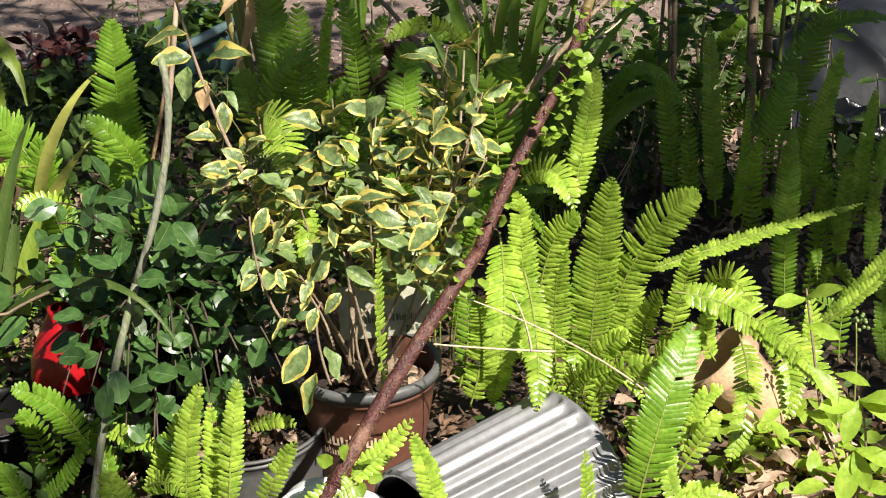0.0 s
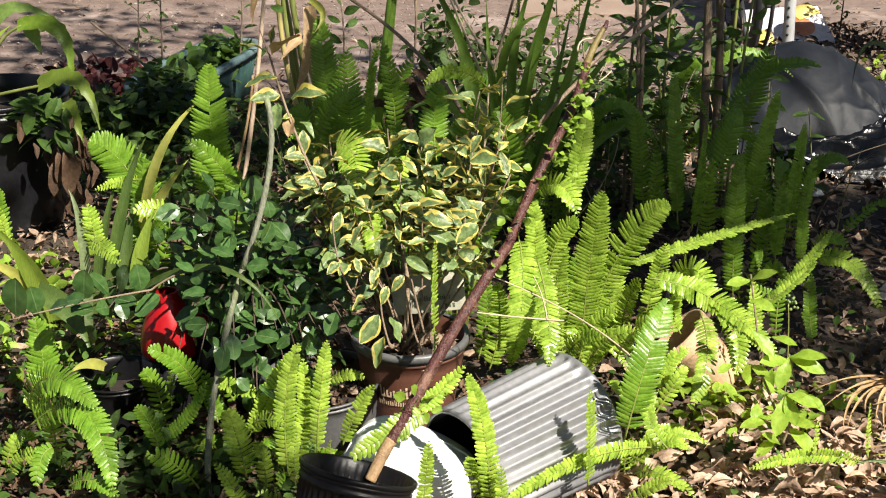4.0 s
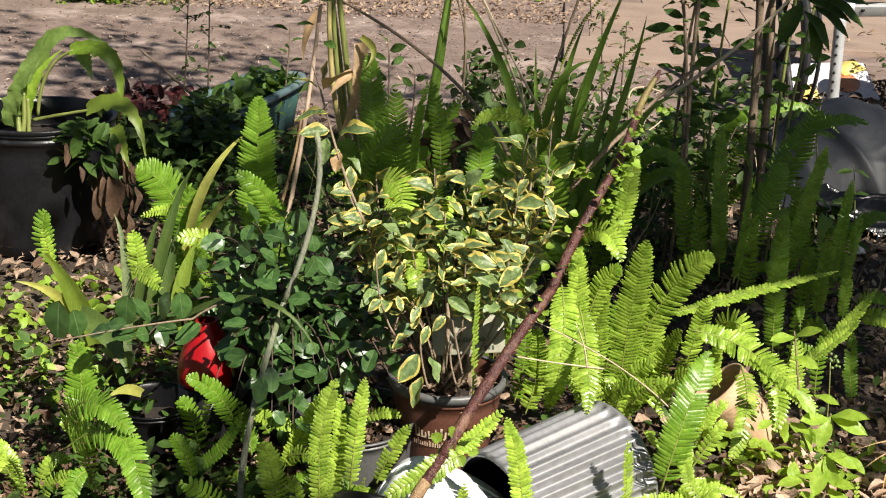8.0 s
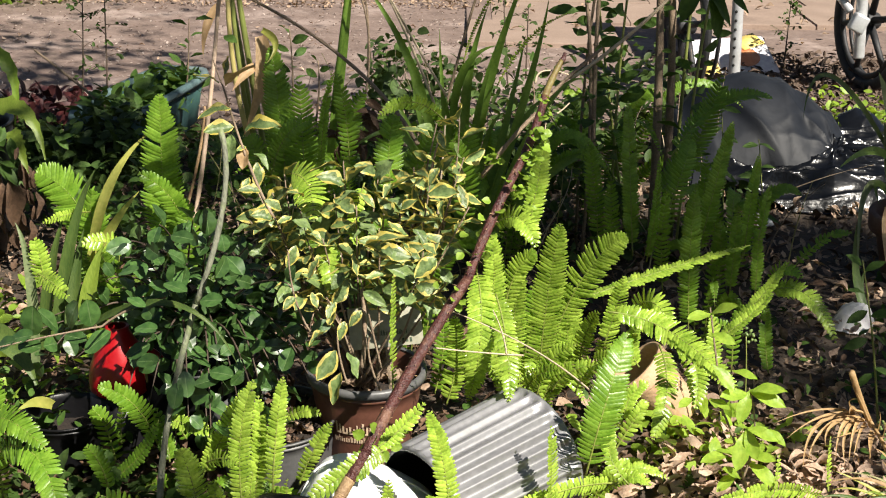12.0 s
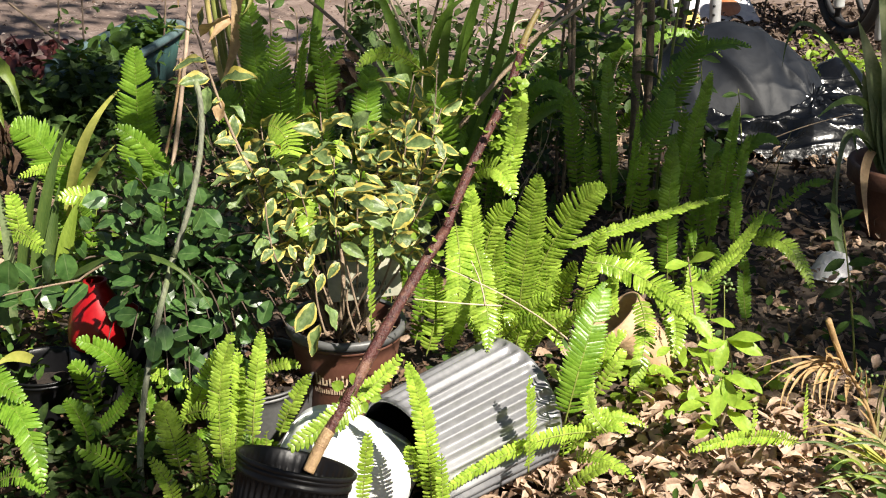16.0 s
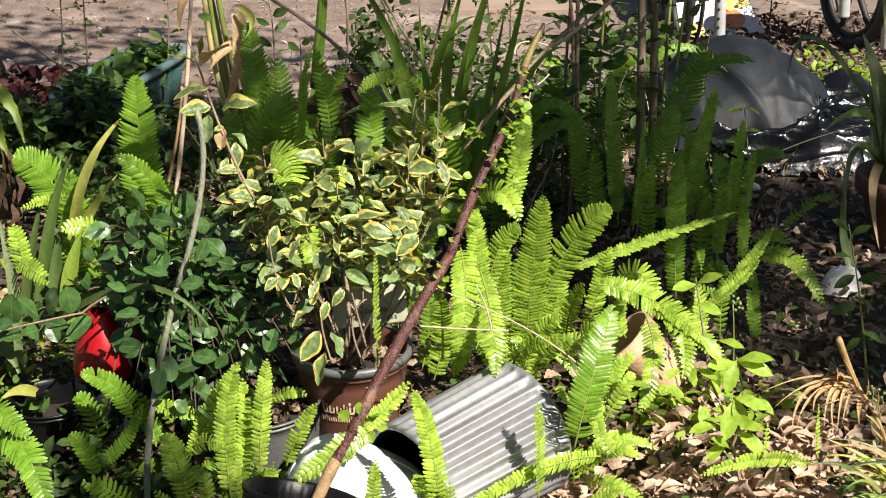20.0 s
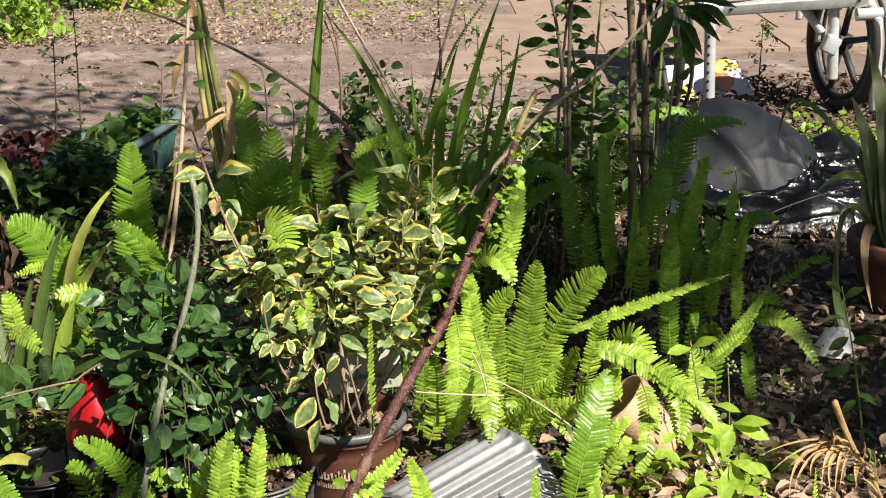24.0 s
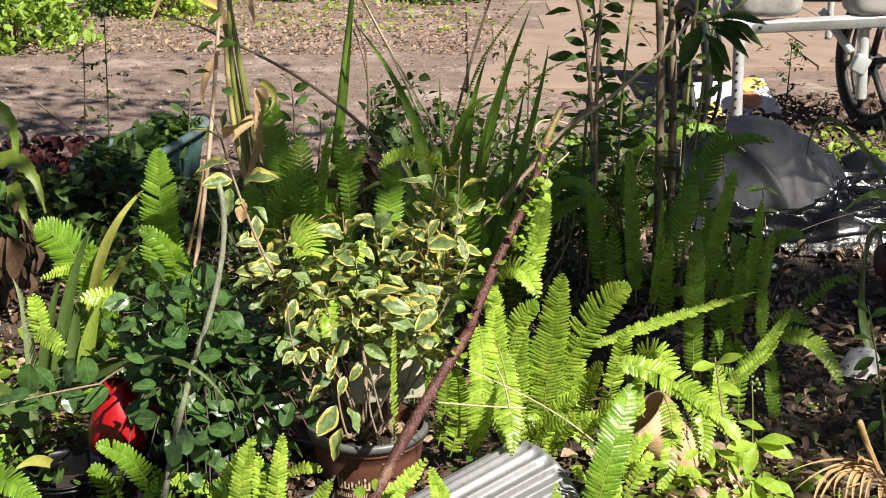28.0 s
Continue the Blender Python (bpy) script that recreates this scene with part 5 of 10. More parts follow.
leafy(glossy, stem(glossy, (-0.552, 2.400, 0.175), (-0.514, 2.339, 0.428), (-0.475, 2.157, 0.482), 0.003, 0.0011, STEM_DARK), gloss_leaf, 0.34, 0.026, 0.004, -0.10, size=(0.60, 1.1), face=0.3)
leafy(glossy, stem(glossy, (-0.507, 2.428, 0.175), (-0.454, 2.346, 0.441), (-0.402, 2.143, 0.508), 0.003, 0.0011, STEM_DARK), gloss_leaf, 0.34, 0.026, 0.004, -0.10, size=(0.60, 1.1), face=0.3)
leafy(glossy, stem(glossy, (-0.540, 2.435, 0.175), (-0.460, 2.456, 0.385), (-0.380, 2.358, 0.394), 0.003, 0.0011, STEM_DARK), gloss_leaf, 0.34, 0.026, 0.004, -0.10, size=(0.60, 1.1), face=0.3)
leafy(glossy, stem(glossy, (-0.541, 2.403, 0.175), (-0.424, 2.365, 0.403), (-0.307, 2.207, 0.430), 0.003, 0.0011, STEM_DARK), gloss_leaf, 0.34, 0.026, 0.004, -0.10, size=(0.60, 1.1), face=0.3)
leafy(glossy, stem(glossy, (-0.506, 2.416, 0.175), (-0.560, 2.369, 0.371), (-0.614, 2.201, 0.367), 0.003, 0.0011, STEM_DARK), gloss_leaf, 0.34, 0.026, 0.004, -0.10, size=(0.60, 1.1), face=0.3)
leafy(glossy, stem(glossy, (-0.551, 2.440, 0.175), (-0.572, 2.479, 0.323), (-0.593, 2.399, 0.271), 0.003, 0.0011, STEM_DARK), gloss_leaf, 0.34, 0.026, 0.004, -0.10, size=(0.60, 1.1), face=0.3)
leafy(glossy, stem(glossy, (-0.526, 2.411, 0.175), (-0.500, 2.397, 0.370), (-0.473, 2.262, 0.364), 0.003, 0.0011, STEM_DARK), gloss_leaf, 0.34, 0.026, 0.004, -0.10, size=(0.60, 1.1), face=0.3)
leafy(glossy, stem(glossy, (-0.515, 2.406, 0.175), (-0.466, 2.442, 0.344), (-0.418, 2.357, 0.313), 0.003, 0.0011, STEM_DARK), gloss_leaf, 0.34, 0.026, 0.004, -0.10, size=(0.60, 1.1), face=0.3)
leafy(glossy, stem(glossy, (-0.555, 2.438, 0.175), (-0.447, 2.411, 0.352), (-0.340, 2.264, 0.329), 0.003, 0.0011, STEM_DARK), gloss_leaf, 0.34, 0.026, 0.004, -0.10, size=(0.60, 1.1), face=0.3)
leafy(glossy, stem(glossy, (-0.513, 2.422, 0.175), (-0.402, 2.424, 0.355), (-0.292, 2.306, 0.334), 0.003, 0.0011, STEM_DARK), gloss_leaf, 0.34, 0.026, 0.004, -0.10, size=(0.60, 1.1), face=0.3)
leafy(glossy, stem(glossy, (-0.529, 2.401, 0.175), (-0.558, 2.350, 0.331), (-0.586, 2.179, 0.288), 0.003, 0.0011, STEM_DARK), gloss_leaf, 0.34, 0.026, 0.004, -0.10, size=(0.60, 1.1), face=0.3)
leafy(glossy, stem(glossy, (-0.550, 2.431, 0.175), (-0.548, 2.428, 0.430), (-0.547, 2.305, 0.206), 0.003, 0.0011, STEM_DARK), gloss_leaf, 0.34, 0.026, 0.004, -0.10, size=(0.60, 1.1), face=0.3)
leafy(glossy, stem(glossy, (-0.506, 2.433, 0.175), (-0.493, 2.459, 0.294), (-0.480, 2.366, 0.213), 0.003, 0.0011, STEM_DARK), gloss_leaf, 0.34, 0.026, 0.004, -0.10, size=(0.60, 1.1), face=0.3)
leafy(glossy, stem(glossy, (-0.544, 2.401, 0.175), (-0.466, 2.399, 0.309), (-0.388, 2.276, 0.243), 0.003, 0.0011, STEM_DARK), gloss_leaf, 0.34, 0.026, 0.004, -0.10, size=(0.60, 1.1), face=0.3)
leafy(glossy, stem(glossy, (-0.537, 2.419, 0.175), (-0.435, 2.436, 0.296), (-0.332, 2.333, 0.217), 0.003, 0.0011, STEM_DARK), gloss_leaf, 0.34, 0.026, 0.004, -0.10, size=(0.60, 1.1), face=0.3)
leafy(glossy, stem(glossy, (-0.508, 2.439, 0.175), (-0.532, 2.355, 0.433), (-0.556, 2.151, 0.211), 0.003, 0.0011, STEM_DARK), gloss_leaf, 0.34, 0.026, 0.004, -0.10, size=(0.60, 1.1), face=0.3)
leafy(glossy, stem(glossy, (-0.553, 2.408, 0.175), (-0.510, 2.294, 0.445), (-0.466, 2.060, 0.235), 0.003, 0.0011, STEM_DARK), gloss_leaf, 0.34, 0.026, 0.004, -0.10, size=(0.60, 1.1), face=0.3)
leafy(glossy, stem(glossy, (-0.522, 2.409, 0.175), (-0.473, 2.346, 0.441), (-0.424, 2.164, 0.227), 0.003, 0.0011, STEM_DARK), gloss_leaf, 0.34, 0.026, 0.004, -0.10, size=(0.60, 1.1), face=0.3)
leafy(glossy, stem(glossy, (-0.518, 2.439, 0.175), (-0.433, 2.349, 0.447), (-0.349, 2.139, 0.240), 0.003, 0.0011, STEM_DARK), gloss_leaf, 0.34, 0.026, 0.004, -0.10, size=(0.60, 1.1), face=0.3)
leafy(glossy, stem(glossy, (-0.555, 2.419, 0.175), (-0.527, 2.317, 0.408), (-0.499, 2.095, 0.160), 0.003, 0.0011, STEM_DARK), gloss_leaf, 0.34, 0.026, 0.004, -0.10, size=(0.60, 1.1), face=0.3)
leafy(glossy, stem(glossy, (-0.510, 2.401, 0.175), (-0.469, 2.288, 0.435), (-0.427, 2.055, 0.216), 0.003, 0.0011, STEM_DARK), gloss_leaf, 0.34, 0.026, 0.004, -0.10, size=(0.60, 1.1), face=0.3)
leafy(glossy, stem(glossy, (-0.533, 2.433, 0.175), (-0.569, 2.366, 0.431), (-0.604, 2.180, 0.208), 0.003, 0.0011, STEM_DARK), gloss_leaf, 0.34, 0.026, 0.004, -0.10, size=(0.60, 1.1), face=0.3)
leafy(glossy, stem(glossy, (-0.547, 2.430, 0.175), (-0.423, 2.407, 0.335), (-0.299, 2.263, 0.295), 0.003, 0.0011, STEM_DARK), gloss_leaf, 0.34, 0.026, 0.004, -0.10, size=(0.60, 1.1), face=0.3)
leafy(glossy, stem(glossy, (-0.505, 2.400, 0.175), (-0.383, 2.424, 0.368), (-0.261, 2.327, 0.360), 0.003, 0.0011, STEM_DARK), gloss_leaf, 0.34, 0.026, 0.004, -0.10, size=(0.60, 1.1), face=0.3)
leafy(glossy, stem(glossy, (-0.547, 2.422, 0.175), (-0.624, 2.455, 0.300), (-0.701, 2.368, 0.224), 0.003, 0.0011, STEM_DARK), gloss_leaf, 0.34, 0.026, 0.004, -0.10, size=(0.60, 1.1), face=0.3)
leafy(glossy, stem(glossy, (-0.533, 2.438, 0.175), (-0.447, 2.442, 0.425), (-0.361, 2.326, 0.474), 0.003, 0.0011, STEM_DARK), gloss_leaf, 0.34, 0.026, 0.004, -0.10, size=(0.60, 1.1), face=0.3)
leafy(glossy, stem(glossy, (-0.510, 2.406, 0.175), (-0.470, 2.453, 0.363), (-0.429, 2.379, 0.351), 0.003, 0.0011, STEM_DARK), gloss_leaf, 0.34, 0.026, 0.004, -0.10, size=(0.60, 1.1), face=0.3)
leafy(glossy, stem(glossy, (-0.555, 2.411, 0.175), (-0.472, 2.387, 0.340), (-0.390, 2.243, 0.304), 0.003, 0.0011, STEM_DARK), gloss_leaf, 0.34, 0.026, 0.004, -0.10, size=(0.60, 1.1), face=0.3)
leafy(glossy, stem(glossy, (-0.518, 2.440, 0.175), (-0.438, 2.454, 0.414), (-0.359, 2.348, 0.173), 0.003, 0.0011, STEM_DARK), gloss_leaf, 0.34, 0.026, 0.004, -0.10, size=(0.60, 1.1), face=0.3)
leafy(glossy, stem(glossy, (-0.522, 2.416, 0.175), (-0.454, 2.396, 0.442), (-0.386, 2.256, 0.229), 0.003, 0.0011, STEM_DARK), gloss_leaf, 0.34, 0.026, 0.004, -0.10, size=(0.60, 1.1), face=0.3)
leafy(glossy, stem(glossy, (-0.553, 2.403, 0.175), (-0.434, 2.357, 0.435), (-0.316, 2.190, 0.214), 0.003, 0.0011, STEM_DARK), gloss_leaf, 0.34, 0.026, 0.004, -0.10, size=(0.60, 1.1), face=0.3)
leafy(glossy, stem(glossy, (-0.508, 2.435, 0.175), (-0.402, 2.368, 0.411), (-0.296, 2.182, 0.166), 0.003, 0.0011, STEM_DARK), gloss_leaf, 0.34, 0.026, 0.004, -0.10, size=(0.60, 1.1), face=0.3)
leafy(glossy, stem(glossy, (-0.537, 2.428, 0.175), (-0.439, 2.306, 0.433), (-0.340, 2.065, 0.210), 0.003, 0.0011, STEM_DARK), gloss_leaf, 0.34, 0.026, 0.004, -0.10, size=(0.60, 1.1), face=0.3)
leafy(glossy, stem(glossy, (-0.544, 2.400, 0.175), (-0.407, 2.348, 0.461), (-0.270, 2.175, 0.267), 0.003, 0.0011, STEM_DARK), gloss_leaf, 0.34, 0.026, 0.004, -0.10, size=(0.60, 1.1), face=0.3)
leafy(glossy, stem(glossy, (-0.506, 2.425, 0.175), (-0.378, 2.371, 0.350), (-0.249, 2.196, 0.325), 0.003, 0.0011, STEM_DARK), gloss_leaf, 0.34, 0.026, 0.004, -0.10, size=(0.60, 1.1), face=0.3)
leafy(glossy, stem(glossy, (-0.550, 2.436, 0.175), (-0.475, 2.376, 0.422), (-0.401, 2.195, 0.189), 0.003, 0.0011, STEM_DARK), gloss_leaf, 0.34, 0.026, 0.004, -0.10, size=(0.60, 1.1), face=0.3)
leafy(glossy, stem(glossy, (-0.529, 2.404, 0.175), (-0.429, 2.389, 0.332), (-0.330, 2.253, 0.288), 0.003, 0.0011, STEM_DARK), gloss_leaf, 0.34, 0.026, 0.004, -0.10, size=(0.60, 1.1), face=0.3)
leafy(glossy, stem(glossy, (-0.513, 2.414, 0.175), (-0.404, 2.418, 0.367), (-0.295, 2.303, 0.359), 0.003, 0.0011, STEM_DARK), gloss_leaf, 0.34, 0.026, 0.004, -0.10, size=(0.60, 1.1), face=0.3)
leafy(glossy, stem(glossy, (-0.555, 2.440, 0.175), (-0.497, 2.328, 0.399), (-0.439, 2.095, 0.143), 0.003, 0.0011, STEM_DARK), gloss_leaf, 0.34, 0.026, 0.004, -0.10, size=(0.60, 1.1), face=0.3)
leafy(glossy, stem(glossy, (-0.515, 2.413, 0.175), (-0.564, 2.403, 0.412), (-0.613, 2.272, 0.449), 0.003, 0.0011, STEM_DARK), gloss_leaf, 0.34, 0.026, 0.004, -0.10, size=(0.60, 1.1), face=0.3)
leafy(glossy, stem(glossy, (-0.526, 2.404, 0.175), (-0.487, 2.382, 0.440), (-0.449, 2.240, 0.504), 0.003, 0.0011, STEM_DARK), gloss_leaf, 0.34, 0.026, 0.004, -0.10, size=(0.60, 1.1), face=0.3)
leafy(glossy, stem(glossy, (-0.551, 2.437, 0.175), (-0.539, 2.394, 0.387), (-0.526, 2.231, 0.399), 0.003, 0.0011, STEM_DARK), gloss_leaf, 0.34, 0.026, 0.004, -0.10, size=(0.60, 1.1), face=0.3)
leafy(glossy, stem(glossy, (-0.506, 2.425, 0.175), (-0.511, 2.418, 0.329), (-0.516, 2.292, 0.282), 0.003, 0.0011, STEM_DARK), gloss_leaf, 0.34, 0.026, 0.004, -0.10, size=(0.60, 1.1), face=0.3)
leafy(glossy, stem(glossy, (-0.541, 2.400, 0.175), (-0.571, 2.406, 0.329), (-0.602, 2.292, 0.283), 0.003, 0.0011, STEM_DARK), gloss_leaf, 0.34, 0.026, 0.004, -0.10, size=(0.60, 1.1), face=0.3)
leafy(glossy, stem(glossy, (-0.540, 2.428, 0.175), (-0.492, 2.462, 0.322), (-0.445, 2.375, 0.270), 0.003, 0.0011, STEM_DARK), gloss_leaf, 0.34, 0.026, 0.004, -0.10, size=(0.60, 1.1), face=0.3)
leafy(glossy, stem(glossy, (-0.507, 2.435, 0.175), (-0.393, 2.436, 0.387), (-0.279, 2.317, 0.399), 0.003, 0.0011, STEM_DARK), gloss_leaf, 0.34, 0.026, 0.004, -0.10, size=(0.60, 1.1), face=0.3)
leafy(glossy, stem(glossy, (-0.552, 2.402, 0.175), (-0.675, 2.452, 0.327), (-0.798, 2.382, 0.279), 0.003, 0.0011, STEM_DARK), gloss_leaf, 0.34, 0.026, 0.004, -0.10, size=(0.60, 1.1), face=0.3)
leafy(glossy, stem(glossy, (-0.525, 2.417, 0.175), (-0.680, 2.450, 0.313), (-0.835, 2.363, 0.251), 0.003, 0.0011, STEM_DARK), gloss_leaf, 0.34, 0.026, 0.004, -0.10, size=(0.60, 1.1), face=0.3)
leafy(glossy, stem(glossy, (-0.516, 2.440, 0.175), (-0.636, 2.479, 0.333), (-0.757, 2.398, 0.290), 0.003, 0.0011, STEM_DARK), gloss_leaf, 0.34, 0.026, 0.004, -0.10, size=(0.60, 1.1), face=0.3)
leafy(glossy, stem(glossy, (-0.555, 2.410, 0.175), (-0.621, 2.422, 0.359), (-0.686, 2.315, 0.342), 0.003, 0.0011, STEM_DARK), gloss_leaf, 0.34, 0.026, 0.004, -0.10, size=(0.60, 1.1), face=0.3)
leafy(glossy, stem(glossy, (-0.512, 2.406, 0.175), (-0.635, 2.354, 0.459), (-0.759, 2.182, 0.264), 0.003, 0.0011, STEM_DARK), gloss_leaf, 0.34, 0.026, 0.004, -0.10, size=(0.60, 1.1), face=0.3)
leafy(glossy, stem(glossy, (-0.530, 2.438, 0.175), (-0.638, 2.461, 0.289), (-0.747, 2.364, 0.202), 0.003, 0.0011, STEM_DARK), gloss_leaf, 0.34, 0.026, 0.004, -0.10, size=(0.60, 1.1), face=0.3)
gloss_big = [leaf_mesh("glossy_leaf", 0.046, 0.031, [LEAF_DARK, LEAF_VEIN], 1.0, 0.12, 0.10, 0.03, 12, seed=40 + i, vein=True, blunt=0.55) for i in range(3)]
stem(glossy, (-0.830, 1.980, 0.376), (-0.706, 2.010, 0.402), (-0.599, 2.040, 0.412), 0.0012, 0.0019, TWIG)
stem(glossy, (-0.599, 2.040, 0.412), (-0.591, 2.170, 0.394), (-0.550, 2.300, 0.360), 0.0019, 0.0028, TWIG)
leaf_at(glossy, gloss_big[0], (-0.823, 1.995, 0.377), (-0.815, 1.980, 0.450), -15, 0.046)
leaf_at(glossy, gloss_big[1], (-0.791, 2.010, 0.377), (-0.792, 1.995, 0.430), -8, 0.046)
leaf_at(glossy, gloss_big[2], (-0.719, 2.043, 0.391), (-0.711, 2.028, 0.449), -1, 0.046)
leaf_at(glossy, gloss_big[0], (-0.680, 2.060, 0.395), (-0.702, 2.045, 0.439), 6, 0.046)
leaf_at(glossy, gloss_big[1], (-0.664, 2.068, 0.397), (-0.645, 2.053, 0.450), 13, 0.046)
leaf_at(glossy, gloss_big[2], (-0.629, 2.083, 0.393), (-0.628, 2.068, 0.446), -10, 0.046)
leaf_at(glossy, gloss_big[0], (-0.600, 2.096, 0.378), (-0.646, 2.081, 0.347), -3, 0.046)
leaf_at(glossy, gloss_big[1], (-0.671, 2.065, 0.383), (-0.630, 2.050, 0.384), 4, 0.046)
leaf_at(glossy, gloss_big[2], (-0.741, 2.033, 0.378), (-0.698, 2.018, 0.383), 11, 0.046)
leaf_at(glossy, gloss_big[0], (-0.565, 2.112, 0.369), (-0.523, 2.097, 0.383), -12, 0.046)
leaf_at(glossy, gloss_big[1], (-0.540, 2.123, 0.343), (-0.580, 2.108, 0.326), -5, 0.046)
leaf_at(glossy, gloss_big[2], (-0.755, 2.026, 0.388), (-0.709, 2.011, 0.410), 2, 0.046)
leaf_at(glossy, gloss_big[0], (-0.774, 2.018, 0.378), (-0.737, 2.003, 0.402), 9, 0.046)
leaf_at(glossy, gloss_big[1], (-0.581, 2.150, 0.420), (-0.547, 2.135, 0.411), -14, 0.046)
leaf_at(glossy, gloss_big[2], (-0.594, 2.150, 0.464), (-0.556, 2.135, 0.483), -7, 0.046)
leaf_at(glossy, gloss_big[0], (-0.601, 2.150, 0.501), (-0.574, 2.135, 0.526), 0, 0.046)
place_leaf("leaf", gloss_big[0], glossy, (-0.512, 2.120, 0.470), (0.30, -0.4, 1.00), 0, 1.0)
place_leaf("leaf", gloss_big[1], glossy, (-0.448, 2.120, 0.428), (1.00, -0.4, 0.30), 15, 1.0)
place_leaf("leaf", gloss_big[2], glossy, (-0.504, 2.100, 0.468), (1.00, -0.4, -0.10), -10, 1.0)
place_leaf("leaf", gloss_big[2], glossy, (-0.555, 2.080, 0.329), (1.00, -0.4, 0.30), 10, 1.0)
place_leaf("leaf", gloss_big[0], glossy, (-0.554, 2.080, 0.392), (1.00, -0.4, 0.25), -5, 1.0)
place_leaf("leaf", gloss_big[0], glossy, (-0.467, 2.050, 0.327), (0.20, -0.4, -1.00), 0, 1.0)
place_leaf("leaf", gloss_big[0], glossy, (-0.425, 2.060, 0.322), (1.00, -0.4, 0.10), 10, 1.0)
place_leaf("leaf", gloss_big[2], glossy, (-0.476, 2.040, 0.310), (-0.20, -0.4, -1.00), 10, 1.0)
place_leaf("leaf", gloss_big[2], glossy, (-0.407, 2.060, 0.311), (-1.00, -0.4, -0.10), 0, 1.0)
place_leaf("leaf", gloss_big[1], glossy, (-0.345, 2.060, 0.290), (0.30, -0.4, 1.00), 10, 1.0)
place_leaf("leaf", gloss_big[0], glossy, (-0.510, 2.200, 0.519), (1.00, -0.4, 0.05), 10, 1.0)

# ---- sword ferns ----

fern_a = thing("sword_fern", (0.150, 2.430, 0.0), "bright green sword fern in full sun beside a lying pot", "fern", "ferns in the bed")
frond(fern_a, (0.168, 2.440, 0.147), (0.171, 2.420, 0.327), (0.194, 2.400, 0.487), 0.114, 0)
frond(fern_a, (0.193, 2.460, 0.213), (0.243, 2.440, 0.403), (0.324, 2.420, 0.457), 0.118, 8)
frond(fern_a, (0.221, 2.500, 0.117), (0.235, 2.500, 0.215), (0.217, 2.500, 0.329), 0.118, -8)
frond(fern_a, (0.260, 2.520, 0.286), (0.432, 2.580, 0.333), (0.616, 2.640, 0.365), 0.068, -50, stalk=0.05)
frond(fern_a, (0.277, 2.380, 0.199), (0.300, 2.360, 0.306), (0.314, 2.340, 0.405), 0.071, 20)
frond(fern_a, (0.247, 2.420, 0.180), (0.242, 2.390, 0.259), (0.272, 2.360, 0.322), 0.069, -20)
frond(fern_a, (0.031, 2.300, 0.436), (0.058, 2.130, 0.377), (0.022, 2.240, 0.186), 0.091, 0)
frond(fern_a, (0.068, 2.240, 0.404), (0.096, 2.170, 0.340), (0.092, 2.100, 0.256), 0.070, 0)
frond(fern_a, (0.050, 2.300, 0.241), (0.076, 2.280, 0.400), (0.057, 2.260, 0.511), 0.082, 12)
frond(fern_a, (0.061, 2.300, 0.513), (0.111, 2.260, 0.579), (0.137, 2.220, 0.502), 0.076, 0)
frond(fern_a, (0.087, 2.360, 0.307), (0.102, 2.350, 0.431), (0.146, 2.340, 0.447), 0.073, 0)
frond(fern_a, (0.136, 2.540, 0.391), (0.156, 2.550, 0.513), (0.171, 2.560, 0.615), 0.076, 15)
frond(fern_a, (0.011, 2.620, 0.408), (0.019, 2.620, 0.526), (-0.016, 2.620, 0.589), 0.094, -8, FERN_SHADED)
frond(fern_a, (0.115, 2.420, 0.158), (0.105, 2.410, 0.293), (0.123, 2.400, 0.396), 0.083, -12)
frond(fern_a, (0.155, 2.300, 0.167), (0.162, 2.280, 0.264), (0.221, 2.260, 0.297), 0.068, 0)
frond(fern_a, (0.131, 2.260, 0.200), (0.144, 2.230, 0.261), (0.200, 2.200, 0.274), 0.057, -15)
frond(fern_a, (-0.019, 2.360, 0.116), (0.011, 2.360, 0.213), (-0.007, 2.360, 0.309), 0.076, 10)
frond(fern_a, (0.178, 2.240, 0.209), (0.196, 2.220, 0.270), (0.257, 2.200, 0.284), 0.059, 0)
frond(fern_a, (-0.043, 2.440, 0.101), (-0.016, 2.450, 0.201), (-0.033, 2.460, 0.285), 0.071, 0, FERN_SHADED)
frond(fern_a, (0.132, 2.500, 0.145), (0.165, 2.500, 0.222), (0.150, 2.500, 0.320), 0.081, 0, FERN_SHADED)
frond(fern_a, (0.229, 2.300, 0.178), (0.245, 2.280, 0.264), (0.300, 2.260, 0.278), 0.060, -10)
fill(fern_a, 5, 0.20, 0.26, 0.056)

fern_b = thing("sword_fern", (0.239, 2.148, 0.0), "green sword fern growing in front of a lying pot", "fern", "ferns in the bed")
frond(fern_b, (0.221, 1.985, 0.177), (0.243, 1.962, 0.335), (0.292, 2.090, 0.397), 0.104, 6, FERN_PART_SHADED, gap=0.0068)
frond(fern_b, (0.279, 2.280, 0.356), (0.412, 2.290, 0.344), (0.498, 2.100, 0.272), 0.085, -8, gap=0.0070)
frond(fern_b, (0.334, 2.340, 0.335), (0.368, 2.310, 0.398), (0.398, 2.280, 0.325), 0.083, 20, gap=0.0070)
frond(fern_b, (0.372, 2.240, 0.309), (0.394, 2.140, 0.270), (0.353, 2.120, 0.175), 0.067, 0, gap=0.0070)
frond(fern_b, (0.416, 2.280, 0.290), (0.458, 2.240, 0.280), (0.441, 2.200, 0.198), 0.083, 0, gap=0.0070)
frond(fern_b, (0.473, 2.260, 0.240), (0.489, 2.280, 0.284), (0.477, 2.300, 0.347), 0.053, 10, gap=0.0070)
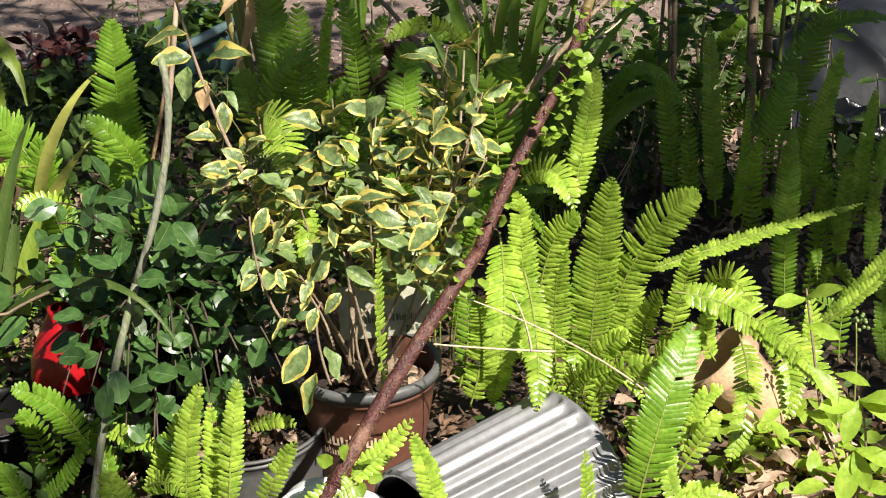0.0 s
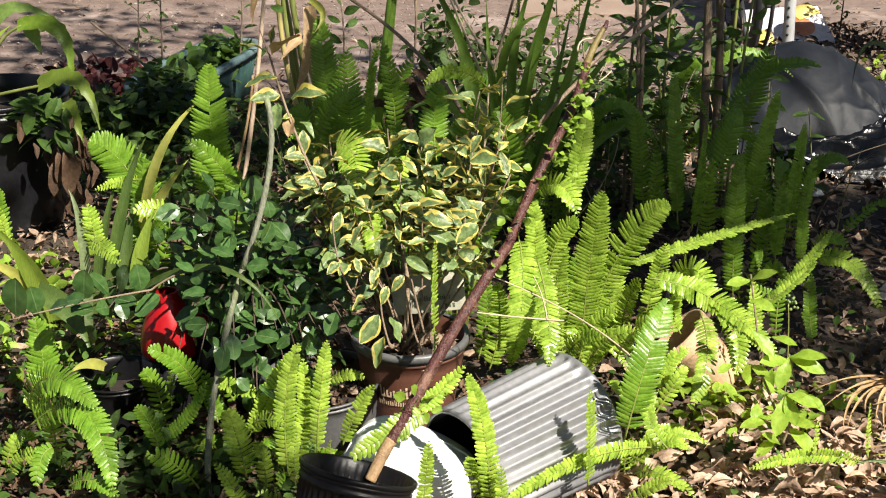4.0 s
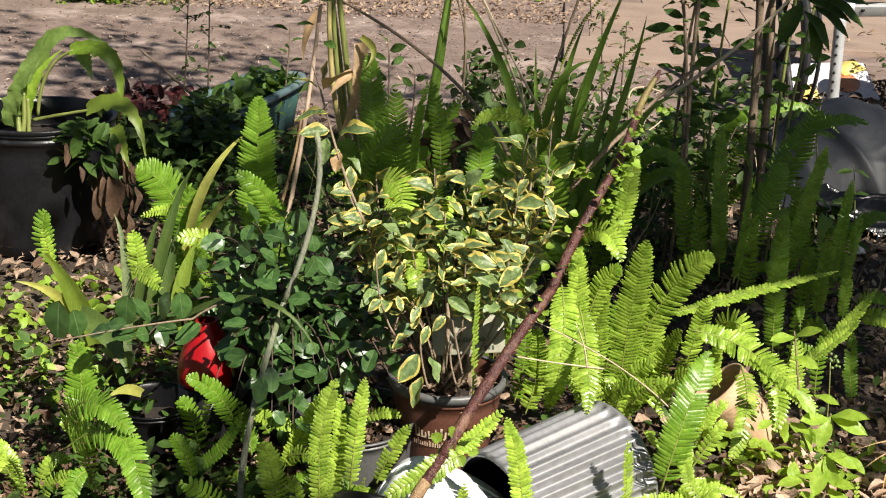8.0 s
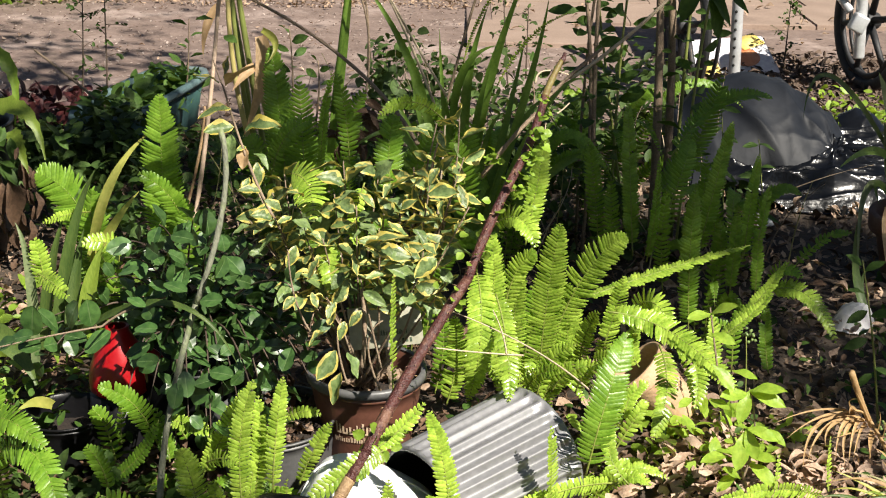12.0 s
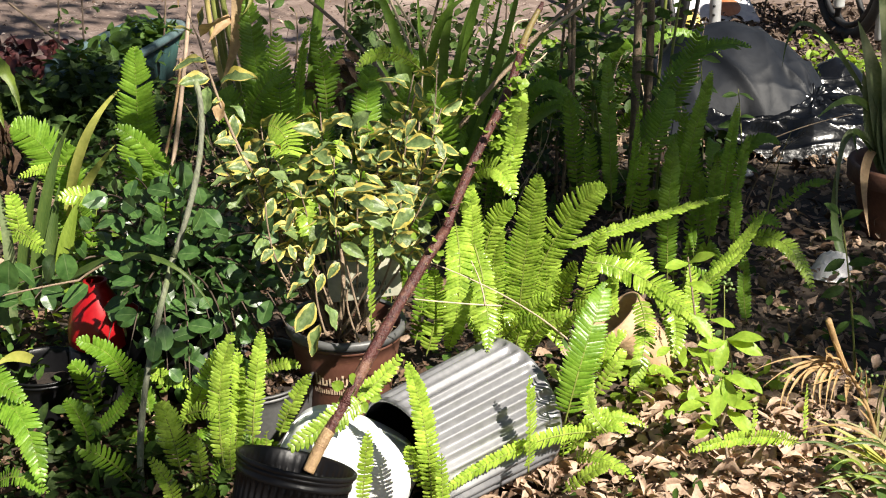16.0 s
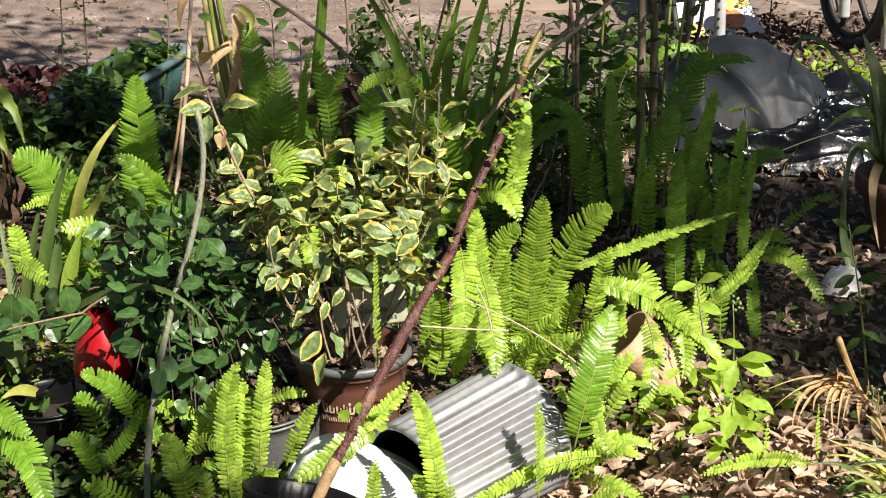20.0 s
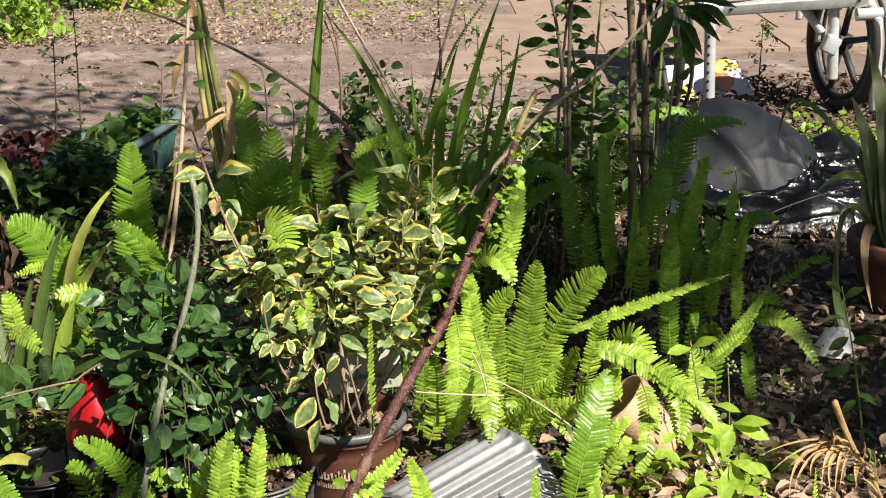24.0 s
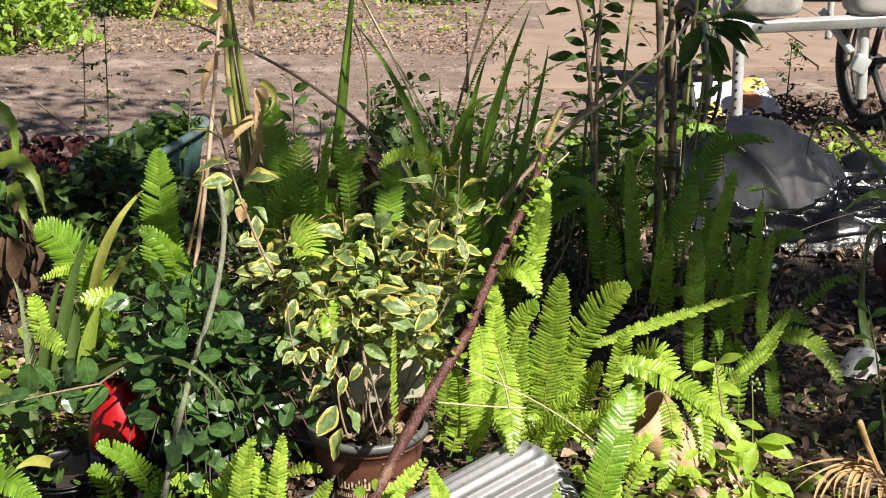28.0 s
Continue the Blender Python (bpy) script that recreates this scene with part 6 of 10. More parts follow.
frond(fern_b, (0.519, 2.460, 0.219), (0.588, 2.480, 0.259), (0.640, 2.500, 0.312), 0.054, -45, gap=0.0070)
frond(fern_b, (0.565, 2.600, 0.176), (0.646, 2.630, 0.231), (0.704, 2.660, 0.321), 0.058, -45, gap=0.0070)
frond(fern_b, (0.286, 2.040, 0.132), (0.148, 1.930, 0.200), (-0.011, 1.860, 0.097), 0.054, -30, gap=0.0070)
frond(fern_b, (0.158, 1.930, 0.116), (0.159, 1.930, 0.208), (0.153, 1.930, 0.300), 0.058, 50, gap=0.0068)
frond(fern_b, (0.244, 2.020, 0.089), (0.283, 1.980, 0.135), (0.342, 1.940, 0.093), 0.053, -30, gap=0.0070)
frond(fern_b, (0.257, 2.060, 0.100), (0.297, 2.040, 0.170), (0.340, 2.020, 0.140), 0.049, -25, gap=0.0070)
frond(fern_b, (0.220, 1.960, 0.057), (0.270, 1.950, 0.114), (0.301, 1.940, 0.126), 0.045, -25, gap=0.0070)
frond(fern_b, (0.296, 2.120, 0.187), (0.295, 2.130, 0.266), (0.341, 2.140, 0.280), 0.052, 0, gap=0.0070)
frond(fern_b, (0.281, 2.080, 0.176), (0.320, 2.090, 0.242), (0.331, 2.100, 0.264), 0.048, 10, gap=0.0070)
frond(fern_b, (0.300, 2.020, 0.142), (0.248, 2.040, 0.189), (0.273, 2.060, 0.229), 0.049, 0, gap=0.0070)
frond(fern_b, (0.640, 2.020, 0.124), (0.543, 1.970, 0.188), (0.422, 1.920, 0.164), 0.052, -28, gap=0.0070)
frond(fern_b, (0.646, 2.020, 0.135), (0.641, 2.030, 0.186), (0.644, 2.040, 0.232), 0.030, 48, gap=0.0070)
frond(fern_b, (0.536, 1.960, 0.172), (0.540, 1.970, 0.199), (0.543, 1.980, 0.227), 0.027, 45, gap=0.0070)
frond(fern_b, (0.357, 2.360, 0.207), (0.324, 2.360, 0.253), (0.352, 2.360, 0.307), 0.054, 0, gap=0.0070)
fill(fern_b, 5, 0.16, 0.10, 0.045)

fern_c = thing("sword_fern", (0.563, 2.784, 0.0), "sword fern clump in the shade, fronds coloured darker for it", "fern", "ferns in the bed")
frond(fern_c, (0.411, 2.920, 0.233), (0.396, 2.950, 0.422), (0.385, 2.980, 0.590), 0.069, 5, FERN_PART_SHADED)
frond(fern_c, (0.438, 2.880, 0.233), (0.457, 2.890, 0.351), (0.453, 2.900, 0.480), 0.048, 35, FERN_PART_SHADED)
frond(fern_c, (0.522, 2.740, 0.115), (0.508, 2.760, 0.302), (0.519, 2.780, 0.444), 0.083, 0, FERN_PART_SHADED)
frond(fern_c, (0.552, 2.860, 0.253), (0.579, 2.880, 0.434), (0.613, 2.900, 0.567), 0.072, 10, FERN_PART_SHADED)
frond(fern_c, (0.656, 2.860, 0.251), (0.661, 2.870, 0.394), (0.674, 2.880, 0.498), 0.055, 10, FERN_PART_SHADED)
frond(fern_c, (0.672, 2.840, 0.244), (0.692, 2.850, 0.362), (0.700, 2.860, 0.432), 0.045, 15, FERN_PART_SHADED)
frond(fern_c, (0.559, 2.900, 0.238), (0.566, 2.920, 0.368), (0.568, 2.940, 0.474), 0.054, 0, FERN_SHADED)
frond(fern_c, (0.657, 2.720, 0.223), (0.657, 2.730, 0.286), (0.658, 2.740, 0.348), 0.050, 0, FERN_PART_SHADED)
frond(fern_c, (0.615, 2.780, 0.200), (0.616, 2.790, 0.291), (0.621, 2.800, 0.381), 0.060, 0, FERN_PART_SHADED)
frond(fern_c, (0.591, 2.800, 0.165), (0.599, 2.810, 0.280), (0.586, 2.820, 0.359), 0.063, 0, FERN_SHADED)
frond(fern_c, (0.369, 2.960, 0.204), (0.364, 2.980, 0.290), (0.358, 3.000, 0.403), 0.072, 0, FERN_SHADED)
frond(fern_c, (0.484, 2.900, 0.154), (0.468, 2.910, 0.280), (0.480, 2.920, 0.398), 0.065, -10, FERN_SHADED)
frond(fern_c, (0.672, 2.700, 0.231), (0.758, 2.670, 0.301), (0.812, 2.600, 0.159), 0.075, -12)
frond(fern_c, (0.695, 2.740, 0.242), (0.699, 2.710, 0.312), (0.747, 2.680, 0.277), 0.058, -20, FERN_PART_SHADED)
frond(fern_c, (0.679, 2.620, 0.078), (0.663, 2.640, 0.150), (0.671, 2.660, 0.221), 0.056, 0, FERN_PART_SHADED)
frond(fern_c, (0.599, 2.620, 0.079), (0.593, 2.630, 0.184), (0.612, 2.640, 0.230), 0.054, 0, FERN_SHADED)
frond(fern_c, (0.775, 2.860, 0.235), (0.834, 2.870, 0.323), (0.904, 2.880, 0.315), 0.053, -30, FERN_SHADED)
frond(fern_c, (0.513, 3.280, 0.269), (0.626, 3.320, 0.364), (0.675, 3.360, 0.572), 0.141, -20, FERN_SHADED)
frond(fern_c, (0.549, 3.300, 0.369), (0.655, 3.350, 0.555), (0.817, 3.400, 0.504), 0.113, -40, FERN_SHADED)
frond(fern_c, (0.478, 3.100, 0.165), (0.571, 3.150, 0.405), (0.573, 3.200, 0.441), 0.092, 0, FERN_SHADED)
frond(fern_c, (0.342, 3.020, 0.211), (0.330, 3.040, 0.356), (0.307, 3.060, 0.469), 0.082, 0, FERN_SHADED)
frond(fern_c, (0.615, 2.640, 0.177), (0.578, 2.630, 0.172), (0.537, 2.620, 0.207), 0.046, 0, FERN_SHADED)
fill(fern_c, 3, 0.16, 0.34, 0.046, FERN_SHADED)

fern_d = thing("sword_fern", (-0.108, 2.738, 0.0), "sword fern standing behind a variegated shrub", "fern", "ferns in the bed")
frond(fern_d, (-0.378, 2.780, 0.430), (-0.394, 2.820, 0.577), (-0.414, 2.860, 0.727), 0.120, 0, FERN_PART_SHADED)
frond(fern_d, (-0.333, 2.740, 0.442), (-0.340, 2.770, 0.542), (-0.348, 2.800, 0.663), 0.112, 0, FERN_SHADED)
frond(fern_d, (-0.296, 2.700, 0.467), (-0.297, 2.710, 0.587), (-0.269, 2.720, 0.707), 0.044, 45, FERN_PART_SHADED)
frond(fern_d, (-0.142, 2.660, 0.459), (-0.158, 2.680, 0.552), (-0.138, 2.700, 0.618), 0.102, 0, FERN_PART_SHADED)
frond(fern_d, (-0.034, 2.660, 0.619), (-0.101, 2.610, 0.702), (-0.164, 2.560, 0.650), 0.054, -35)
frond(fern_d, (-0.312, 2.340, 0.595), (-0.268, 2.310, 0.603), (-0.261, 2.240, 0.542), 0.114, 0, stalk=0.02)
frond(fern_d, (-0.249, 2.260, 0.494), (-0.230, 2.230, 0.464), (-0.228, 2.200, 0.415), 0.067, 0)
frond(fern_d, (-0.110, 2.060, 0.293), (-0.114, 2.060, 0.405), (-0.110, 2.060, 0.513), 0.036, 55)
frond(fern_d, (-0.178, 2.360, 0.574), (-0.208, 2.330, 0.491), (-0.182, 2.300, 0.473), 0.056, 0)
frond(fern_d, (-0.426, 2.800, 0.398), (-0.448, 2.820, 0.504), (-0.470, 2.840, 0.526), 0.098, 0, FERN_SHADED)
frond(fern_d, (-0.408, 2.740, 0.456), (-0.382, 2.720, 0.593), (-0.305, 2.700, 0.603), 0.082, -15, FERN_SHADED)
frond(fern_d, (-0.288, 2.800, 0.422), (-0.256, 2.780, 0.530), (-0.233, 2.760, 0.485), 0.080, 0, FERN_SHADED)
frond(fern_d, (0.034, 2.800, 0.417), (0.004, 2.820, 0.487), (0.027, 2.840, 0.566), 0.094, 0, FERN_SHADED)
frond(fern_d, (-0.102, 2.800, 0.432), (-0.090, 2.820, 0.516), (-0.050, 2.840, 0.548), 0.085, 10, FERN_SHADED)
frond(fern_d, (-0.243, 2.980, 0.473), (-0.266, 3.000, 0.536), (-0.221, 3.020, 0.596), 0.076, 0, FERN_SHADED)
frond(fern_d, (-0.238, 2.760, 0.475), (-0.241, 2.780, 0.591), (-0.267, 2.800, 0.682), 0.074, 0, FERN_SHADED)
fill(fern_d, 7, 0.30, 0.40, 0.056, FERN_SHADED)

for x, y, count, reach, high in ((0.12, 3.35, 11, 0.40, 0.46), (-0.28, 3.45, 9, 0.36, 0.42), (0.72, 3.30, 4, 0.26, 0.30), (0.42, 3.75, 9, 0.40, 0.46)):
    back_fern = thing("sword_fern", (x, y, 0.0), "sword fern at the back of the bed, its shade coloured into the fronds", "fern", "ferns in the bed")
    fill(back_fern, count, reach, high, 0.060, FERN_SHADED, x * 9)

fern_e = thing("sword_fern", (-0.752, 2.738, 0.0), "green sword fern at the shaded side of the bed", "fern", "ferns in the bed")
frond(fern_e, (-0.585, 2.500, 0.359), (-0.595, 2.520, 0.535), (-0.592, 2.540, 0.691), 0.134, 0, FERN_PART_SHADED)
frond(fern_e, (-0.543, 2.460, 0.394), (-0.525, 2.450, 0.509), (-0.620, 2.440, 0.560), 0.085, -10, FERN_PART_SHADED)
frond(fern_e, (-0.756, 2.620, 0.278), (-0.780, 2.640, 0.468), (-0.889, 2.660, 0.489), 0.158, -12, FERN_PART_SHADED)
frond(fern_e, (-0.720, 2.560, 0.302), (-0.771, 2.570, 0.410), (-0.750, 2.580, 0.478), 0.107, 0, FERN_PART_SHADED)
frond(fern_e, (-0.736, 2.500, 0.459), (-0.768, 2.450, 0.474), (-0.801, 2.400, 0.468), 0.037, -45)
frond(fern_e, (-0.666, 2.440, 0.399), (-0.679, 2.420, 0.435), (-0.728, 2.400, 0.427), 0.070, 0)
frond(fern_e, (-0.790, 2.340, 0.356), (-0.787, 2.340, 0.412), (-0.800, 2.340, 0.459), 0.065, 10)
frond(fern_e, (-0.792, 2.320, 0.394), (-0.758, 2.290, 0.395), (-0.720, 2.260, 0.373), 0.063, 0)
frond(fern_e, (-1.011, 2.460, 0.329), (-1.015, 2.450, 0.367), (-1.018, 2.440, 0.416), 0.042, 40)
frond(fern_e, (-1.045, 2.540, 0.303), (-1.074, 2.550, 0.368), (-1.059, 2.560, 0.413), 0.079, 0, FERN_SHADED)
frond(fern_e, (-0.714, 2.400, 0.291), (-0.678, 2.420, 0.271), (-0.666, 2.440, 0.399), 0.064, 0, FERN_SHADED)
frond(fern_e, (-0.541, 2.420, 0.336), (-0.517, 2.440, 0.431), (-0.541, 2.460, 0.502), 0.087, 0, FERN_SHADED)
fill(fern_e, 7, 0.28, 0.28, 0.055, FERN_SHADED)
left_fern = thing("sword_fern", (-0.92, 2.06, 0.0), "small green sword fern on the leaf litter", "fern", "ferns in the bed")
frond(left_fern, (-0.815, 2.060, 0.178), (-0.814, 2.080, 0.241), (-0.833, 2.100, 0.328), 0.101, 0, FERN_PART_SHADED, gap=0.0070)
frond(left_fern, (-0.830, 2.000, 0.157), (-0.671, 1.930, 0.329), (-0.639, 1.860, 0.121), 0.102, -6, FERN_PART_SHADED, gap=0.0070)
frond(left_fern, (-0.833, 2.020, 0.188), (-0.782, 1.970, 0.332), (-0.670, 1.920, 0.241), 0.091, -12, FERN_PART_SHADED, gap=0.0070)
frond(left_fern, (-0.853, 2.160, 0.134), (-0.838, 2.180, 0.212), (-0.855, 2.200, 0.266), 0.065, 0, FERN_PART_SHADED, gap=0.0070)
frond(left_fern, (-0.798, 2.040, 0.073), (-0.788, 2.030, 0.200), (-0.838, 2.020, 0.207), 0.070, 0, gap=0.0070)
frond(left_fern, (-0.737, 1.920, 0.089), (-0.689, 1.890, 0.142), (-0.630, 1.860, 0.110), 0.054, -10, FERN_PART_SHADED, gap=0.0070)
frond(left_fern, (-0.782, 1.980, 0.131), (-0.799, 1.960, 0.135), (-0.804, 1.940, 0.075), 0.059, 0, FERN_PART_SHADED, gap=0.0070)
fill(left_fern, 4, 0.16, 0.14, 0.045)

fern_f = thing("sword_fern", (-0.373, 2.069, 0.0), "bright sword fern fronds in front of the pots", "fern", "ferns in the bed")
frond(fern_f, (-0.363, 1.980, 0.090), (-0.381, 2.000, 0.237), (-0.343, 2.020, 0.328), 0.069, 0, gap=0.0068)
frond(fern_f, (-0.349, 2.000, 0.101), (-0.330, 2.020, 0.185), (-0.340, 2.040, 0.289), 0.063, -10, gap=0.0068)
frond(fern_f, (-0.447, 2.060, 0.117), (-0.410, 2.060, 0.198), (-0.360, 2.060, 0.295), 0.064, 25, gap=0.0068)
frond(fern_f, (-0.312, 1.980, 0.135), (-0.307, 2.000, 0.253), (-0.293, 2.020, 0.335), 0.055, 5, gap=0.0068)
frond(fern_f, (-0.262, 1.950, 0.169), (-0.240, 1.950, 0.240), (-0.206, 1.950, 0.287), 0.049, 15, gap=0.0068)
frond(fern_f, (-0.429, 1.940, 0.104), (-0.440, 1.945, 0.186), (-0.459, 1.950, 0.232), 0.083, 0, gap=0.0068)
frond(fern_f, (-0.418, 1.840, 0.091), (-0.422, 1.840, 0.146), (-0.458, 1.840, 0.192), 0.047, 20, gap=0.0068)
frond(fern_f, (-0.392, 1.920, 0.099), (-0.391, 1.925, 0.150), (-0.406, 1.930, 0.184), 0.049, 0, gap=0.0068)
frond(fern_f, (-0.362, 1.860, 0.083), (-0.369, 1.860, 0.116), (-0.395, 1.860, 0.125), 0.049, 10, gap=0.0068)
frond(fern_f, (-0.337, 1.900, 0.117), (-0.343, 1.910, 0.170), (-0.334, 1.920, 0.208), 0.037, 30, gap=0.0068)
frond(fern_f, (-0.116, 1.860, 0.286), (-0.152, 1.840, 0.271), (-0.236, 1.820, 0.217), 0.070, -5, gap=0.0068)
frond(fern_f, (-0.128, 1.870, 0.283), (-0.094, 1.885, 0.302), (-0.052, 1.900, 0.352), 0.050, 0, gap=0.0068)
frond(fern_f, (-0.004, 1.820, 0.104), (-0.007, 1.830, 0.272), (-0.046, 1.840, 0.369), 0.063, 0, gap=0.0068)
frond(fern_f, (0.014, 1.800, 0.117), (0.012, 1.800, 0.167), (0.010, 1.800, 0.229), 0.039, 15, gap=0.0068)
frond(fern_f, (-0.118, 1.820, 0.104), (-0.111, 1.820, 0.185), (-0.105, 1.820, 0.258), 0.046, 20, gap=0.0068)
frond(fern_f, (-0.013, 1.840, 0.134), (-0.043, 1.840, 0.196), (-0.041, 1.840, 0.218), 0.042, 0, gap=0.0068)
frond(fern_f, (-0.310, 2.120, 0.204), (-0.276, 2.110, 0.233), (-0.239, 2.100, 0.223), 0.041, 0, gap=0.0068)
frond(fern_f, (-0.430, 2.020, 0.168), (-0.398, 2.000, 0.197), (-0.370, 1.980, 0.190), 0.051, 0, gap=0.0068)
frond(fern_f, (-0.277, 1.920, 0.149), (-0.281, 1.920, 0.167), (-0.278, 1.920, 0.197), 0.027, 20, gap=0.0068)
frond(fern_f, (-0.517, 2.100, 0.214), (-0.477, 2.080, 0.207), (-0.417, 2.060, 0.204), 0.050, -20, gap=0.0068)
fill(fern_f, 3, 0.14, 0.12, 0.045, FERN_SHADED)

fern_g = thing("sword_fern", (-0.617, 2.148, 0.0), "young sword fern fronds beside a black pot", "fern", "ferns in the bed")
frond(fern_g, (-0.532, 2.100, 0.157), (-0.556, 2.080, 0.271), (-0.620, 2.060, 0.290), 0.074, 0, FERN_PART_SHADED)
frond(fern_g, (-0.615, 2.060, 0.105), (-0.548, 2.060, 0.141), (-0.518, 2.060, 0.229), 0.052, -20, FERN_PART_SHADED)
frond(fern_g, (-0.598, 2.000, 0.126), (-0.605, 2.000, 0.179), (-0.631, 2.000, 0.207), 0.055, 0, FERN_PART_SHADED)
frond(fern_g, (-0.627, 2.160, 0.089), (-0.637, 2.160, 0.178), (-0.663, 2.160, 0.195), 0.067, 0, FERN_SHADED)
frond(fern_g, (-0.624, 2.200, 0.103), (-0.630, 2.210, 0.145), (-0.620, 2.220, 0.187), 0.033, 30, FERN_SHADED)
frond(fern_g, (-0.508, 2.080, 0.134), (-0.512, 2.100, 0.161), (-0.537, 2.120, 0.221), 0.056, 0, FERN_PART_SHADED)
frond(fern_g, (-0.488, 2.140, 0.147), (-0.519, 2.140, 0.202), (-0.494, 2.140, 0.222), 0.049, 0, FERN_PART_SHADED)
frond(fern_g, (-0.519, 1.960, 0.069), (-0.547, 1.940, 0.138), (-0.596, 1.920, 0.160), 0.067, 0, FERN_SHADED)
fill(fern_g, 2, 0.18, 0.10, 0.045, FERN_SHADED)

# ---- seedling, dry grass, strap-leaved plants ----
seedling = thing("tree_seedling", (0.530, 2.051, 0.0), "young seedling with fresh lime green leaves in the sun", "seedling")
lime = [leaf_mesh("lime_leaf", 0.066, 0.028, [LEAF_LIME], 0.85, 0.2, 0.12 + 0.06 * i, 0.06, 8, seed=60 + i) for i in range(4)]
stem(seedling, (0.536, 2.051, 0.004), (0.518, 2.091, 0.149), (0.477, 2.131, 0.227), 0.0034, 0.0022, TWIG, "stem")
stem(seedling, (0.511, 2.081, 0.122), (0.541, 2.091, 0.209), (0.511, 2.101, 0.292), 0.0024, 0.0014, TWIG, "stem")
stem(seedling, (0.477, 2.131, 0.221), (0.461, 2.151, 0.317), (0.445, 2.171, 0.413), 0.0024, 0.0014, TWIG, "stem")
place_leaf("leaf", lime[2], seedling, (0.428, 2.091, 0.433), (0.040, -0.040, 0.049), 10, 0.90)
place_leaf("leaf", lime[0], seedling, (0.431, 2.091, 0.435), (-0.061, -0.040, 0.008), 0, 0.80)
place_leaf("leaf", lime[3], seedling, (0.434, 2.091, 0.398), (0.039, -0.040, 0.003), 30, 0.70)
place_leaf("leaf", lime[2], seedling, (0.476, 2.091, 0.329), (0.054, -0.040, 0.009), 0, 0.70)
place_leaf("leaf", lime[1], seedling, (0.441, 2.091, 0.340), (0.048, -0.040, -0.039), 10, 0.90)
place_leaf("leaf", lime[3], seedling, (0.509, 2.091, 0.291), (0.056, -0.040, 0.037), 0, 1.00)
place_leaf("leaf", lime[3], seedling, (0.509, 2.091, 0.291), (0.055, -0.040, -0.001), 20, 1.00)
place_leaf("leaf", lime[3], seedling, (0.509, 2.091, 0.291), (-0.020, -0.040, -0.039), 0, 0.90)
place_leaf("leaf", lime[0], seedling, (0.509, 2.091, 0.286), (-0.069, -0.040, 0.015), -10, 0.95)
place_leaf("leaf", lime[3], seedling, (0.510, 2.091, 0.219), (0.055, -0.040, 0.005), 10, 0.90)
place_leaf("leaf", lime[3], seedling, (0.510, 2.091, 0.219), (0.021, -0.040, -0.057), 30, 0.90)
place_leaf("leaf", lime[0], seedling, (0.510, 2.091, 0.213), (-0.018, -0.040, -0.068), 0, 1.10)
place_leaf("leaf", lime[0], seedling, (0.515, 2.091, 0.219), (-0.036, -0.040, 0.032), 10, 0.80)
place_leaf("leaf", lime[2], seedling, (0.520, 2.091, 0.163), (0.044, -0.040, 0.022), 10, 0.80)
place_leaf("leaf", lime[0], seedling, (0.521, 2.091, 0.151), (0.038, -0.040, -0.017), 10, 1.00)
place_leaf("leaf", lime[0], seedling, (0.513, 2.091, 0.117), (-0.059, -0.040, 0.057), 0, 0.90)
place_leaf("leaf", lime[2], seedling, (0.411, 2.091, 0.275), (-0.033, -0.040, 0.004), 0, 0.60)
place_leaf("leaf", lime[3], seedling, (0.484, 2.091, 0.163), (-0.065, -0.040, 0.022), 10, 0.90)
place_leaf("leaf", lime[0], seedling, (0.502, 2.091, 0.128), (-0.052, -0.040, -0.023), 10, 0.80)
place_leaf("leaf", lime[0], seedling, (0.441, 2.091, 0.275), (0.036, -0.040, -0.001), 0, 0.70)
place_leaf("leaf", lime[2], seedling, (0.352, 2.091, 0.435), (0.006, -0.040, 0.019), 0, 0.50)
place_leaf("leaf", lime[2], seedling, (0.545, 2.091, 0.219), (0.036, -0.040, -0.012), 0, 0.70)
dry = thing("dead_palm_leaf", (0.830, 2.130, 0.0), "dead straw-coloured palm leaf with curled drooping leaflets on the leaf litter", "dry palm leaf")
stem(dry, (0.818, 2.130, 0.057), (0.790, 2.115, 0.147), (0.730, 2.100, 0.232), 0.0042, 0.0032, STRAW, "stalk")
stem(dry, (0.741, 2.130, 0.216), (0.721, 2.115, 0.254), (0.681, 2.100, 0.248), 0.0032, 0.0016, STRAW, "stalk")
stem(dry, (0.744, 2.130, 0.207), (0.717, 2.115, 0.253), (0.685, 2.100, 0.327), 0.0048, 0.006, STRAW, "stalk")
blade(dry, (0.707, 2.120, 0.238), (0.629, 2.085, 0.275), (0.546, 2.050, 0.248), 0.004, STRAW, "dry_leaflet", 20, 0.5)
blade(dry, (0.710, 2.120, 0.235), (0.635, 2.085, 0.266), (0.569, 2.050, 0.217), 0.005, STRAW, "dry_leaflet", 20, 0.5)
blade(dry, (0.706, 2.120, 0.233), (0.651, 2.085, 0.256), (0.600, 2.050, 0.227), 0.006, STRAW, "dry_leaflet", 20, 0.5)
blade(dry, (0.704, 2.120, 0.233), (0.607, 2.085, 0.257), (0.607, 2.050, 0.161), 0.008, STRAW, "dry_leaflet", 20, 0.5)
blade(dry, (0.708, 2.120, 0.231), (0.627, 2.085, 0.239), (0.614, 2.050, 0.174), 0.007, STRAW, "dry_leaflet", 20, 0.5)
blade(dry, (0.714, 2.120, 0.229), (0.639, 2.085, 0.242), (0.641, 2.050, 0.207), 0.007, STRAW, "dry_leaflet", 20, 0.5)
blade(dry, (0.719, 2.120, 0.226), (0.666, 2.085, 0.259), (0.661, 2.050, 0.184), 0.008, STRAW, "dry_leaflet", 20, 0.5)
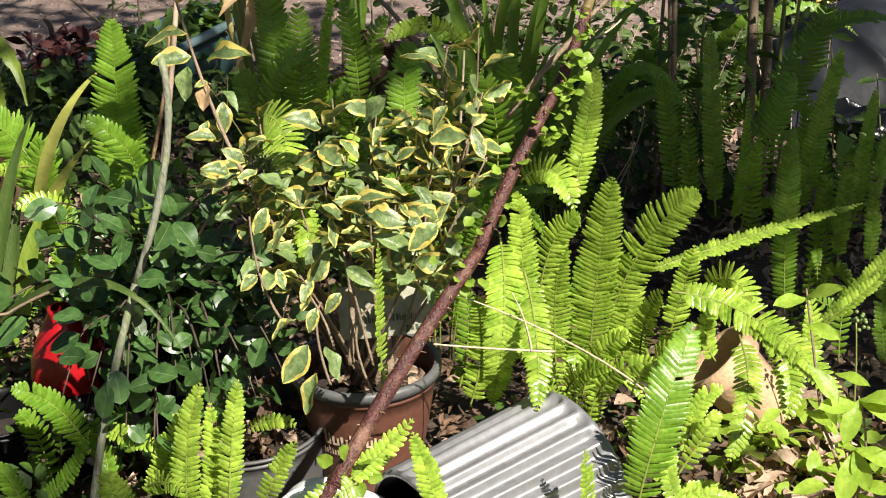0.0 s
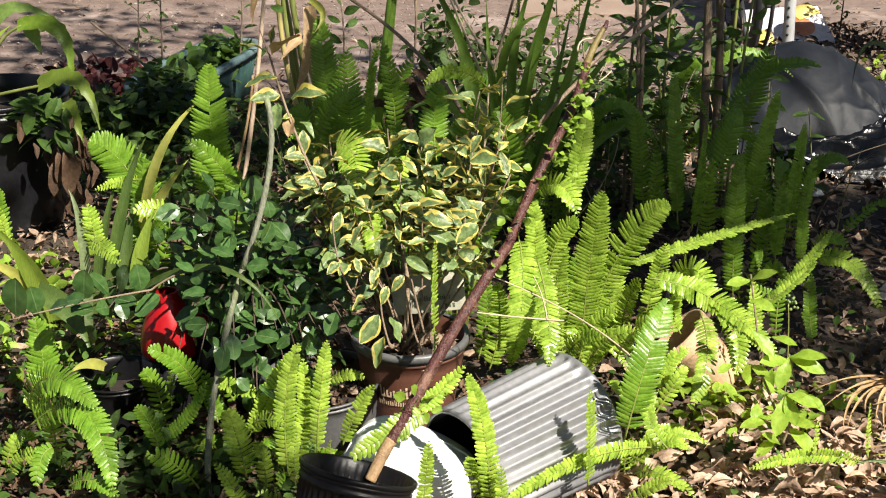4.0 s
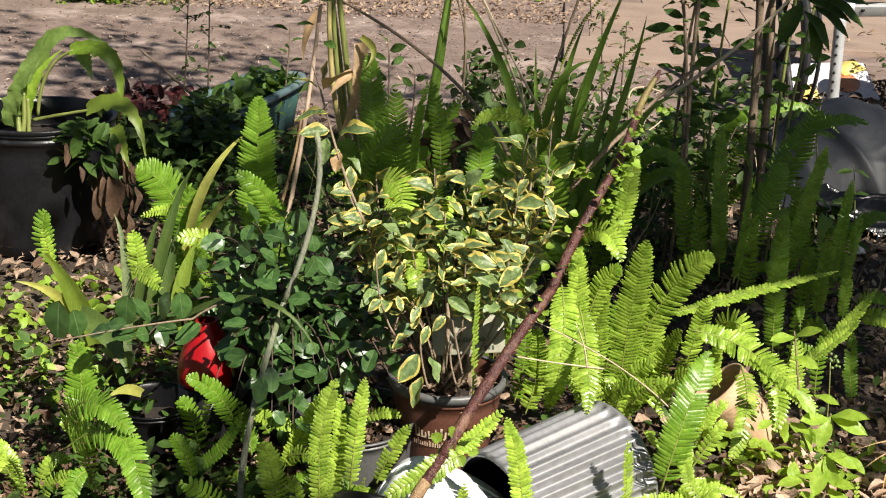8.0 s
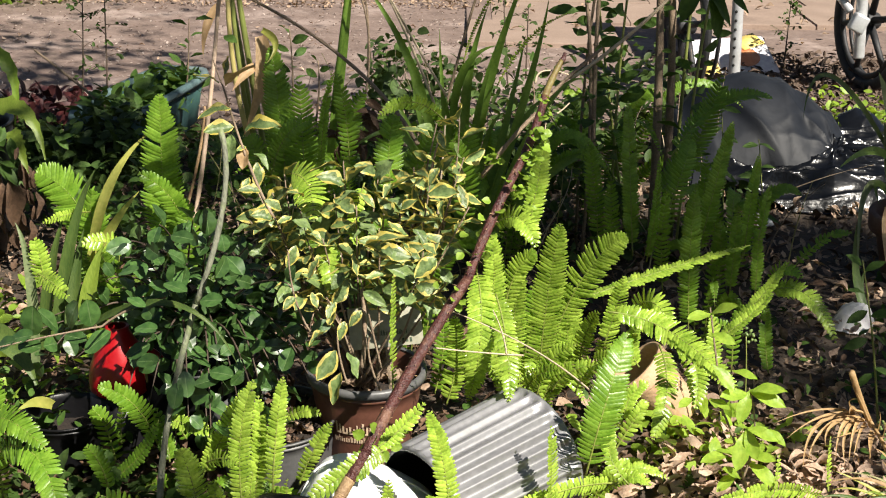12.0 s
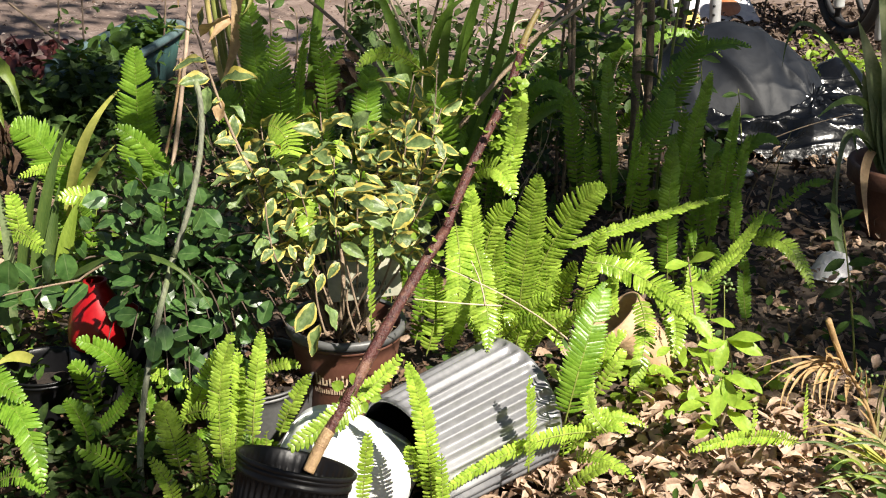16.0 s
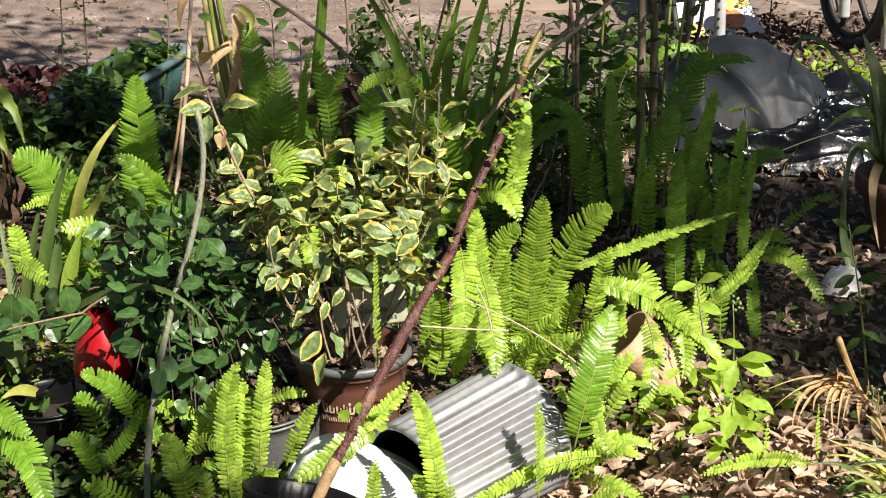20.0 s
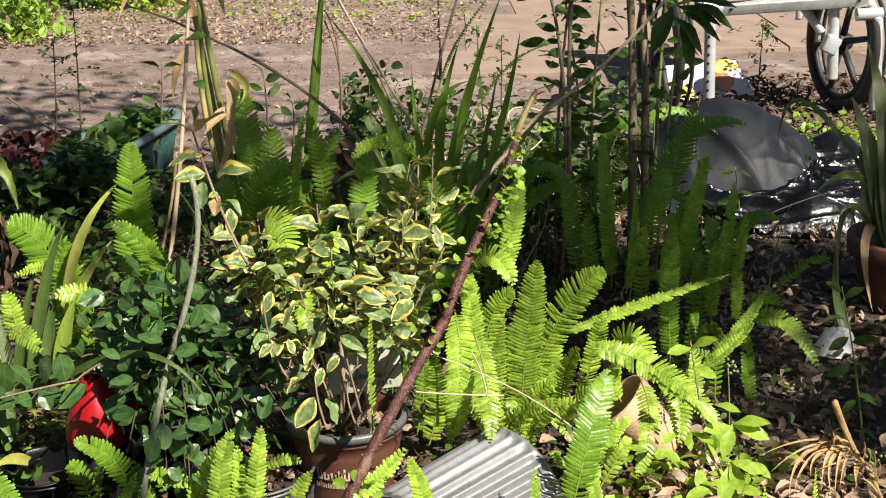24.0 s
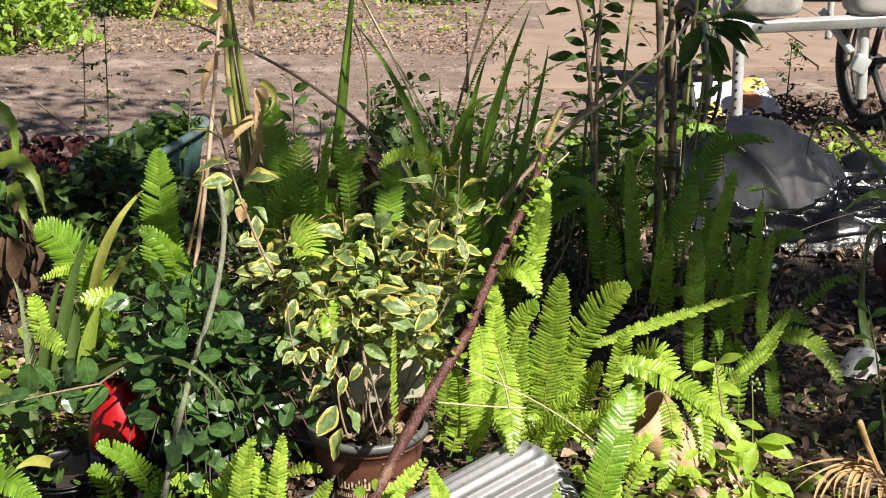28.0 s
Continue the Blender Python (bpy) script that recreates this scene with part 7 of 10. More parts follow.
blade(dry, (0.724, 2.120, 0.222), (0.667, 2.085, 0.244), (0.679, 2.050, 0.170), 0.008, STRAW, "dry_leaflet", 20, 0.5)
blade(dry, (0.727, 2.120, 0.222), (0.692, 2.085, 0.255), (0.685, 2.050, 0.173), 0.007, STRAW, "dry_leaflet", 20, 0.5)
blade(dry, (0.729, 2.120, 0.218), (0.706, 2.085, 0.227), (0.692, 2.050, 0.184), 0.005, STRAW, "dry_leaflet", 20, 0.5)
blade(dry, (0.732, 2.120, 0.212), (0.708, 2.085, 0.219), (0.648, 2.050, 0.222), 0.004, STRAW, "dry_leaflet", 20, 0.5)
blade(dry, (0.741, 2.120, 0.203), (0.726, 2.085, 0.200), (0.722, 2.050, 0.185), 0.007, STRAW, "dry_leaflet", 20, 0.5)
blade(dry, (0.747, 2.120, 0.199), (0.728, 2.085, 0.199), (0.720, 2.050, 0.183), 0.006, STRAW, "dry_leaflet", 20, 0.5)
blade(dry, (0.707, 2.120, 0.238), (0.667, 2.085, 0.284), (0.688, 2.050, 0.299), 0.006, STRAW, "dry_leaflet", 20, 0.5)
blade(dry, (0.714, 2.120, 0.235), (0.683, 2.085, 0.278), (0.675, 2.050, 0.270), 0.007, STRAW, "dry_leaflet", 20, 0.5)
blade(dry, (0.750, 2.120, 0.195), (0.744, 2.085, 0.248), (0.725, 2.050, 0.276), 0.006, STRAW, "dry_leaflet", 20, 0.5)
blade(dry, (0.759, 2.120, 0.184), (0.756, 2.085, 0.227), (0.734, 2.050, 0.262), 0.006, STRAW, "dry_leaflet", 20, 0.5)
blade(dry, (0.768, 2.120, 0.172), (0.768, 2.085, 0.211), (0.743, 2.050, 0.257), 0.006, STRAW, "dry_leaflet", 20, 0.5)
blade(dry, (0.778, 2.120, 0.155), (0.777, 2.085, 0.207), (0.752, 2.050, 0.240), 0.006, STRAW, "dry_leaflet", 20, 0.5)
blade(dry, (0.736, 2.120, 0.218), (0.713, 2.085, 0.263), (0.681, 2.050, 0.312), 0.007, STRAW, "dry_leaflet", 20, 0.5)
blade(dry, (0.742, 2.120, 0.212), (0.716, 2.085, 0.249), (0.698, 2.050, 0.293), 0.007, STRAW, "dry_leaflet", 20, 0.5)
blade(dry, (0.787, 2.120, 0.131), (0.758, 2.085, 0.180), (0.726, 2.050, 0.205), 0.005, STRAW, "dry_leaflet", 20, 0.5)
blade(dry, (0.793, 2.120, 0.114), (0.760, 2.085, 0.154), (0.742, 2.050, 0.182), 0.005, STRAW, "dry_leaflet", 20, 0.5)
blade(dry, (0.819, 2.140, 0.054), (0.810, 2.150, 0.136), (0.833, 2.160, 0.222), 0.007, STRAW_GREEN, "dry_leaflet", 20, 0.5)
blade(dry, (0.822, 2.140, 0.054), (0.839, 2.150, 0.119), (0.841, 2.160, 0.207), 0.006, STRAW_GREEN, "dry_leaflet", 20, 0.5)
blade(dry, (0.824, 2.140, 0.054), (0.846, 2.150, 0.136), (0.864, 2.160, 0.223), 0.007, STRAW_GREEN, "dry_leaflet", 20, 0.5)
blade(dry, (0.824, 2.140, 0.051), (0.847, 2.150, 0.101), (0.893, 2.160, 0.154), 0.006, STRAW_GREEN, "dry_leaflet", 20, 0.5)
blade(dry, (0.818, 2.140, 0.051), (0.803, 2.150, 0.102), (0.825, 2.160, 0.201), 0.005, STRAW_GREEN, "dry_leaflet", 20, 0.5)
blade(dry, (0.826, 2.140, 0.049), (0.859, 2.150, 0.079), (0.919, 2.160, 0.106), 0.006, STRAW_GREEN, "dry_leaflet", 20, 0.5)
grass = thing("grass_tuft", (0.840, 1.980, 0.0), "tuft of long yellow-green grass blades", "grass")
blade(grass, (0.801, 1.990, 0.093), (0.718, 2.005, 0.159), (0.650, 2.020, 0.177), 0.008, LEAF_YELLOW, "blade", 25, 0.3)
blade(grass, (0.801, 1.990, 0.087), (0.701, 2.005, 0.172), (0.649, 2.020, 0.137), 0.007, LEAF_YELLOW, "blade", 25, 0.3)
blade(grass, (0.784, 1.990, 0.116), (0.731, 2.005, 0.199), (0.633, 2.020, 0.150), 0.007, STRAW, "blade", 25, 0.3)
blade(grass, (0.809, 1.990, 0.104), (0.743, 2.005, 0.188), (0.665, 2.020, 0.173), 0.005, STRAW_GREEN, "blade", 25, 0.3)
blade(grass, (0.802, 1.990, 0.082), (0.727, 2.005, 0.141), (0.680, 2.020, 0.111), 0.007, LEAF_YELLOW, "blade", 25, 0.3)
blade(grass, (0.811, 1.990, 0.093), (0.776, 2.005, 0.162), (0.721, 2.020, 0.146), 0.006, LEAF_YELLOW, "blade", 25, 0.3)
blade(grass, (0.801, 1.990, 0.093), (0.800, 2.005, 0.140), (0.746, 2.020, 0.144), 0.005, STRAW_GREEN, "blade", 25, 0.3)
blade(grass, (0.812, 1.990, 0.082), (0.766, 2.005, 0.129), (0.717, 2.020, 0.088), 0.006, LEAF_YELLOW, "blade", 25, 0.3)
blade(grass, (0.821, 1.990, 0.093), (0.805, 2.005, 0.151), (0.774, 2.020, 0.165), 0.006, LEAF_BLADE, "blade", 25, 0.3)
blade(grass, (0.825, 1.990, 0.093), (0.842, 2.005, 0.160), (0.806, 2.020, 0.187), 0.006, LEAF_BLADE, "blade", 25, 0.3)
blade(grass, (0.816, 1.990, 0.087), (0.737, 2.005, 0.125), (0.694, 2.020, 0.071), 0.006, LEAF_BLADE, "blade", 25, 0.3)
iris = thing("iris_clump", (0.020, 3.250, 0.0), "clump of tall sword-shaped green blades behind the ferns", "iris")
blade(iris, (0.032, 3.200, 0.148), (0.012, 3.200, 0.446), (0.090, 3.200, 0.682), 0.026, LEAF_BLADE, "blade", -30)
blade(iris, (0.023, 3.200, 0.148), (-0.006, 3.210, 0.427), (0.022, 3.220, 0.651), 0.021, LEAF_BLADE, "blade", 7)
blade(iris, (0.014, 3.200, 0.148), (-0.047, 3.220, 0.483), (-0.053, 3.240, 0.702), 0.019, LEAF_BLADE, "blade", -16)
blade(iris, (0.004, 3.200, 0.148), (-0.117, 3.230, 0.464), (-0.130, 3.260, 0.670), 0.019, LEAF_BLADE, "blade", 21)
blade(iris, (0.040, 3.200, 0.148), (0.115, 3.240, 0.425), (0.161, 3.280, 0.680), 0.023, LEAF_BLADE, "blade", -2)
blade(iris, (0.051, 3.200, 0.148), (0.149, 3.200, 0.572), (0.243, 3.200, 0.544), 0.018, LEAF_BLADE, "blade", -25)
blade(iris, (0.060, 3.200, 0.148), (0.221, 3.210, 0.634), (0.313, 3.220, 0.581), 0.019, LEAF_BLADE, "blade", 12)
blade(iris, (-0.001, 3.200, 0.148), (-0.149, 3.220, 0.545), (-0.174, 3.240, 0.520), 0.018, LEAF_BLADE, "blade", -11)
blade(iris, (0.060, 3.200, 0.148), (0.377, 3.230, 0.550), (0.328, 3.260, 0.265), 0.023, LEAF_BLADE, "blade", 26)
blade(iris, (-0.012, 3.200, 0.148), (-0.156, 3.240, 0.626), (-0.264, 3.280, 0.394), 0.018, LEAF_BLADE, "blade", 3)
blade(iris, (0.035, 3.200, 0.148), (0.052, 3.200, 0.507), (0.119, 3.200, 0.502), 0.016, LEAF_BLADE, "blade", -20)
blade(iris, (0.047, 3.200, 0.148), (0.192, 3.210, 0.616), (0.211, 3.220, 0.786), 0.023, LEAF_BLADE, "blade", 17)
blade(iris, (0.016, 3.200, 0.148), (-0.031, 3.220, 0.480), (-0.034, 3.240, 0.535), 0.018, LEAF_BLADE, "blade", -6)
blade(iris, (-0.015, 3.200, 0.148), (-0.198, 3.230, 0.549), (-0.292, 3.260, 0.385), 0.012, LEAF_BLADE, "blade", -29)
blade(iris, (-0.322, 3.200, 0.390), (-0.280, 3.200, 0.692), (-0.250, 3.200, 0.986), 0.025, LEAF_BLADE, "blade", 10, 0.3)
blade(iris, (-0.055, 3.200, 0.356), (-0.088, 3.200, 0.639), (-0.252, 3.200, 0.833), 0.025, LEAF_BLADE, "blade", -20, 0.3)
blade(iris, (0.046, 3.250, 0.398), (0.051, 3.225, 0.572), (0.168, 3.200, 0.886), 0.028, LEAF_BLADE, "blade", 14, 0.3)
blade(iris, (0.017, 3.200, 0.413), (-0.001, 3.200, 0.582), (0.064, 3.200, 0.766), 0.025, LEAF_BLADE, "blade", -10, 0.3)
blade(iris, (-0.094, 3.100, 0.387), (-0.136, 3.050, 0.556), (-0.262, 3.000, 0.448), 0.021, LEAF_BLADE, "blade", 20, 0.3)
blade(iris, (-0.017, 3.200, 0.486), (-0.009, 3.175, 0.657), (0.088, 3.150, 0.679), 0.022, LEAF_BLADE, "blade", 0, 0.3)
stem(iris, (-0.060, 3.100, 0.541), (-0.151, 3.100, 0.785), (-0.277, 3.100, 0.985), 0.0034, 0.0024, TWIG_PALE, "stem")
stem(iris, (-0.227, 3.100, 0.558), (-0.198, 3.100, 0.719), (-0.250, 3.100, 0.835), 0.003, 0.002, TWIG, "stem")
frond(fern_d, (0.090, 3.200, 0.567), (0.165, 3.200, 0.727), (0.265, 3.200, 0.751), 0.025, 60)
frond(fern_d, (0.007, 3.200, 0.623), (0.032, 3.200, 0.771), (0.174, 3.200, 0.910), 0.024, 60)
frond(fern_d, (-0.307, 2.750, 0.560), (-0.286, 2.750, 0.636), (-0.265, 2.750, 0.701), 0.026, 60)
strap = thing("strap_leaf_plant", (-0.747, 2.27, 0.15), "plant with broad arching strap leaves, partly yellowed, in a black pot", "bromeliad")
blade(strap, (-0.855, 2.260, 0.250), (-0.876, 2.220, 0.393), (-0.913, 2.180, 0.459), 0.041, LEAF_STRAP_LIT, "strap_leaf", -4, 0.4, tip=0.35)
blade(strap, (-0.888, 2.240, 0.319), (-0.897, 2.200, 0.388), (-0.963, 2.160, 0.410), 0.022, LEAF_YELLOW, "strap_leaf", -10, 0.4)
blade(strap, (-0.813, 2.320, 0.201), (-0.803, 2.340, 0.430), (-0.840, 2.360, 0.483), 0.021, LEAF_ROSETTE, "strap_leaf", 10, 0.4)
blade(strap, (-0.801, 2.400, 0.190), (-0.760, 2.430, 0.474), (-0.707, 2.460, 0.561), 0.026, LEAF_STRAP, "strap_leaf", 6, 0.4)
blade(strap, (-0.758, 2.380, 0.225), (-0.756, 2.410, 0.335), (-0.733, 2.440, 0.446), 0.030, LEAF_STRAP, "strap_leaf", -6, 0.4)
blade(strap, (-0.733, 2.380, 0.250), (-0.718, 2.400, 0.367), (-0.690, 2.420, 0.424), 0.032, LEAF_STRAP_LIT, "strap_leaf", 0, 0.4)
blade(strap, (-0.735, 2.480, 0.370), (-0.712, 2.520, 0.543), (-0.617, 2.560, 0.612), 0.021, LEAF_YELLOW, "strap_leaf", 8, 0.35)
blade(strap, (-0.728, 2.460, 0.365), (-0.685, 2.480, 0.450), (-0.635, 2.500, 0.504), 0.020, LEAF_YELLOW, "strap_leaf", 8, 0.35)
blade(strap, (-0.861, 2.200, 0.337), (-0.779, 2.160, 0.323), (-0.746, 2.120, 0.261), 0.043, LEAF_STRAP, "strap_leaf", -6, 0.4, tip=0.2)
blade(strap, (-0.895, 2.300, 0.233), (-0.919, 2.300, 0.293), (-0.915, 2.300, 0.352), 0.032, LEAF_STRAP, "strap_leaf", 5, 0.4)
blade(strap, (-0.728, 2.140, 0.212), (-0.748, 2.110, 0.242), (-0.773, 2.080, 0.228), 0.021, LEAF_YELLOW, "strap_leaf", 0, 0.4)
blade(strap, (-0.827, 2.420, 0.192), (-0.810, 2.440, 0.367), (-0.777, 2.460, 0.462), 0.028, LEAF_STRAP, "strap_leaf", -20, 0.4)
blade(strap, (-0.743, 2.260, 0.273), (-0.465, 2.100, 0.535), (-0.383, 2.100, 0.316), 0.015, LEAF_STRAP, "strap_leaf", -20, 0.4)

grass_tuft = thing("grass_tuft", (0.80, 2.0, 0.0), "tuft of arching dark green grass on the leaf litter", "grass")
blade(grass_tuft, (0.803, 2.033, 0.016), (0.746, 2.023, 0.085), (0.690, 2.013, 0.065), 0.0077, LEAF_STRAP, "grass_blade", -19, 0.4)
blade(grass_tuft, (0.783, 1.928, 0.078), (0.747, 1.918, 0.127), (0.712, 1.908, 0.089), 0.0055, LEAF_STRAP, "grass_blade", -5, 0.4)
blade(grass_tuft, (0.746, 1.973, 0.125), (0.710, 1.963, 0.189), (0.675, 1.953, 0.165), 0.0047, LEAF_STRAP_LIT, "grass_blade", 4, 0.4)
blade(grass_tuft, (0.716, 1.923, 0.079), (0.685, 1.913, 0.141), (0.654, 1.903, 0.114), 0.0040, STRAW_GREEN, "grass_blade", -20, 0.4)
blade(grass_tuft, (0.723, 1.952, 0.125), (0.659, 1.942, 0.192), (0.595, 1.932, 0.171), 0.0078, LEAF_STRAP, "grass_blade", 14, 0.4)
blade(grass_tuft, (0.787, 1.935, 0.091), (0.754, 1.925, 0.160), (0.721, 1.915, 0.141), 0.0079, LEAF_STRAP, "grass_blade", 4, 0.4)
blade(grass_tuft, (0.718, 1.912, 0.134), (0.686, 1.902, 0.185), (0.653, 1.892, 0.149), 0.0052, LEAF_STRAP_LIT, "grass_blade", 18, 0.4)
blade(grass_tuft, (0.770, 1.964, 0.076), (0.717, 1.954, 0.126), (0.663, 1.944, 0.087), 0.0052, STRAW_GREEN, "grass_blade", 0, 0.4)
blade(grass_tuft, (0.768, 2.069, 0.025), (0.735, 2.059, 0.079), (0.703, 2.049, 0.045), 0.0078, LEAF_STRAP, "grass_blade", 2, 0.4)
blade(grass_tuft, (0.802, 2.004, 0.117), (0.746, 1.994, 0.173), (0.689, 1.984, 0.141), 0.0040, LEAF_STRAP, "grass_blade", -18, 0.4)
blade(grass_tuft, (0.774, 1.944, 0.085), (0.711, 1.934, 0.136), (0.648, 1.924, 0.099), 0.0073, LEAF_STRAP_LIT, "grass_blade", 9, 0.4)
blade(grass_tuft, (0.725, 1.919, 0.130), (0.679, 1.909, 0.195), (0.633, 1.899, 0.172), 0.0070, STRAW_GREEN, "grass_blade", 3, 0.4)
blade(grass_tuft, (0.786, 1.961, 0.140), (0.723, 1.951, 0.190), (0.661, 1.941, 0.153), 0.0064, LEAF_STRAP, "grass_blade", -11, 0.4)
blade(grass_tuft, (0.748, 1.957, 0.043), (0.701, 1.947, 0.098), (0.654, 1.937, 0.065), 0.0047, LEAF_STRAP, "grass_blade", -15, 0.4)
blade(grass_tuft, (0.802, 2.030, 0.020), (0.764, 2.020, 0.079), (0.726, 2.010, 0.049), 0.0043, LEAF_STRAP_LIT, "grass_blade", 18, 0.4)
blade(grass_tuft, (0.795, 2.049, 0.045), (0.760, 2.039, 0.106), (0.725, 2.029, 0.079), 0.0058, STRAW_GREEN, "grass_blade", 6, 0.4)
blade(grass_tuft, (0.731, 1.960, 0.034), (0.680, 1.950, 0.100), (0.630, 1.940, 0.077), 0.0048, LEAF_STRAP, "grass_blade", 16, 0.4)
blade(grass_tuft, (0.811, 1.978, 0.063), (0.755, 1.968, 0.114), (0.698, 1.958, 0.076), 0.0046, LEAF_STRAP, "grass_blade", 6, 0.4)
blade(grass_tuft, (0.781, 2.076, 0.023), (0.716, 2.066, 0.090), (0.652, 2.056, 0.068), 0.0058, LEAF_STRAP_LIT, "grass_blade", 11, 0.4)
blade(grass_tuft, (0.814, 2.062, 0.047), (0.778, 2.052, 0.105), (0.741, 2.042, 0.076), 0.0045, STRAW_GREEN, "grass_blade", 14, 0.4)
blade(grass_tuft, (0.787, 1.916, 0.103), (0.742, 1.906, 0.159), (0.697, 1.896, 0.126), 0.0051, LEAF_STRAP, "grass_blade", 15, 0.4)
blade(grass_tuft, (0.818, 2.025, 0.065), (0.762, 2.015, 0.130), (0.705, 2.005, 0.107), 0.0067, LEAF_STRAP, "grass_blade", -1, 0.4)

# ---- ginger canes and thin stems behind ----
ginger = thing("ginger_plant", (-0.52, 2.95, 0.0), "clump of yellowish green cane stems with dried papery leaves", "cane plant")
ginger_leaf = leaf_mesh("oval_leaf", 0.050, 0.030, [LEAF_WEED], 1.0, 0.2, 0.2, 0.04, 7, seed=71)
stem(ginger, (-0.437, 2.950, 0.385), (-0.468, 2.950, 0.573), (-0.523, 2.950, 1.030), 0.0078, 0.006, CANE_GREEN, "stem")
stem(ginger, (-0.473, 2.970, 0.379), (-0.478, 2.970, 0.621), (-0.554, 2.970, 1.028), 0.007, 0.0056, CANE_GREEN, "stem")
stem(ginger, (-0.451, 2.930, 0.392), (-0.534, 2.930, 0.770), (-0.497, 2.930, 1.007), 0.006, 0.0046, CANE_GREEN, "stem")
stem(ginger, (-0.414, 2.920, 0.380), (-0.435, 2.920, 0.571), (-0.459, 2.920, 0.647), 0.0065, 0.005, CANE_YELLOW, "stem")
stem(ginger, (-0.450, 2.910, 0.412), (-0.518, 2.910, 0.596), (-0.514, 2.910, 0.840), 0.007, 0.0052, CANE_YELLOW, "stem")
stem(ginger, (-0.550, 2.520, 0.359), (-0.493, 2.560, 0.616), (-0.459, 2.600, 1.065), 0.0052, 0.0036, TWIG_PINK, "stem")
stem(ginger, (-0.568, 2.540, 0.401), (-0.514, 2.550, 0.570), (-0.508, 2.560, 0.664), 0.0036, 0.0026, BARK_TAN, "stem")
blade(ginger, (-0.522, 2.920, 0.875), (-0.580, 2.890, 1.123), (-0.670, 2.860, 0.875), 0.038, TAN_LEAF, "leaf", -12, 0.5)
blade(ginger, (-0.527, 2.920, 0.912), (-0.569, 2.900, 0.939), (-0.614, 2.880, 0.970), 0.033, LEAF_YELLOW, "leaf", 14, 0.5)
blade(ginger, (-0.512, 2.920, 0.979), (-0.458, 2.900, 0.983), (-0.445, 2.880, 0.878), 0.031, TAN_LEAF, "leaf", 20, 0.5)
blade(ginger, (-0.442, 2.900, 0.740), (-0.417, 2.870, 0.657), (-0.480, 2.840, 0.526), 0.035, TAN_LEAF, "leaf", 10, 0.5)
blade(ginger, (-0.456, 2.880, 0.675), (-0.474, 2.860, 0.670), (-0.500, 2.840, 0.629), 0.023, TAN_LEAF, "leaf", -10, 0.5)
blade(ginger, (-0.436, 2.880, 0.757), (-0.377, 2.850, 0.736), (-0.422, 2.820, 0.695), 0.017, LEAF_YELLOW, "leaf", 20, 0.5)
blade(ginger, (-0.538, 2.920, 0.801), (-0.573, 2.910, 0.760), (-0.572, 2.900, 0.692), 0.020, TAN_LEAF, "leaf", 0, 0.5)
leaf_at(ginger, ginger_leaf, (-0.477, 2.560, 0.898), (-0.507, 2.540, 0.886), 10)
leaf_at(ginger, ginger_leaf, (-0.484, 2.560, 0.838), (-0.512, 2.540, 0.846), 10)
leaf_at(ginger, ginger_leaf, (-0.472, 2.560, 0.887), (-0.433, 2.540, 0.903), 10)
leaf_at(ginger, ginger_leaf, (-0.458, 2.560, 0.952), (-0.484, 2.540, 0.936), 10)
leaf_at(ginger, ginger_leaf, (-0.440, 2.560, 0.995), (-0.459, 2.540, 0.982), 10)
leaf_at(ginger, ginger_leaf, (-0.465, 2.560, 0.805), (-0.438, 2.540, 0.801), 10)
weed_leaf = [leaf_mesh("weed_leaf", 0.075, 0.032, [LEAF_WEED], 1.0, 0.25, 0.25, 0.05, 6, seed=80 + i) for i in range(4)]
tiny_leaf = [leaf_mesh("tiny_leaf", 0.026, 0.017, [LEAF_WEED], 1.0, 0.2, 0.2, 0.05, 5, seed=90 + i) for i in range(3)]
woody = thing("woody_shrub", (0.55, 3.55, 0.0), "open shrub of thin brown stems with narrow green leaves", "shrub")
run = stem(woody, (0.382, 3.500, 0.010), (0.345, 3.500, 0.703), (0.371, 3.500, 0.945), 0.0072, 0.0050, TWIG, "stem")
leafy(woody, run, weed_leaf, 0.30, 0.024, 0.024, 0.3, size=(0.3, 1.15))
run = stem(woody, (0.552, 3.550, 0.010), (0.545, 3.550, 0.685), (0.509, 3.550, 0.939), 0.0135, 0.0095, TWIG, "stem")
leafy(woody, run, weed_leaf, 0.50, 0.040, 0.010, 0.3, size=(0.35, 0.85))
run = stem(woody, (0.592, 3.600, 0.010), (0.590, 3.600, 0.667), (0.546, 3.600, 0.934), 0.0125, 0.0090, TWIG, "stem")
leafy(woody, run, weed_leaf, 0.50, 0.040, 0.010, 0.3, size=(0.35, 0.85))
run = stem(woody, (0.625, 3.650, 0.010), (0.619, 3.650, 0.650), (0.645, 3.650, 0.929), 0.0058, 0.0040, CANE_GREEN, "stem")
leafy(woody, run, weed_leaf, 0.30, 0.024, 0.024, 0.3, size=(0.3, 1.15))
run = stem(woody, (0.351, 3.500, 0.010), (0.382, 3.500, 0.703), (0.269, 3.500, 0.945), 0.0058, 0.0040, TWIG, "stem")
leafy(woody, run, weed_leaf, 0.30, 0.024, 0.024, 0.3, size=(0.3, 1.15))
run = stem(woody, (0.340, 3.550, 0.010), (0.321, 3.550, 0.685), (0.391, 3.550, 0.939), 0.0050, 0.0035, TWIG, "stem")
leafy(woody, run, weed_leaf, 0.30, 0.024, 0.024, 0.3, size=(0.3, 1.15))
run = stem(woody, (0.441, 3.600, 0.010), (0.425, 3.600, 0.667), (0.471, 3.600, 0.934), 0.0043, 0.0030, CANE_GREEN, "stem")
leafy(woody, run, weed_leaf, 0.30, 0.024, 0.024, 0.3, size=(0.3, 1.15))
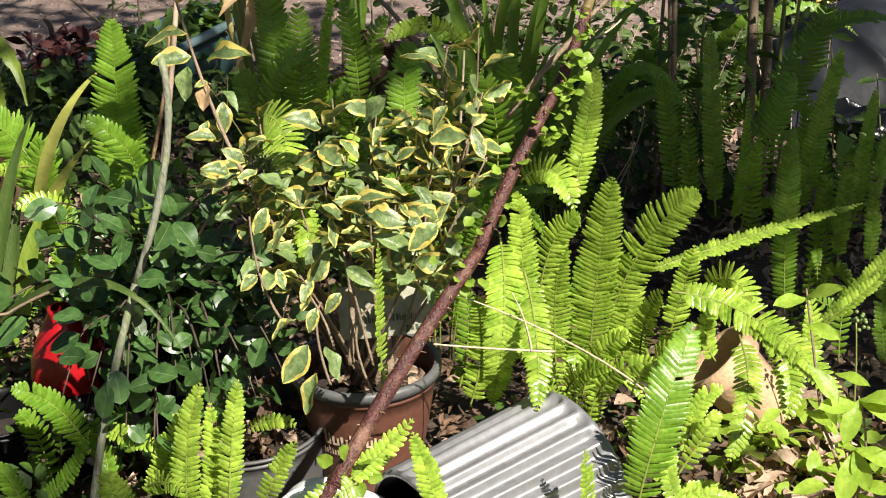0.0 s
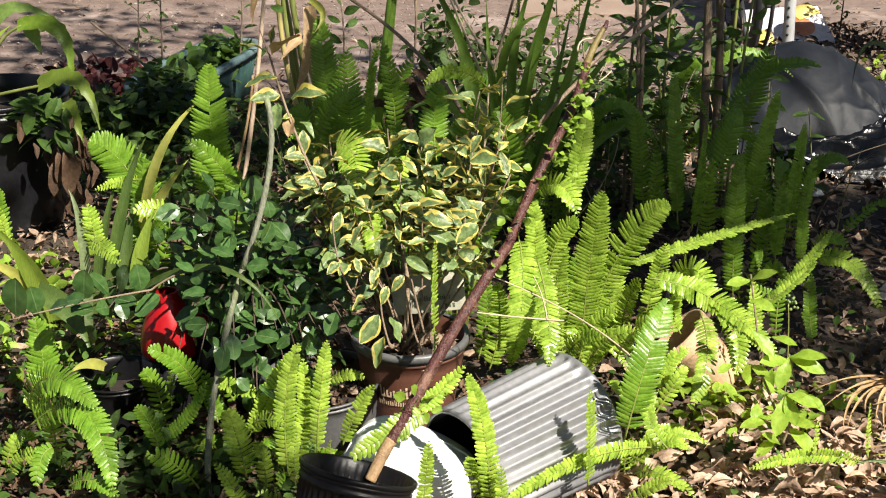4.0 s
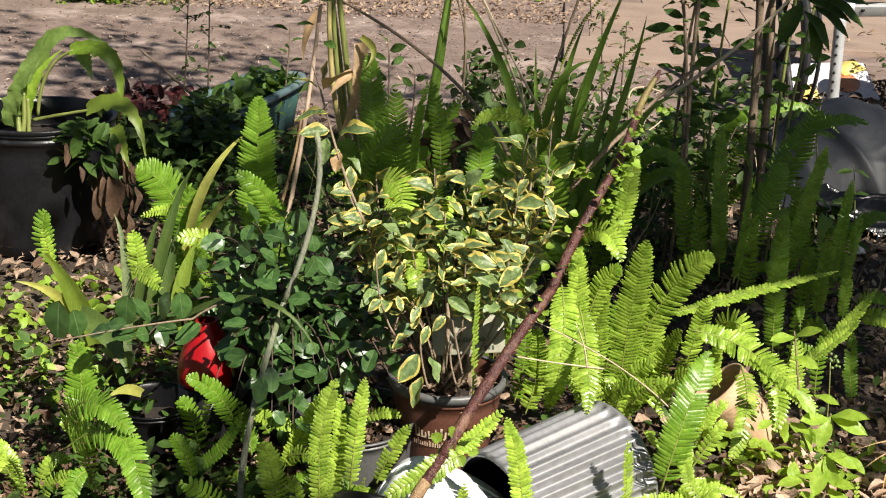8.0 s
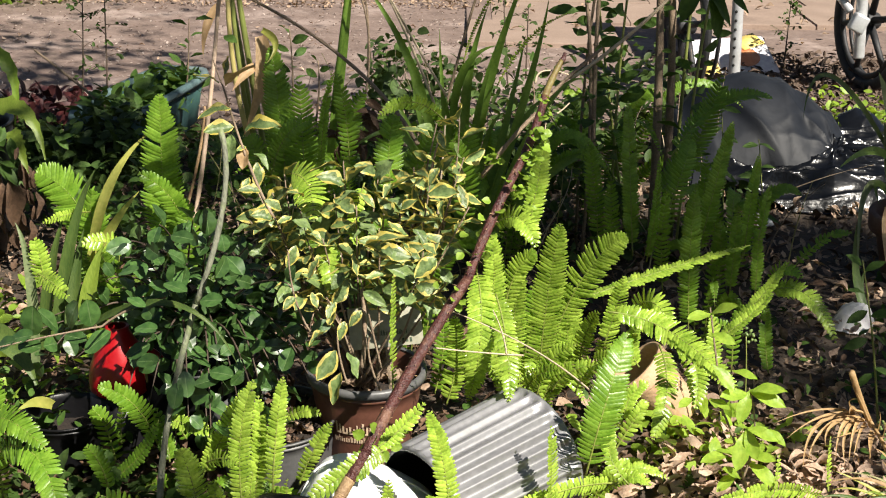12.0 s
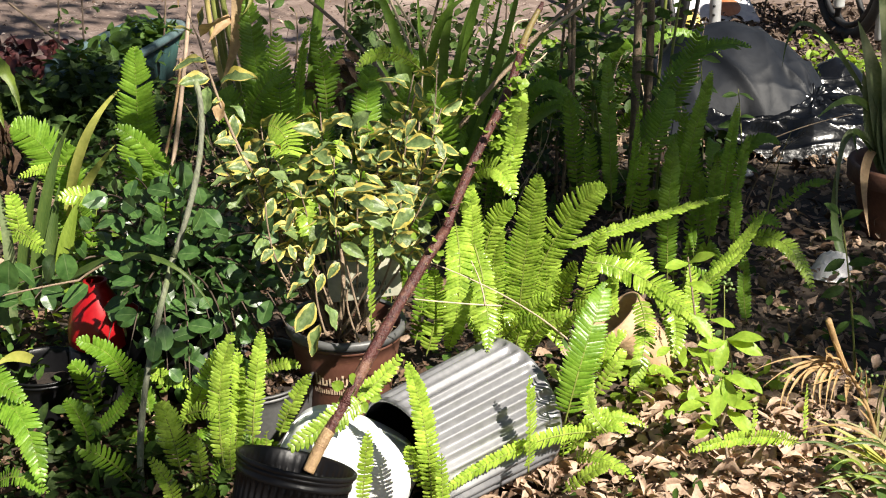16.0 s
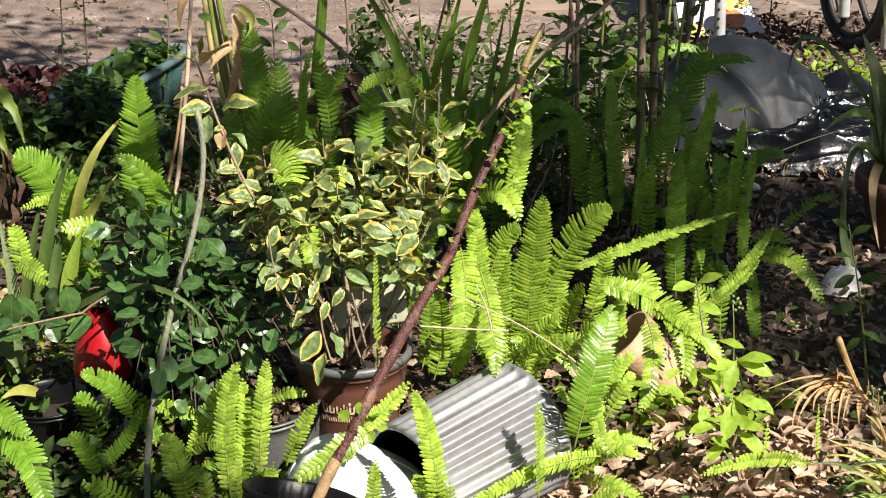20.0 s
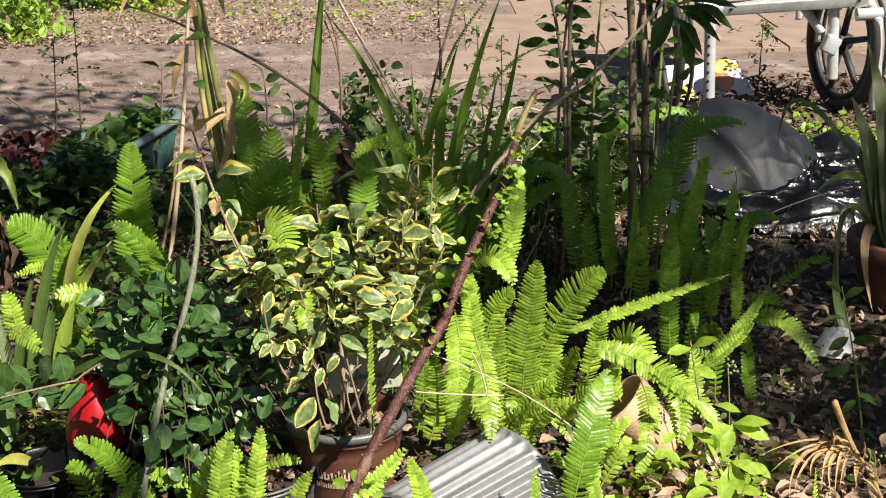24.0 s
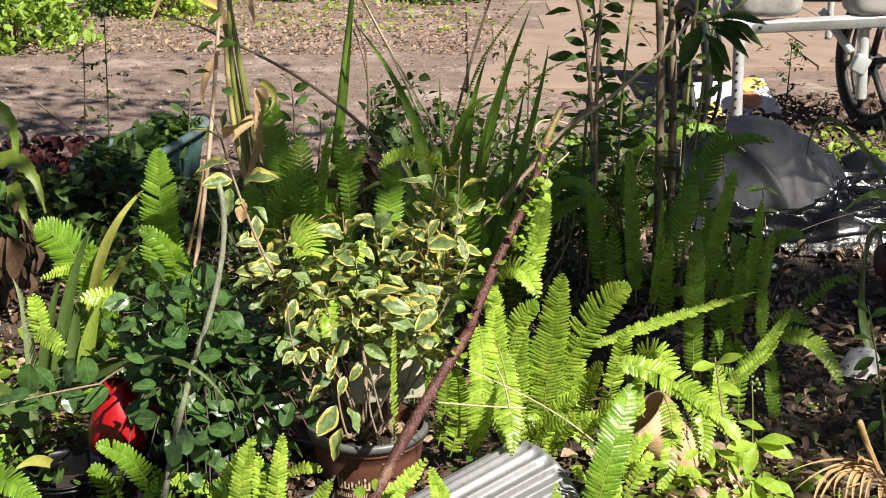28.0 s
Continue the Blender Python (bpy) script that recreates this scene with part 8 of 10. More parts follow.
run = stem(woody, (0.495, 3.650, 0.010), (0.382, 3.650, 0.649), (0.342, 3.650, 0.929), 0.0043, 0.0030, CANE_GREEN, "stem")
leafy(woody, run, weed_leaf, 0.30, 0.024, 0.024, 0.3, size=(0.3, 1.15))
run = stem(woody, (0.614, 3.500, 0.010), (0.624, 3.500, 0.703), (0.690, 3.500, 0.944), 0.0043, 0.0030, CANE_GREEN, "stem")
leafy(woody, run, weed_leaf, 0.30, 0.024, 0.024, 0.3, size=(0.3, 1.15))
stem(woody, (0.278, 3.300, 0.566), (0.456, 3.300, 0.694), (0.582, 3.300, 0.856), 0.0050, 0.0040, TWIG_PALE, "stem")
stem(woody, (0.576, 3.300, 0.828), (0.666, 3.300, 0.842), (0.723, 3.300, 0.911), 0.0040, 0.0030, CANE_GREEN, "stem")
place_leaf("leaf", weed_leaf[2], woody, (0.604, 3.300, 0.828), (1.0, -0.3, -0.2), 0, 1.5)
place_leaf("leaf", weed_leaf[0], woody, (0.619, 3.300, 0.815), (1.0, -0.3, -0.5), 0, 1.5)
place_leaf("leaf", weed_leaf[1], woody, (0.599, 3.300, 0.801), (1.0, -0.3, -0.9), 0, 1.5)
place_leaf("leaf", weed_leaf[2], woody, (0.631, 3.300, 0.842), (1.0, -0.3, 0.1), 0, 1.5)
place_leaf("leaf", weed_leaf[0], woody, (0.591, 3.300, 0.821), (-0.6, -0.3, -1.0), 0, 1.5)
place_leaf("leaf", weed_leaf[0], woody, (0.645, 3.300, 0.835), (1.0, -0.3, -0.4), 0, 1.5)
place_leaf("leaf", weed_leaf[3], woody, (0.582, 3.300, 0.856), (0.3, -0.3, 1.0), 0, 1.5)
place_leaf("leaf", weed_leaf[3], woody, (0.613, 3.300, 0.787), (0.4, -0.3, -1.0), 0, 1.5)
arch = thing("bare_twig", (-0.146, 2.9, 0.0), "long bare arching twigs over the bed", "twig")
stem(arch, (-0.089, 2.700, 0.555), (-0.213, 2.850, 0.726), (-0.541, 3.000, 0.834), 0.0050, 0.0030, TWIG, "twig")
stem(arch, (-0.541, 3.000, 0.834), (-0.630, 3.050, 0.871), (-0.752, 3.100, 0.884), 0.0030, 0.0020, TWIG, "twig")
stem(arch, (-0.031, 2.900, 0.611), (-0.156, 2.900, 0.816), (-0.225, 2.900, 0.959), 0.0030, 0.0020, TWIG_PALE, "twig")
stem(arch, (-0.235, 3.300, 0.580), (-0.220, 3.300, 0.757), (-0.265, 3.300, 0.829), 0.0030, 0.0020, TWIG, "twig")
stem(arch, (-0.294, 3.000, 0.546), (-0.272, 3.000, 0.736), (-0.239, 3.000, 0.960), 0.0080, 0.0050, LEAF_BLADE, "twig")
stem(arch, (-0.043, 3.300, 0.456), (0.019, 3.300, 0.736), (0.089, 3.300, 0.938), 0.0040, 0.0030, TWIG, "twig")
seed_leaf = [leaf_mesh("small_leaf", 0.022, 0.013, [LEAF_SHADE], 1.0, 0.25, 0.25, 0.10, 5, seed=160 + i) for i in range(3)]


def twiggy(weed, place, high, lean):
    """A thin dark stalk with short side twigs that bear small leaves, most of them half way up."""
    place = Vector(place)
    run = stem(weed, place, place + Vector((lean * 0.7, 0, high * 0.5)), place + Vector((lean, 0, high)), 0.0045, 0.0018, STEM_DARK)
    for k in range(11):
        at = run[min(16, 5 + k)]
        long = 0.085 * math.sin(math.pi * (k + 1.5) / 13) * rng.uniform(0.5, 1.1)
        a = rng.uniform(0, 6.3)
        tip = at + Vector((math.cos(a) * long, math.sin(a) * long * 0.6, long * rng.uniform(-0.1, 0.8)))
        twig = stem(weed, at, at.lerp(tip, 0.5) + Vector((0, 0, 0.008)), tip, 0.0016, 0.0008, STEM_DARK, "side_twig", 5)
        for q in range(rng.choice((3, 4, 6))):
            d = Vector((rng.uniform(-1, 1), rng.uniform(-1, 0.4), rng.uniform(-0.6, 0.8)))
            place_leaf("leaf", rng.choice(seed_leaf), weed, twig[rng.randint(7, 16)] + d * 0.004, d, rng.uniform(-70, 70), rng.uniform(0.6, 1.35))


# thin dry stalks caught in the undergrowth
stalks = thing("dry_stalks", (0.25, 3.5, 0.0), "thin dry brown stalks and twigs caught in the undergrowth", "dry stalks")
for i in range(64):
    x, y = rng.uniform(-0.75, 0.92), rng.uniform(3.05, 4.6)
    high = rng.uniform(0.10, 0.42)
    lean = Vector((rng.gauss(0, 0.13), rng.gauss(0, 0.08), high))
    foot = Vector((x, y, 0.004))
    stem(stalks, foot, foot + lean * 0.5 + Vector((rng.gauss(0, 0.04), 0, 0.03)), foot + lean, rng.uniform(0.0015, 0.0032), 0.0009, (TWIG, TWIG_PALE, STRAW_GREEN, TWIG)[i % 4], "stalk", 5)

weed = thing("weed", (-1.307, 4.808, 0.0), "tall thin weed with small green leaves", "weed", "weeds by the path")
twiggy(weed, (-1.307, 4.808, 0.0), 0.64, 0.024)
weed = thing("weed", (-1.407, 4.808, 0.0), "tall thin weed with small green leaves", "weed", "weeds by the path")
twiggy(weed, (-1.407, 4.808, 0.0), 0.50, 0.040)
weed = thing("weed", (-1.036, 4.809, 0.0), "tall thin weed with small green leaves", "weed", "weeds by the path")
leafy(weed, stem(weed, (-1.036, 4.809, 0.000), (-0.990, 4.809, 0.213), (-0.984, 4.809, 0.427), 0.005, 0.002, TWIG), weed_leaf, 0.35, 0.030, 0.008, 0.1, size=(0.56, 0.84), face=0.1)
weed = thing("weed", (-0.622, 4.811, 0.0), "tall thin weed with small green leaves", "weed", "weeds by the path")
leafy(weed, stem(weed, (-0.622, 4.811, 0.000), (-0.601, 4.811, 0.203), (-0.620, 4.811, 0.406), 0.005, 0.002, TWIG), weed_leaf, 0.35, 0.030, 0.008, 0.1, size=(0.72, 1.08), face=0.1)
weed = thing("weed", (-0.538, 4.811, 0.0), "tall thin weed with small green leaves", "weed", "weeds by the path")
leafy(weed, stem(weed, (-0.538, 4.811, 0.000), (-0.507, 4.811, 0.140), (-0.516, 4.811, 0.280), 0.005, 0.002, TWIG), weed_leaf, 0.35, 0.030, 0.008, 0.1, size=(0.64, 0.96), face=0.1)
weed = thing("weed", (0.215, 5.446, 0.0), "tall thin weed with small green leaves", "weed", "weeds by the path")
twiggy(weed, (0.215, 5.446, 0.0), 0.44, -0.034)
weed = thing("weed", (0.301, 5.766, 0.0), "tall thin weed with small green leaves", "weed", "weeds by the path")
twiggy(weed, (0.301, 5.766, 0.0), 0.33, 0.0)
weed = thing("weed", (1.489, 6.002, 0.0), "tall thin weed with small green leaves", "weed", "weeds by the path")
twiggy(weed, (1.489, 6.002, 0.0), 0.35, 0.004)
weed = thing("weed", (-0.275, 5.065, 0.0), "tall thin weed with small green leaves", "weed", "weeds by the path")
leafy(weed, stem(weed, (-0.275, 5.065, 0.000), (-0.260, 5.065, 0.146), (-0.284, 5.065, 0.292), 0.005, 0.002, TWIG), weed_leaf, 0.35, 0.030, 0.008, 0.1, size=(0.72, 1.08), face=0.1)
weed = thing("weed", (-0.076, 5.066, 0.0), "tall thin weed with small green leaves", "weed", "weeds by the path")
leafy(weed, stem(weed, (-0.076, 5.066, 0.000), (-0.049, 5.066, 0.113), (-0.062, 5.066, 0.225), 0.005, 0.002, TWIG), weed_leaf, 0.35, 0.030, 0.008, 0.1, size=(0.64, 0.96), face=0.1)
weed = thing("weed", (0.301, 5.067, 0.0), "tall thin weed with small green leaves", "weed", "weeds by the path")
leafy(weed, stem(weed, (0.301, 5.067, 0.000), (0.305, 5.067, 0.124), (0.270, 5.067, 0.247), 0.005, 0.002, TWIG), weed_leaf, 0.35, 0.030, 0.008, 0.1, size=(0.64, 0.96), face=0.1)
fork = thing("fallen_branch", (-1.545, 5.152, 0.0), "dark fallen forked twig sticking up beside the path", "branch")
stem(fork, (-1.087, 4.300, 0.138), (-1.289, 4.450, 0.254), (-1.491, 4.600, 0.345), 0.0060, 0.0040, TWIG, "twig")
withered = thing("withered_leaves", (-0.237, 3.1, 0.0), "clump of withered brown hanging leaves", "dead leaves")
dead_big = [leaf_mesh("dead_leaf", 0.11, 0.042, [DEAD_DARK], 1.0, 0.7, 0.35, 0.12, 8, seed=100 + i) for i in range(4)]
place_leaf("leaf", dead_big[0], withered, (-0.250, 3.159, 0.455), (0.53, -0.2, -0.11), 58, 0.54)
place_leaf("leaf", dead_big[1], withered, (-0.225, 3.050, 0.480), (-0.54, -0.2, -0.81), -13, 0.51)
place_leaf("leaf", dead_big[2], withered, (-0.274, 3.115, 0.494), (-0.58, -0.2, -0.74), -25, 0.41)
place_leaf("leaf", dead_big[3], withered, (-0.230, 3.152, 0.505), (-0.51, -0.2, -0.26), -4, 0.39)
place_leaf("leaf", dead_big[0], withered, (-0.287, 3.042, 0.470), (-0.34, -0.2, 0.18), 51, 0.41)
place_leaf("leaf", dead_big[1], withered, (-0.273, 3.175, 0.525), (0.15, -0.2, -0.78), 28, 0.42)
place_leaf("leaf", dead_big[2], withered, (-0.212, 3.004, 0.543), (-0.10, -0.2, 0.12), -27, 0.37)
place_leaf("leaf", dead_big[3], withered, (-0.260, 3.001, 0.516), (0.21, -0.2, -0.59), -21, 0.47)
place_leaf("leaf", dead_big[0], withered, (-0.263, 3.037, 0.494), (-0.03, -0.2, -0.79), -28, 0.69)
place_leaf("leaf", dead_big[1], withered, (-0.297, 3.169, 0.452), (-0.58, -0.2, -0.05), -14, 0.48)
place_leaf("leaf", dead_big[2], withered, (-0.231, 3.142, 0.499), (0.15, -0.2, 0.15), -45, 0.61)
place_leaf("leaf", dead_big[3], withered, (-0.220, 3.069, 0.453), (-0.17, -0.2, -0.37), 39, 0.51)
place_leaf("leaf", dead_big[0], withered, (-0.246, 3.073, 0.473), (-0.24, -0.2, -0.48), -49, 0.42)
place_leaf("leaf", dead_big[1], withered, (-0.246, 3.030, 0.539), (-0.27, -0.2, -0.16), -49, 0.46)
place_leaf("leaf", dead_big[2], withered, (-0.259, 3.016, 0.567), (-0.42, -0.2, -0.17), 1, 0.41)
place_leaf("leaf", dead_big[3], withered, (-0.290, 3.107, 0.437), (-0.11, -0.2, -0.72), 16, 0.47)
place_leaf("leaf", dead_big[0], withered, (-0.266, 3.029, 0.502), (0.57, -0.2, -0.23), 42, 0.52)
place_leaf("leaf", dead_big[1], withered, (-0.231, 3.146, 0.541), (0.54, -0.2, -0.24), 40, 0.49)
place_leaf("leaf", dead_big[2], withered, (-0.270, 3.012, 0.543), (-0.10, -0.2, -0.83), 58, 0.70)
place_leaf("leaf", dead_big[3], withered, (-0.228, 3.091, 0.443), (-0.01, -0.2, -0.12), 1, 0.45)
place_leaf("leaf", dead_big[0], withered, (-0.251, 3.023, 0.471), (0.39, -0.2, -0.36), -38, 0.57)
place_leaf("leaf", dead_big[1], withered, (-0.246, 3.018, 0.546), (-0.27, -0.2, -0.06), 51, 0.53)
place_leaf("leaf", dead_big[2], withered, (-0.285, 3.071, 0.472), (0.10, -0.2, -0.96), -21, 0.48)
place_leaf("leaf", dead_big[3], withered, (-0.238, 3.097, 0.533), (0.32, -0.2, -0.17), -23, 0.68)
place_leaf("leaf", dead_big[0], withered, (-0.271, 3.170, 0.529), (-0.03, -0.2, -0.07), -19, 0.59)
place_leaf("leaf", dead_big[1], withered, (-0.260, 3.129, 0.453), (0.36, -0.2, -0.58), 22, 0.47)
place_leaf("leaf", dead_big[2], withered, (-0.227, 3.184, 0.494), (-0.39, -0.2, 0.04), -3, 0.69)
place_leaf("leaf", dead_big[3], withered, (-0.220, 3.106, 0.500), (-0.40, -0.2, 0.00), 59, 0.65)
place_leaf("leaf", dead_big[0], withered, (-0.271, 3.134, 0.551), (-0.10, -0.2, -0.26), 59, 0.55)
place_leaf("leaf", dead_big[1], withered, (-0.243, 3.125, 0.508), (0.33, -0.2, -0.24), 32, 0.70)

# long plastic trough, its rim a thick rolled edge
tub = thing("plastic_tub", (-1.125, 4.63, 0.0), "teal plastic trough overgrown with leafy weeds", "tub")
tub.rotation_euler = (0, 0, radians(-11))


def trough(half, grow, z):
    """One level of the trough: a rounded rectangle."""
    ring = []
    for k in range(48):
        a = 2 * math.pi * k / 48
        x, y = math.cos(a), math.sin(a)
        ring.append(((half[0] + grow) * math.copysign(abs(x) ** 0.5, x), (half[1] + grow) * math.copysign(abs(y) ** 0.5, y), z))
    return ring


def loft(levels):
    bm = bmesh.new()
    rings = [[bm.verts.new(p) for p in ring] for ring in levels]
    for q, r in zip(rings, rings[1:]):
        for k in range(48):
            bm.faces.new((q[k], q[(k + 1) % 48], r[(k + 1) % 48], r[k]))
    return bm


half = (0.118, 0.405)
bm = loft([trough(half, -0.04, 0.0), trough(half, -0.035, 0.008), trough(half, -0.004, 0.185), trough(half, -0.012, 0.185), trough(half, -0.045, 0.02)])
bmesh.ops.holes_fill(bm, edges=[e for e in bm.edges if e.is_boundary], sides=0)
part("tub_wall", bm, PLASTIC_TEAL, tub)
part("rim", loft([trough(half, -0.012, 0.180), trough(half, 0.012, 0.180), trough(half, 0.015, 0.190), trough(half, 0.010, 0.203), trough(half, -0.010, 0.203), trough(half, -0.015, 0.195), trough(half, -0.012, 0.180)]), TEAL_PALE, tub, "sun-faded rolled rim")
turned = Matrix.Rotation(radians(-11), 3, "Z")
scatter("tub_weeds", [(tub.location + turned @ Vector((rng.uniform(-0.11, 0.09), 0.05 + rng.uniform(-0.38, 0.33), 0.11 + 0.12 * rng.random())), any_turn(0.9), rng.uniform(0.035, 0.075)) for i in range(330)],
        small_leaf, LEAF_WEED, "leafy weeds growing inside the teal trough", "weeds")


scatter("red_leaves", [((-1.50 + rng.uniform(-0.15, 0.15), 4.78 + rng.uniform(-0.15, 0.15), 0.02 + 0.13 * rng.random()), any_turn(0.6), rng.uniform(0.035, 0.075)) for i in range(240)],
        small_leaf, mat("dark_red_leaf", (0.026, 0.006, 0.006), (0.075, 0.014, 0.013), 0.6, 20, 100, 0.2, vary=0.3), "heap of dark red fallen leaves", "fallen leaves")

broad = thing("broad_leaf_plant", (-1.427, 3.466, 0.30), "plant with long broad drooping green leaves in a large black pot", "plant")
# each leaf's green is picked by how lit it is, light put into colour
blade(broad, (-1.300, 3.400, 0.581), (-1.119, 3.370, 0.637), (-1.155, 3.340, 0.413), 0.045, LEAF_BRIGHT, "leaf", -4, 0.3, tip=0.12, ripple=0.18)
blade(broad, (-1.441, 3.460, 0.443), (-1.385, 3.450, 0.714), (-1.186, 3.440, 0.574), 0.046, LEAF_BIG, "leaf", 10, 0.3, tip=0.12, ripple=0.18)
blade(broad, (-1.286, 3.430, 0.575), (-1.263, 3.415, 0.561), (-1.244, 3.400, 0.504), 0.041, LEAF_BIG, "leaf", -8, 0.3, tip=0.12, ripple=0.18)
blade(broad, (-1.455, 3.420, 0.380), (-1.458, 3.430, 0.495), (-1.373, 3.440, 0.622), 0.067, LEAF_BIG, "leaf", 6, 0.3, tip=0.12, ripple=0.18)
blade(broad, (-1.477, 3.400, 0.361), (-1.466, 3.380, 0.461), (-1.370, 3.360, 0.565), 0.061, LEAF_BIG, "leaf", -14, 0.3, tip=0.12, ripple=0.18)
blade(broad, (-1.429, 3.400, 0.394), (-1.413, 3.410, 0.520), (-1.329, 3.420, 0.577), 0.029, LEAF_BRIGHT, "leaf", -10, 0.3, tip=0.12, ripple=0.18)
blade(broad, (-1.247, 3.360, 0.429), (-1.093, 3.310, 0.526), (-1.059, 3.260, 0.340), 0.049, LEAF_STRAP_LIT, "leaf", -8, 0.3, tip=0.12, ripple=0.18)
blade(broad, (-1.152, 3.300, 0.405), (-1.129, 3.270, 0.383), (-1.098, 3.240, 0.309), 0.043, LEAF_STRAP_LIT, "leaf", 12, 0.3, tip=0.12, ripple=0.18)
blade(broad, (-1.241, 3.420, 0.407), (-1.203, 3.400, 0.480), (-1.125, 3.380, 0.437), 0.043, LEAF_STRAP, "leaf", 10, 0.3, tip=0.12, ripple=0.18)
stem(broad, (-1.409, 3.420, 0.389), (-1.389, 3.410, 0.547), (-1.290, 3.400, 0.581), 0.0055, 0.0040, CANE_GREEN)
stem(broad, (-1.406, 3.380, 0.387), (-1.339, 3.370, 0.408), (-1.228, 3.360, 0.432), 0.0055, 0.0040, CANE_GREEN)
stem(broad, (-1.439, 3.380, 0.348), (-1.432, 3.390, 0.390), (-1.438, 3.400, 0.457), 0.008, 0.006, CANE_GREEN)
stem(broad, (-1.426, 3.390, 0.345), (-1.424, 3.395, 0.381), (-1.427, 3.400, 0.442), 0.007, 0.005, CANE_GREEN)
stem(broad, (-1.444, 3.370, 0.350), (-1.451, 3.385, 0.399), (-1.459, 3.400, 0.441), 0.008, 0.006, CANE_GREEN)
leaf_at(broad, weed_leaf[0], (-1.207, 3.250, 0.418), (-1.249, 3.220, 0.404), -25, 0.075)
leaf_at(broad, weed_leaf[1], (-1.231, 3.250, 0.402), (-1.241, 3.220, 0.334), -22, 0.075)
leaf_at(broad, weed_leaf[2], (-1.175, 3.250, 0.440), (-1.199, 3.220, 0.420), -19, 0.075)
leaf_at(broad, weed_leaf[3], (-1.160, 3.250, 0.429), (-1.188, 3.220, 0.383), -16, 0.075)
leaf_at(broad, weed_leaf[0], (-1.197, 3.250, 0.387), (-1.211, 3.220, 0.420), -13, 0.075)
leaf_at(broad, weed_leaf[1], (-1.174, 3.250, 0.341), (-1.146, 3.220, 0.304), -10, 0.075)
leaf_at(broad, weed_leaf[2], (-1.170, 3.250, 0.326), (-1.120, 3.220, 0.292), -7, 0.075)
leaf_at(broad, weed_leaf[3], (-1.172, 3.250, 0.335), (-1.128, 3.220, 0.341), -4, 0.075)
leaf_at(broad, weed_leaf[0], (-1.152, 3.250, 0.357), (-1.169, 3.220, 0.390), -1, 0.075)
leaf_at(broad, weed_leaf[1], (-1.209, 3.250, 0.429), (-1.224, 3.220, 0.444), 2, 0.075)
leaf_at(broad, weed_leaf[2], (-1.026, 3.250, 0.408), (-0.986, 3.220, 0.389), 5, 0.075)
leaf_at(broad, weed_leaf[3], (-1.020, 3.250, 0.389), (-0.977, 3.220, 0.429), 8, 0.075)
leaf_at(broad, dead_big[0], (-1.266, 3.240, 0.369), (-1.252, 3.220, 0.313), -25, 0.11)
leaf_at(broad, dead_big[1], (-1.232, 3.240, 0.307), (-1.213, 3.220, 0.275), -22, 0.11)
leaf_at(broad, dead_big[2], (-1.170, 3.240, 0.285), (-1.159, 3.220, 0.197), -19, 0.11)
leaf_at(broad, dead_big[3], (-1.146, 3.240, 0.301), (-1.131, 3.220, 0.166), -16, 0.11)
leaf_at(broad, dead_big[0], (-1.188, 3.240, 0.253), (-1.180, 3.220, 0.165), -13, 0.11)
leaf_at(broad, dead_big[1], (-1.119, 3.240, 0.379), (-1.124, 3.220, 0.354), -10, 0.11)
place_leaf("leaf", weed_leaf[0], broad, (-1.192, 3.276, 0.351), (-0.64, -0.4, 0.46), -17, 0.75)
place_leaf("leaf", weed_leaf[1], broad, (-1.161, 3.276, 0.420), (-0.06, -0.4, -0.28), -34, 0.86)
place_leaf("leaf", weed_leaf[2], broad, (-1.138, 3.276, 0.371), (0.10, -0.4, -0.02), 4, 0.65)
place_leaf("leaf", weed_leaf[3], broad, (-1.150, 3.276, 0.355), (0.18, -0.4, -0.27), 7, 0.50)
place_leaf("leaf", weed_leaf[0], broad, (-1.228, 3.276, 0.373), (-0.77, -0.4, 0.56), 7, 0.89)
place_leaf("leaf", weed_leaf[1], broad, (-1.191, 3.276, 0.360), (-0.40, -0.4, -0.19), 25, 0.64)
place_leaf("leaf", weed_leaf[2], broad, (-1.283, 3.276, 0.323), (-0.16, -0.4, 0.54), 28, 0.65)
place_leaf("leaf", weed_leaf[3], broad, (-1.245, 3.276, 0.403), (0.19, -0.4, 0.19), -15, 0.89)
place_leaf("leaf", weed_leaf[0], broad, (-1.233, 3.276, 0.317), (-1.00, -0.4, -0.45), 32, 0.87)
place_leaf("leaf", weed_leaf[1], broad, (-1.226, 3.276, 0.359), (-0.35, -0.4, 0.63), 32, 0.65)
place_leaf("leaf", weed_leaf[2], broad, (-1.227, 3.276, 0.387), (0.94, -0.4, -0.07), -20, 0.74)
place_leaf("leaf", weed_leaf[3], broad, (-1.195, 3.276, 0.393), (0.96, -0.4, 0.09), 13, 0.51)
place_leaf("leaf", weed_leaf[0], broad, (-1.181, 3.276, 0.316), (-0.71, -0.4, -0.57), 39, 0.88)
place_leaf("leaf", weed_leaf[1], broad, (-1.214, 3.276, 0.393), (-0.92, -0.4, -0.41), 10, 0.51)
place_leaf("leaf", weed_leaf[2], broad, (-1.235, 3.276, 0.312), (0.56, -0.4, -0.26), -6, 0.84)
place_leaf("leaf", weed_leaf[3], broad, (-1.213, 3.276, 0.338), (-0.43, -0.4, 0.09), 20, 0.71)
place_leaf("leaf", weed_leaf[0], broad, (-1.163, 3.276, 0.321), (-0.97, -0.4, -0.42), -4, 0.71)
place_leaf("leaf", weed_leaf[1], broad, (-1.258, 3.276, 0.380), (-0.41, -0.4, 0.14), 19, 0.64)
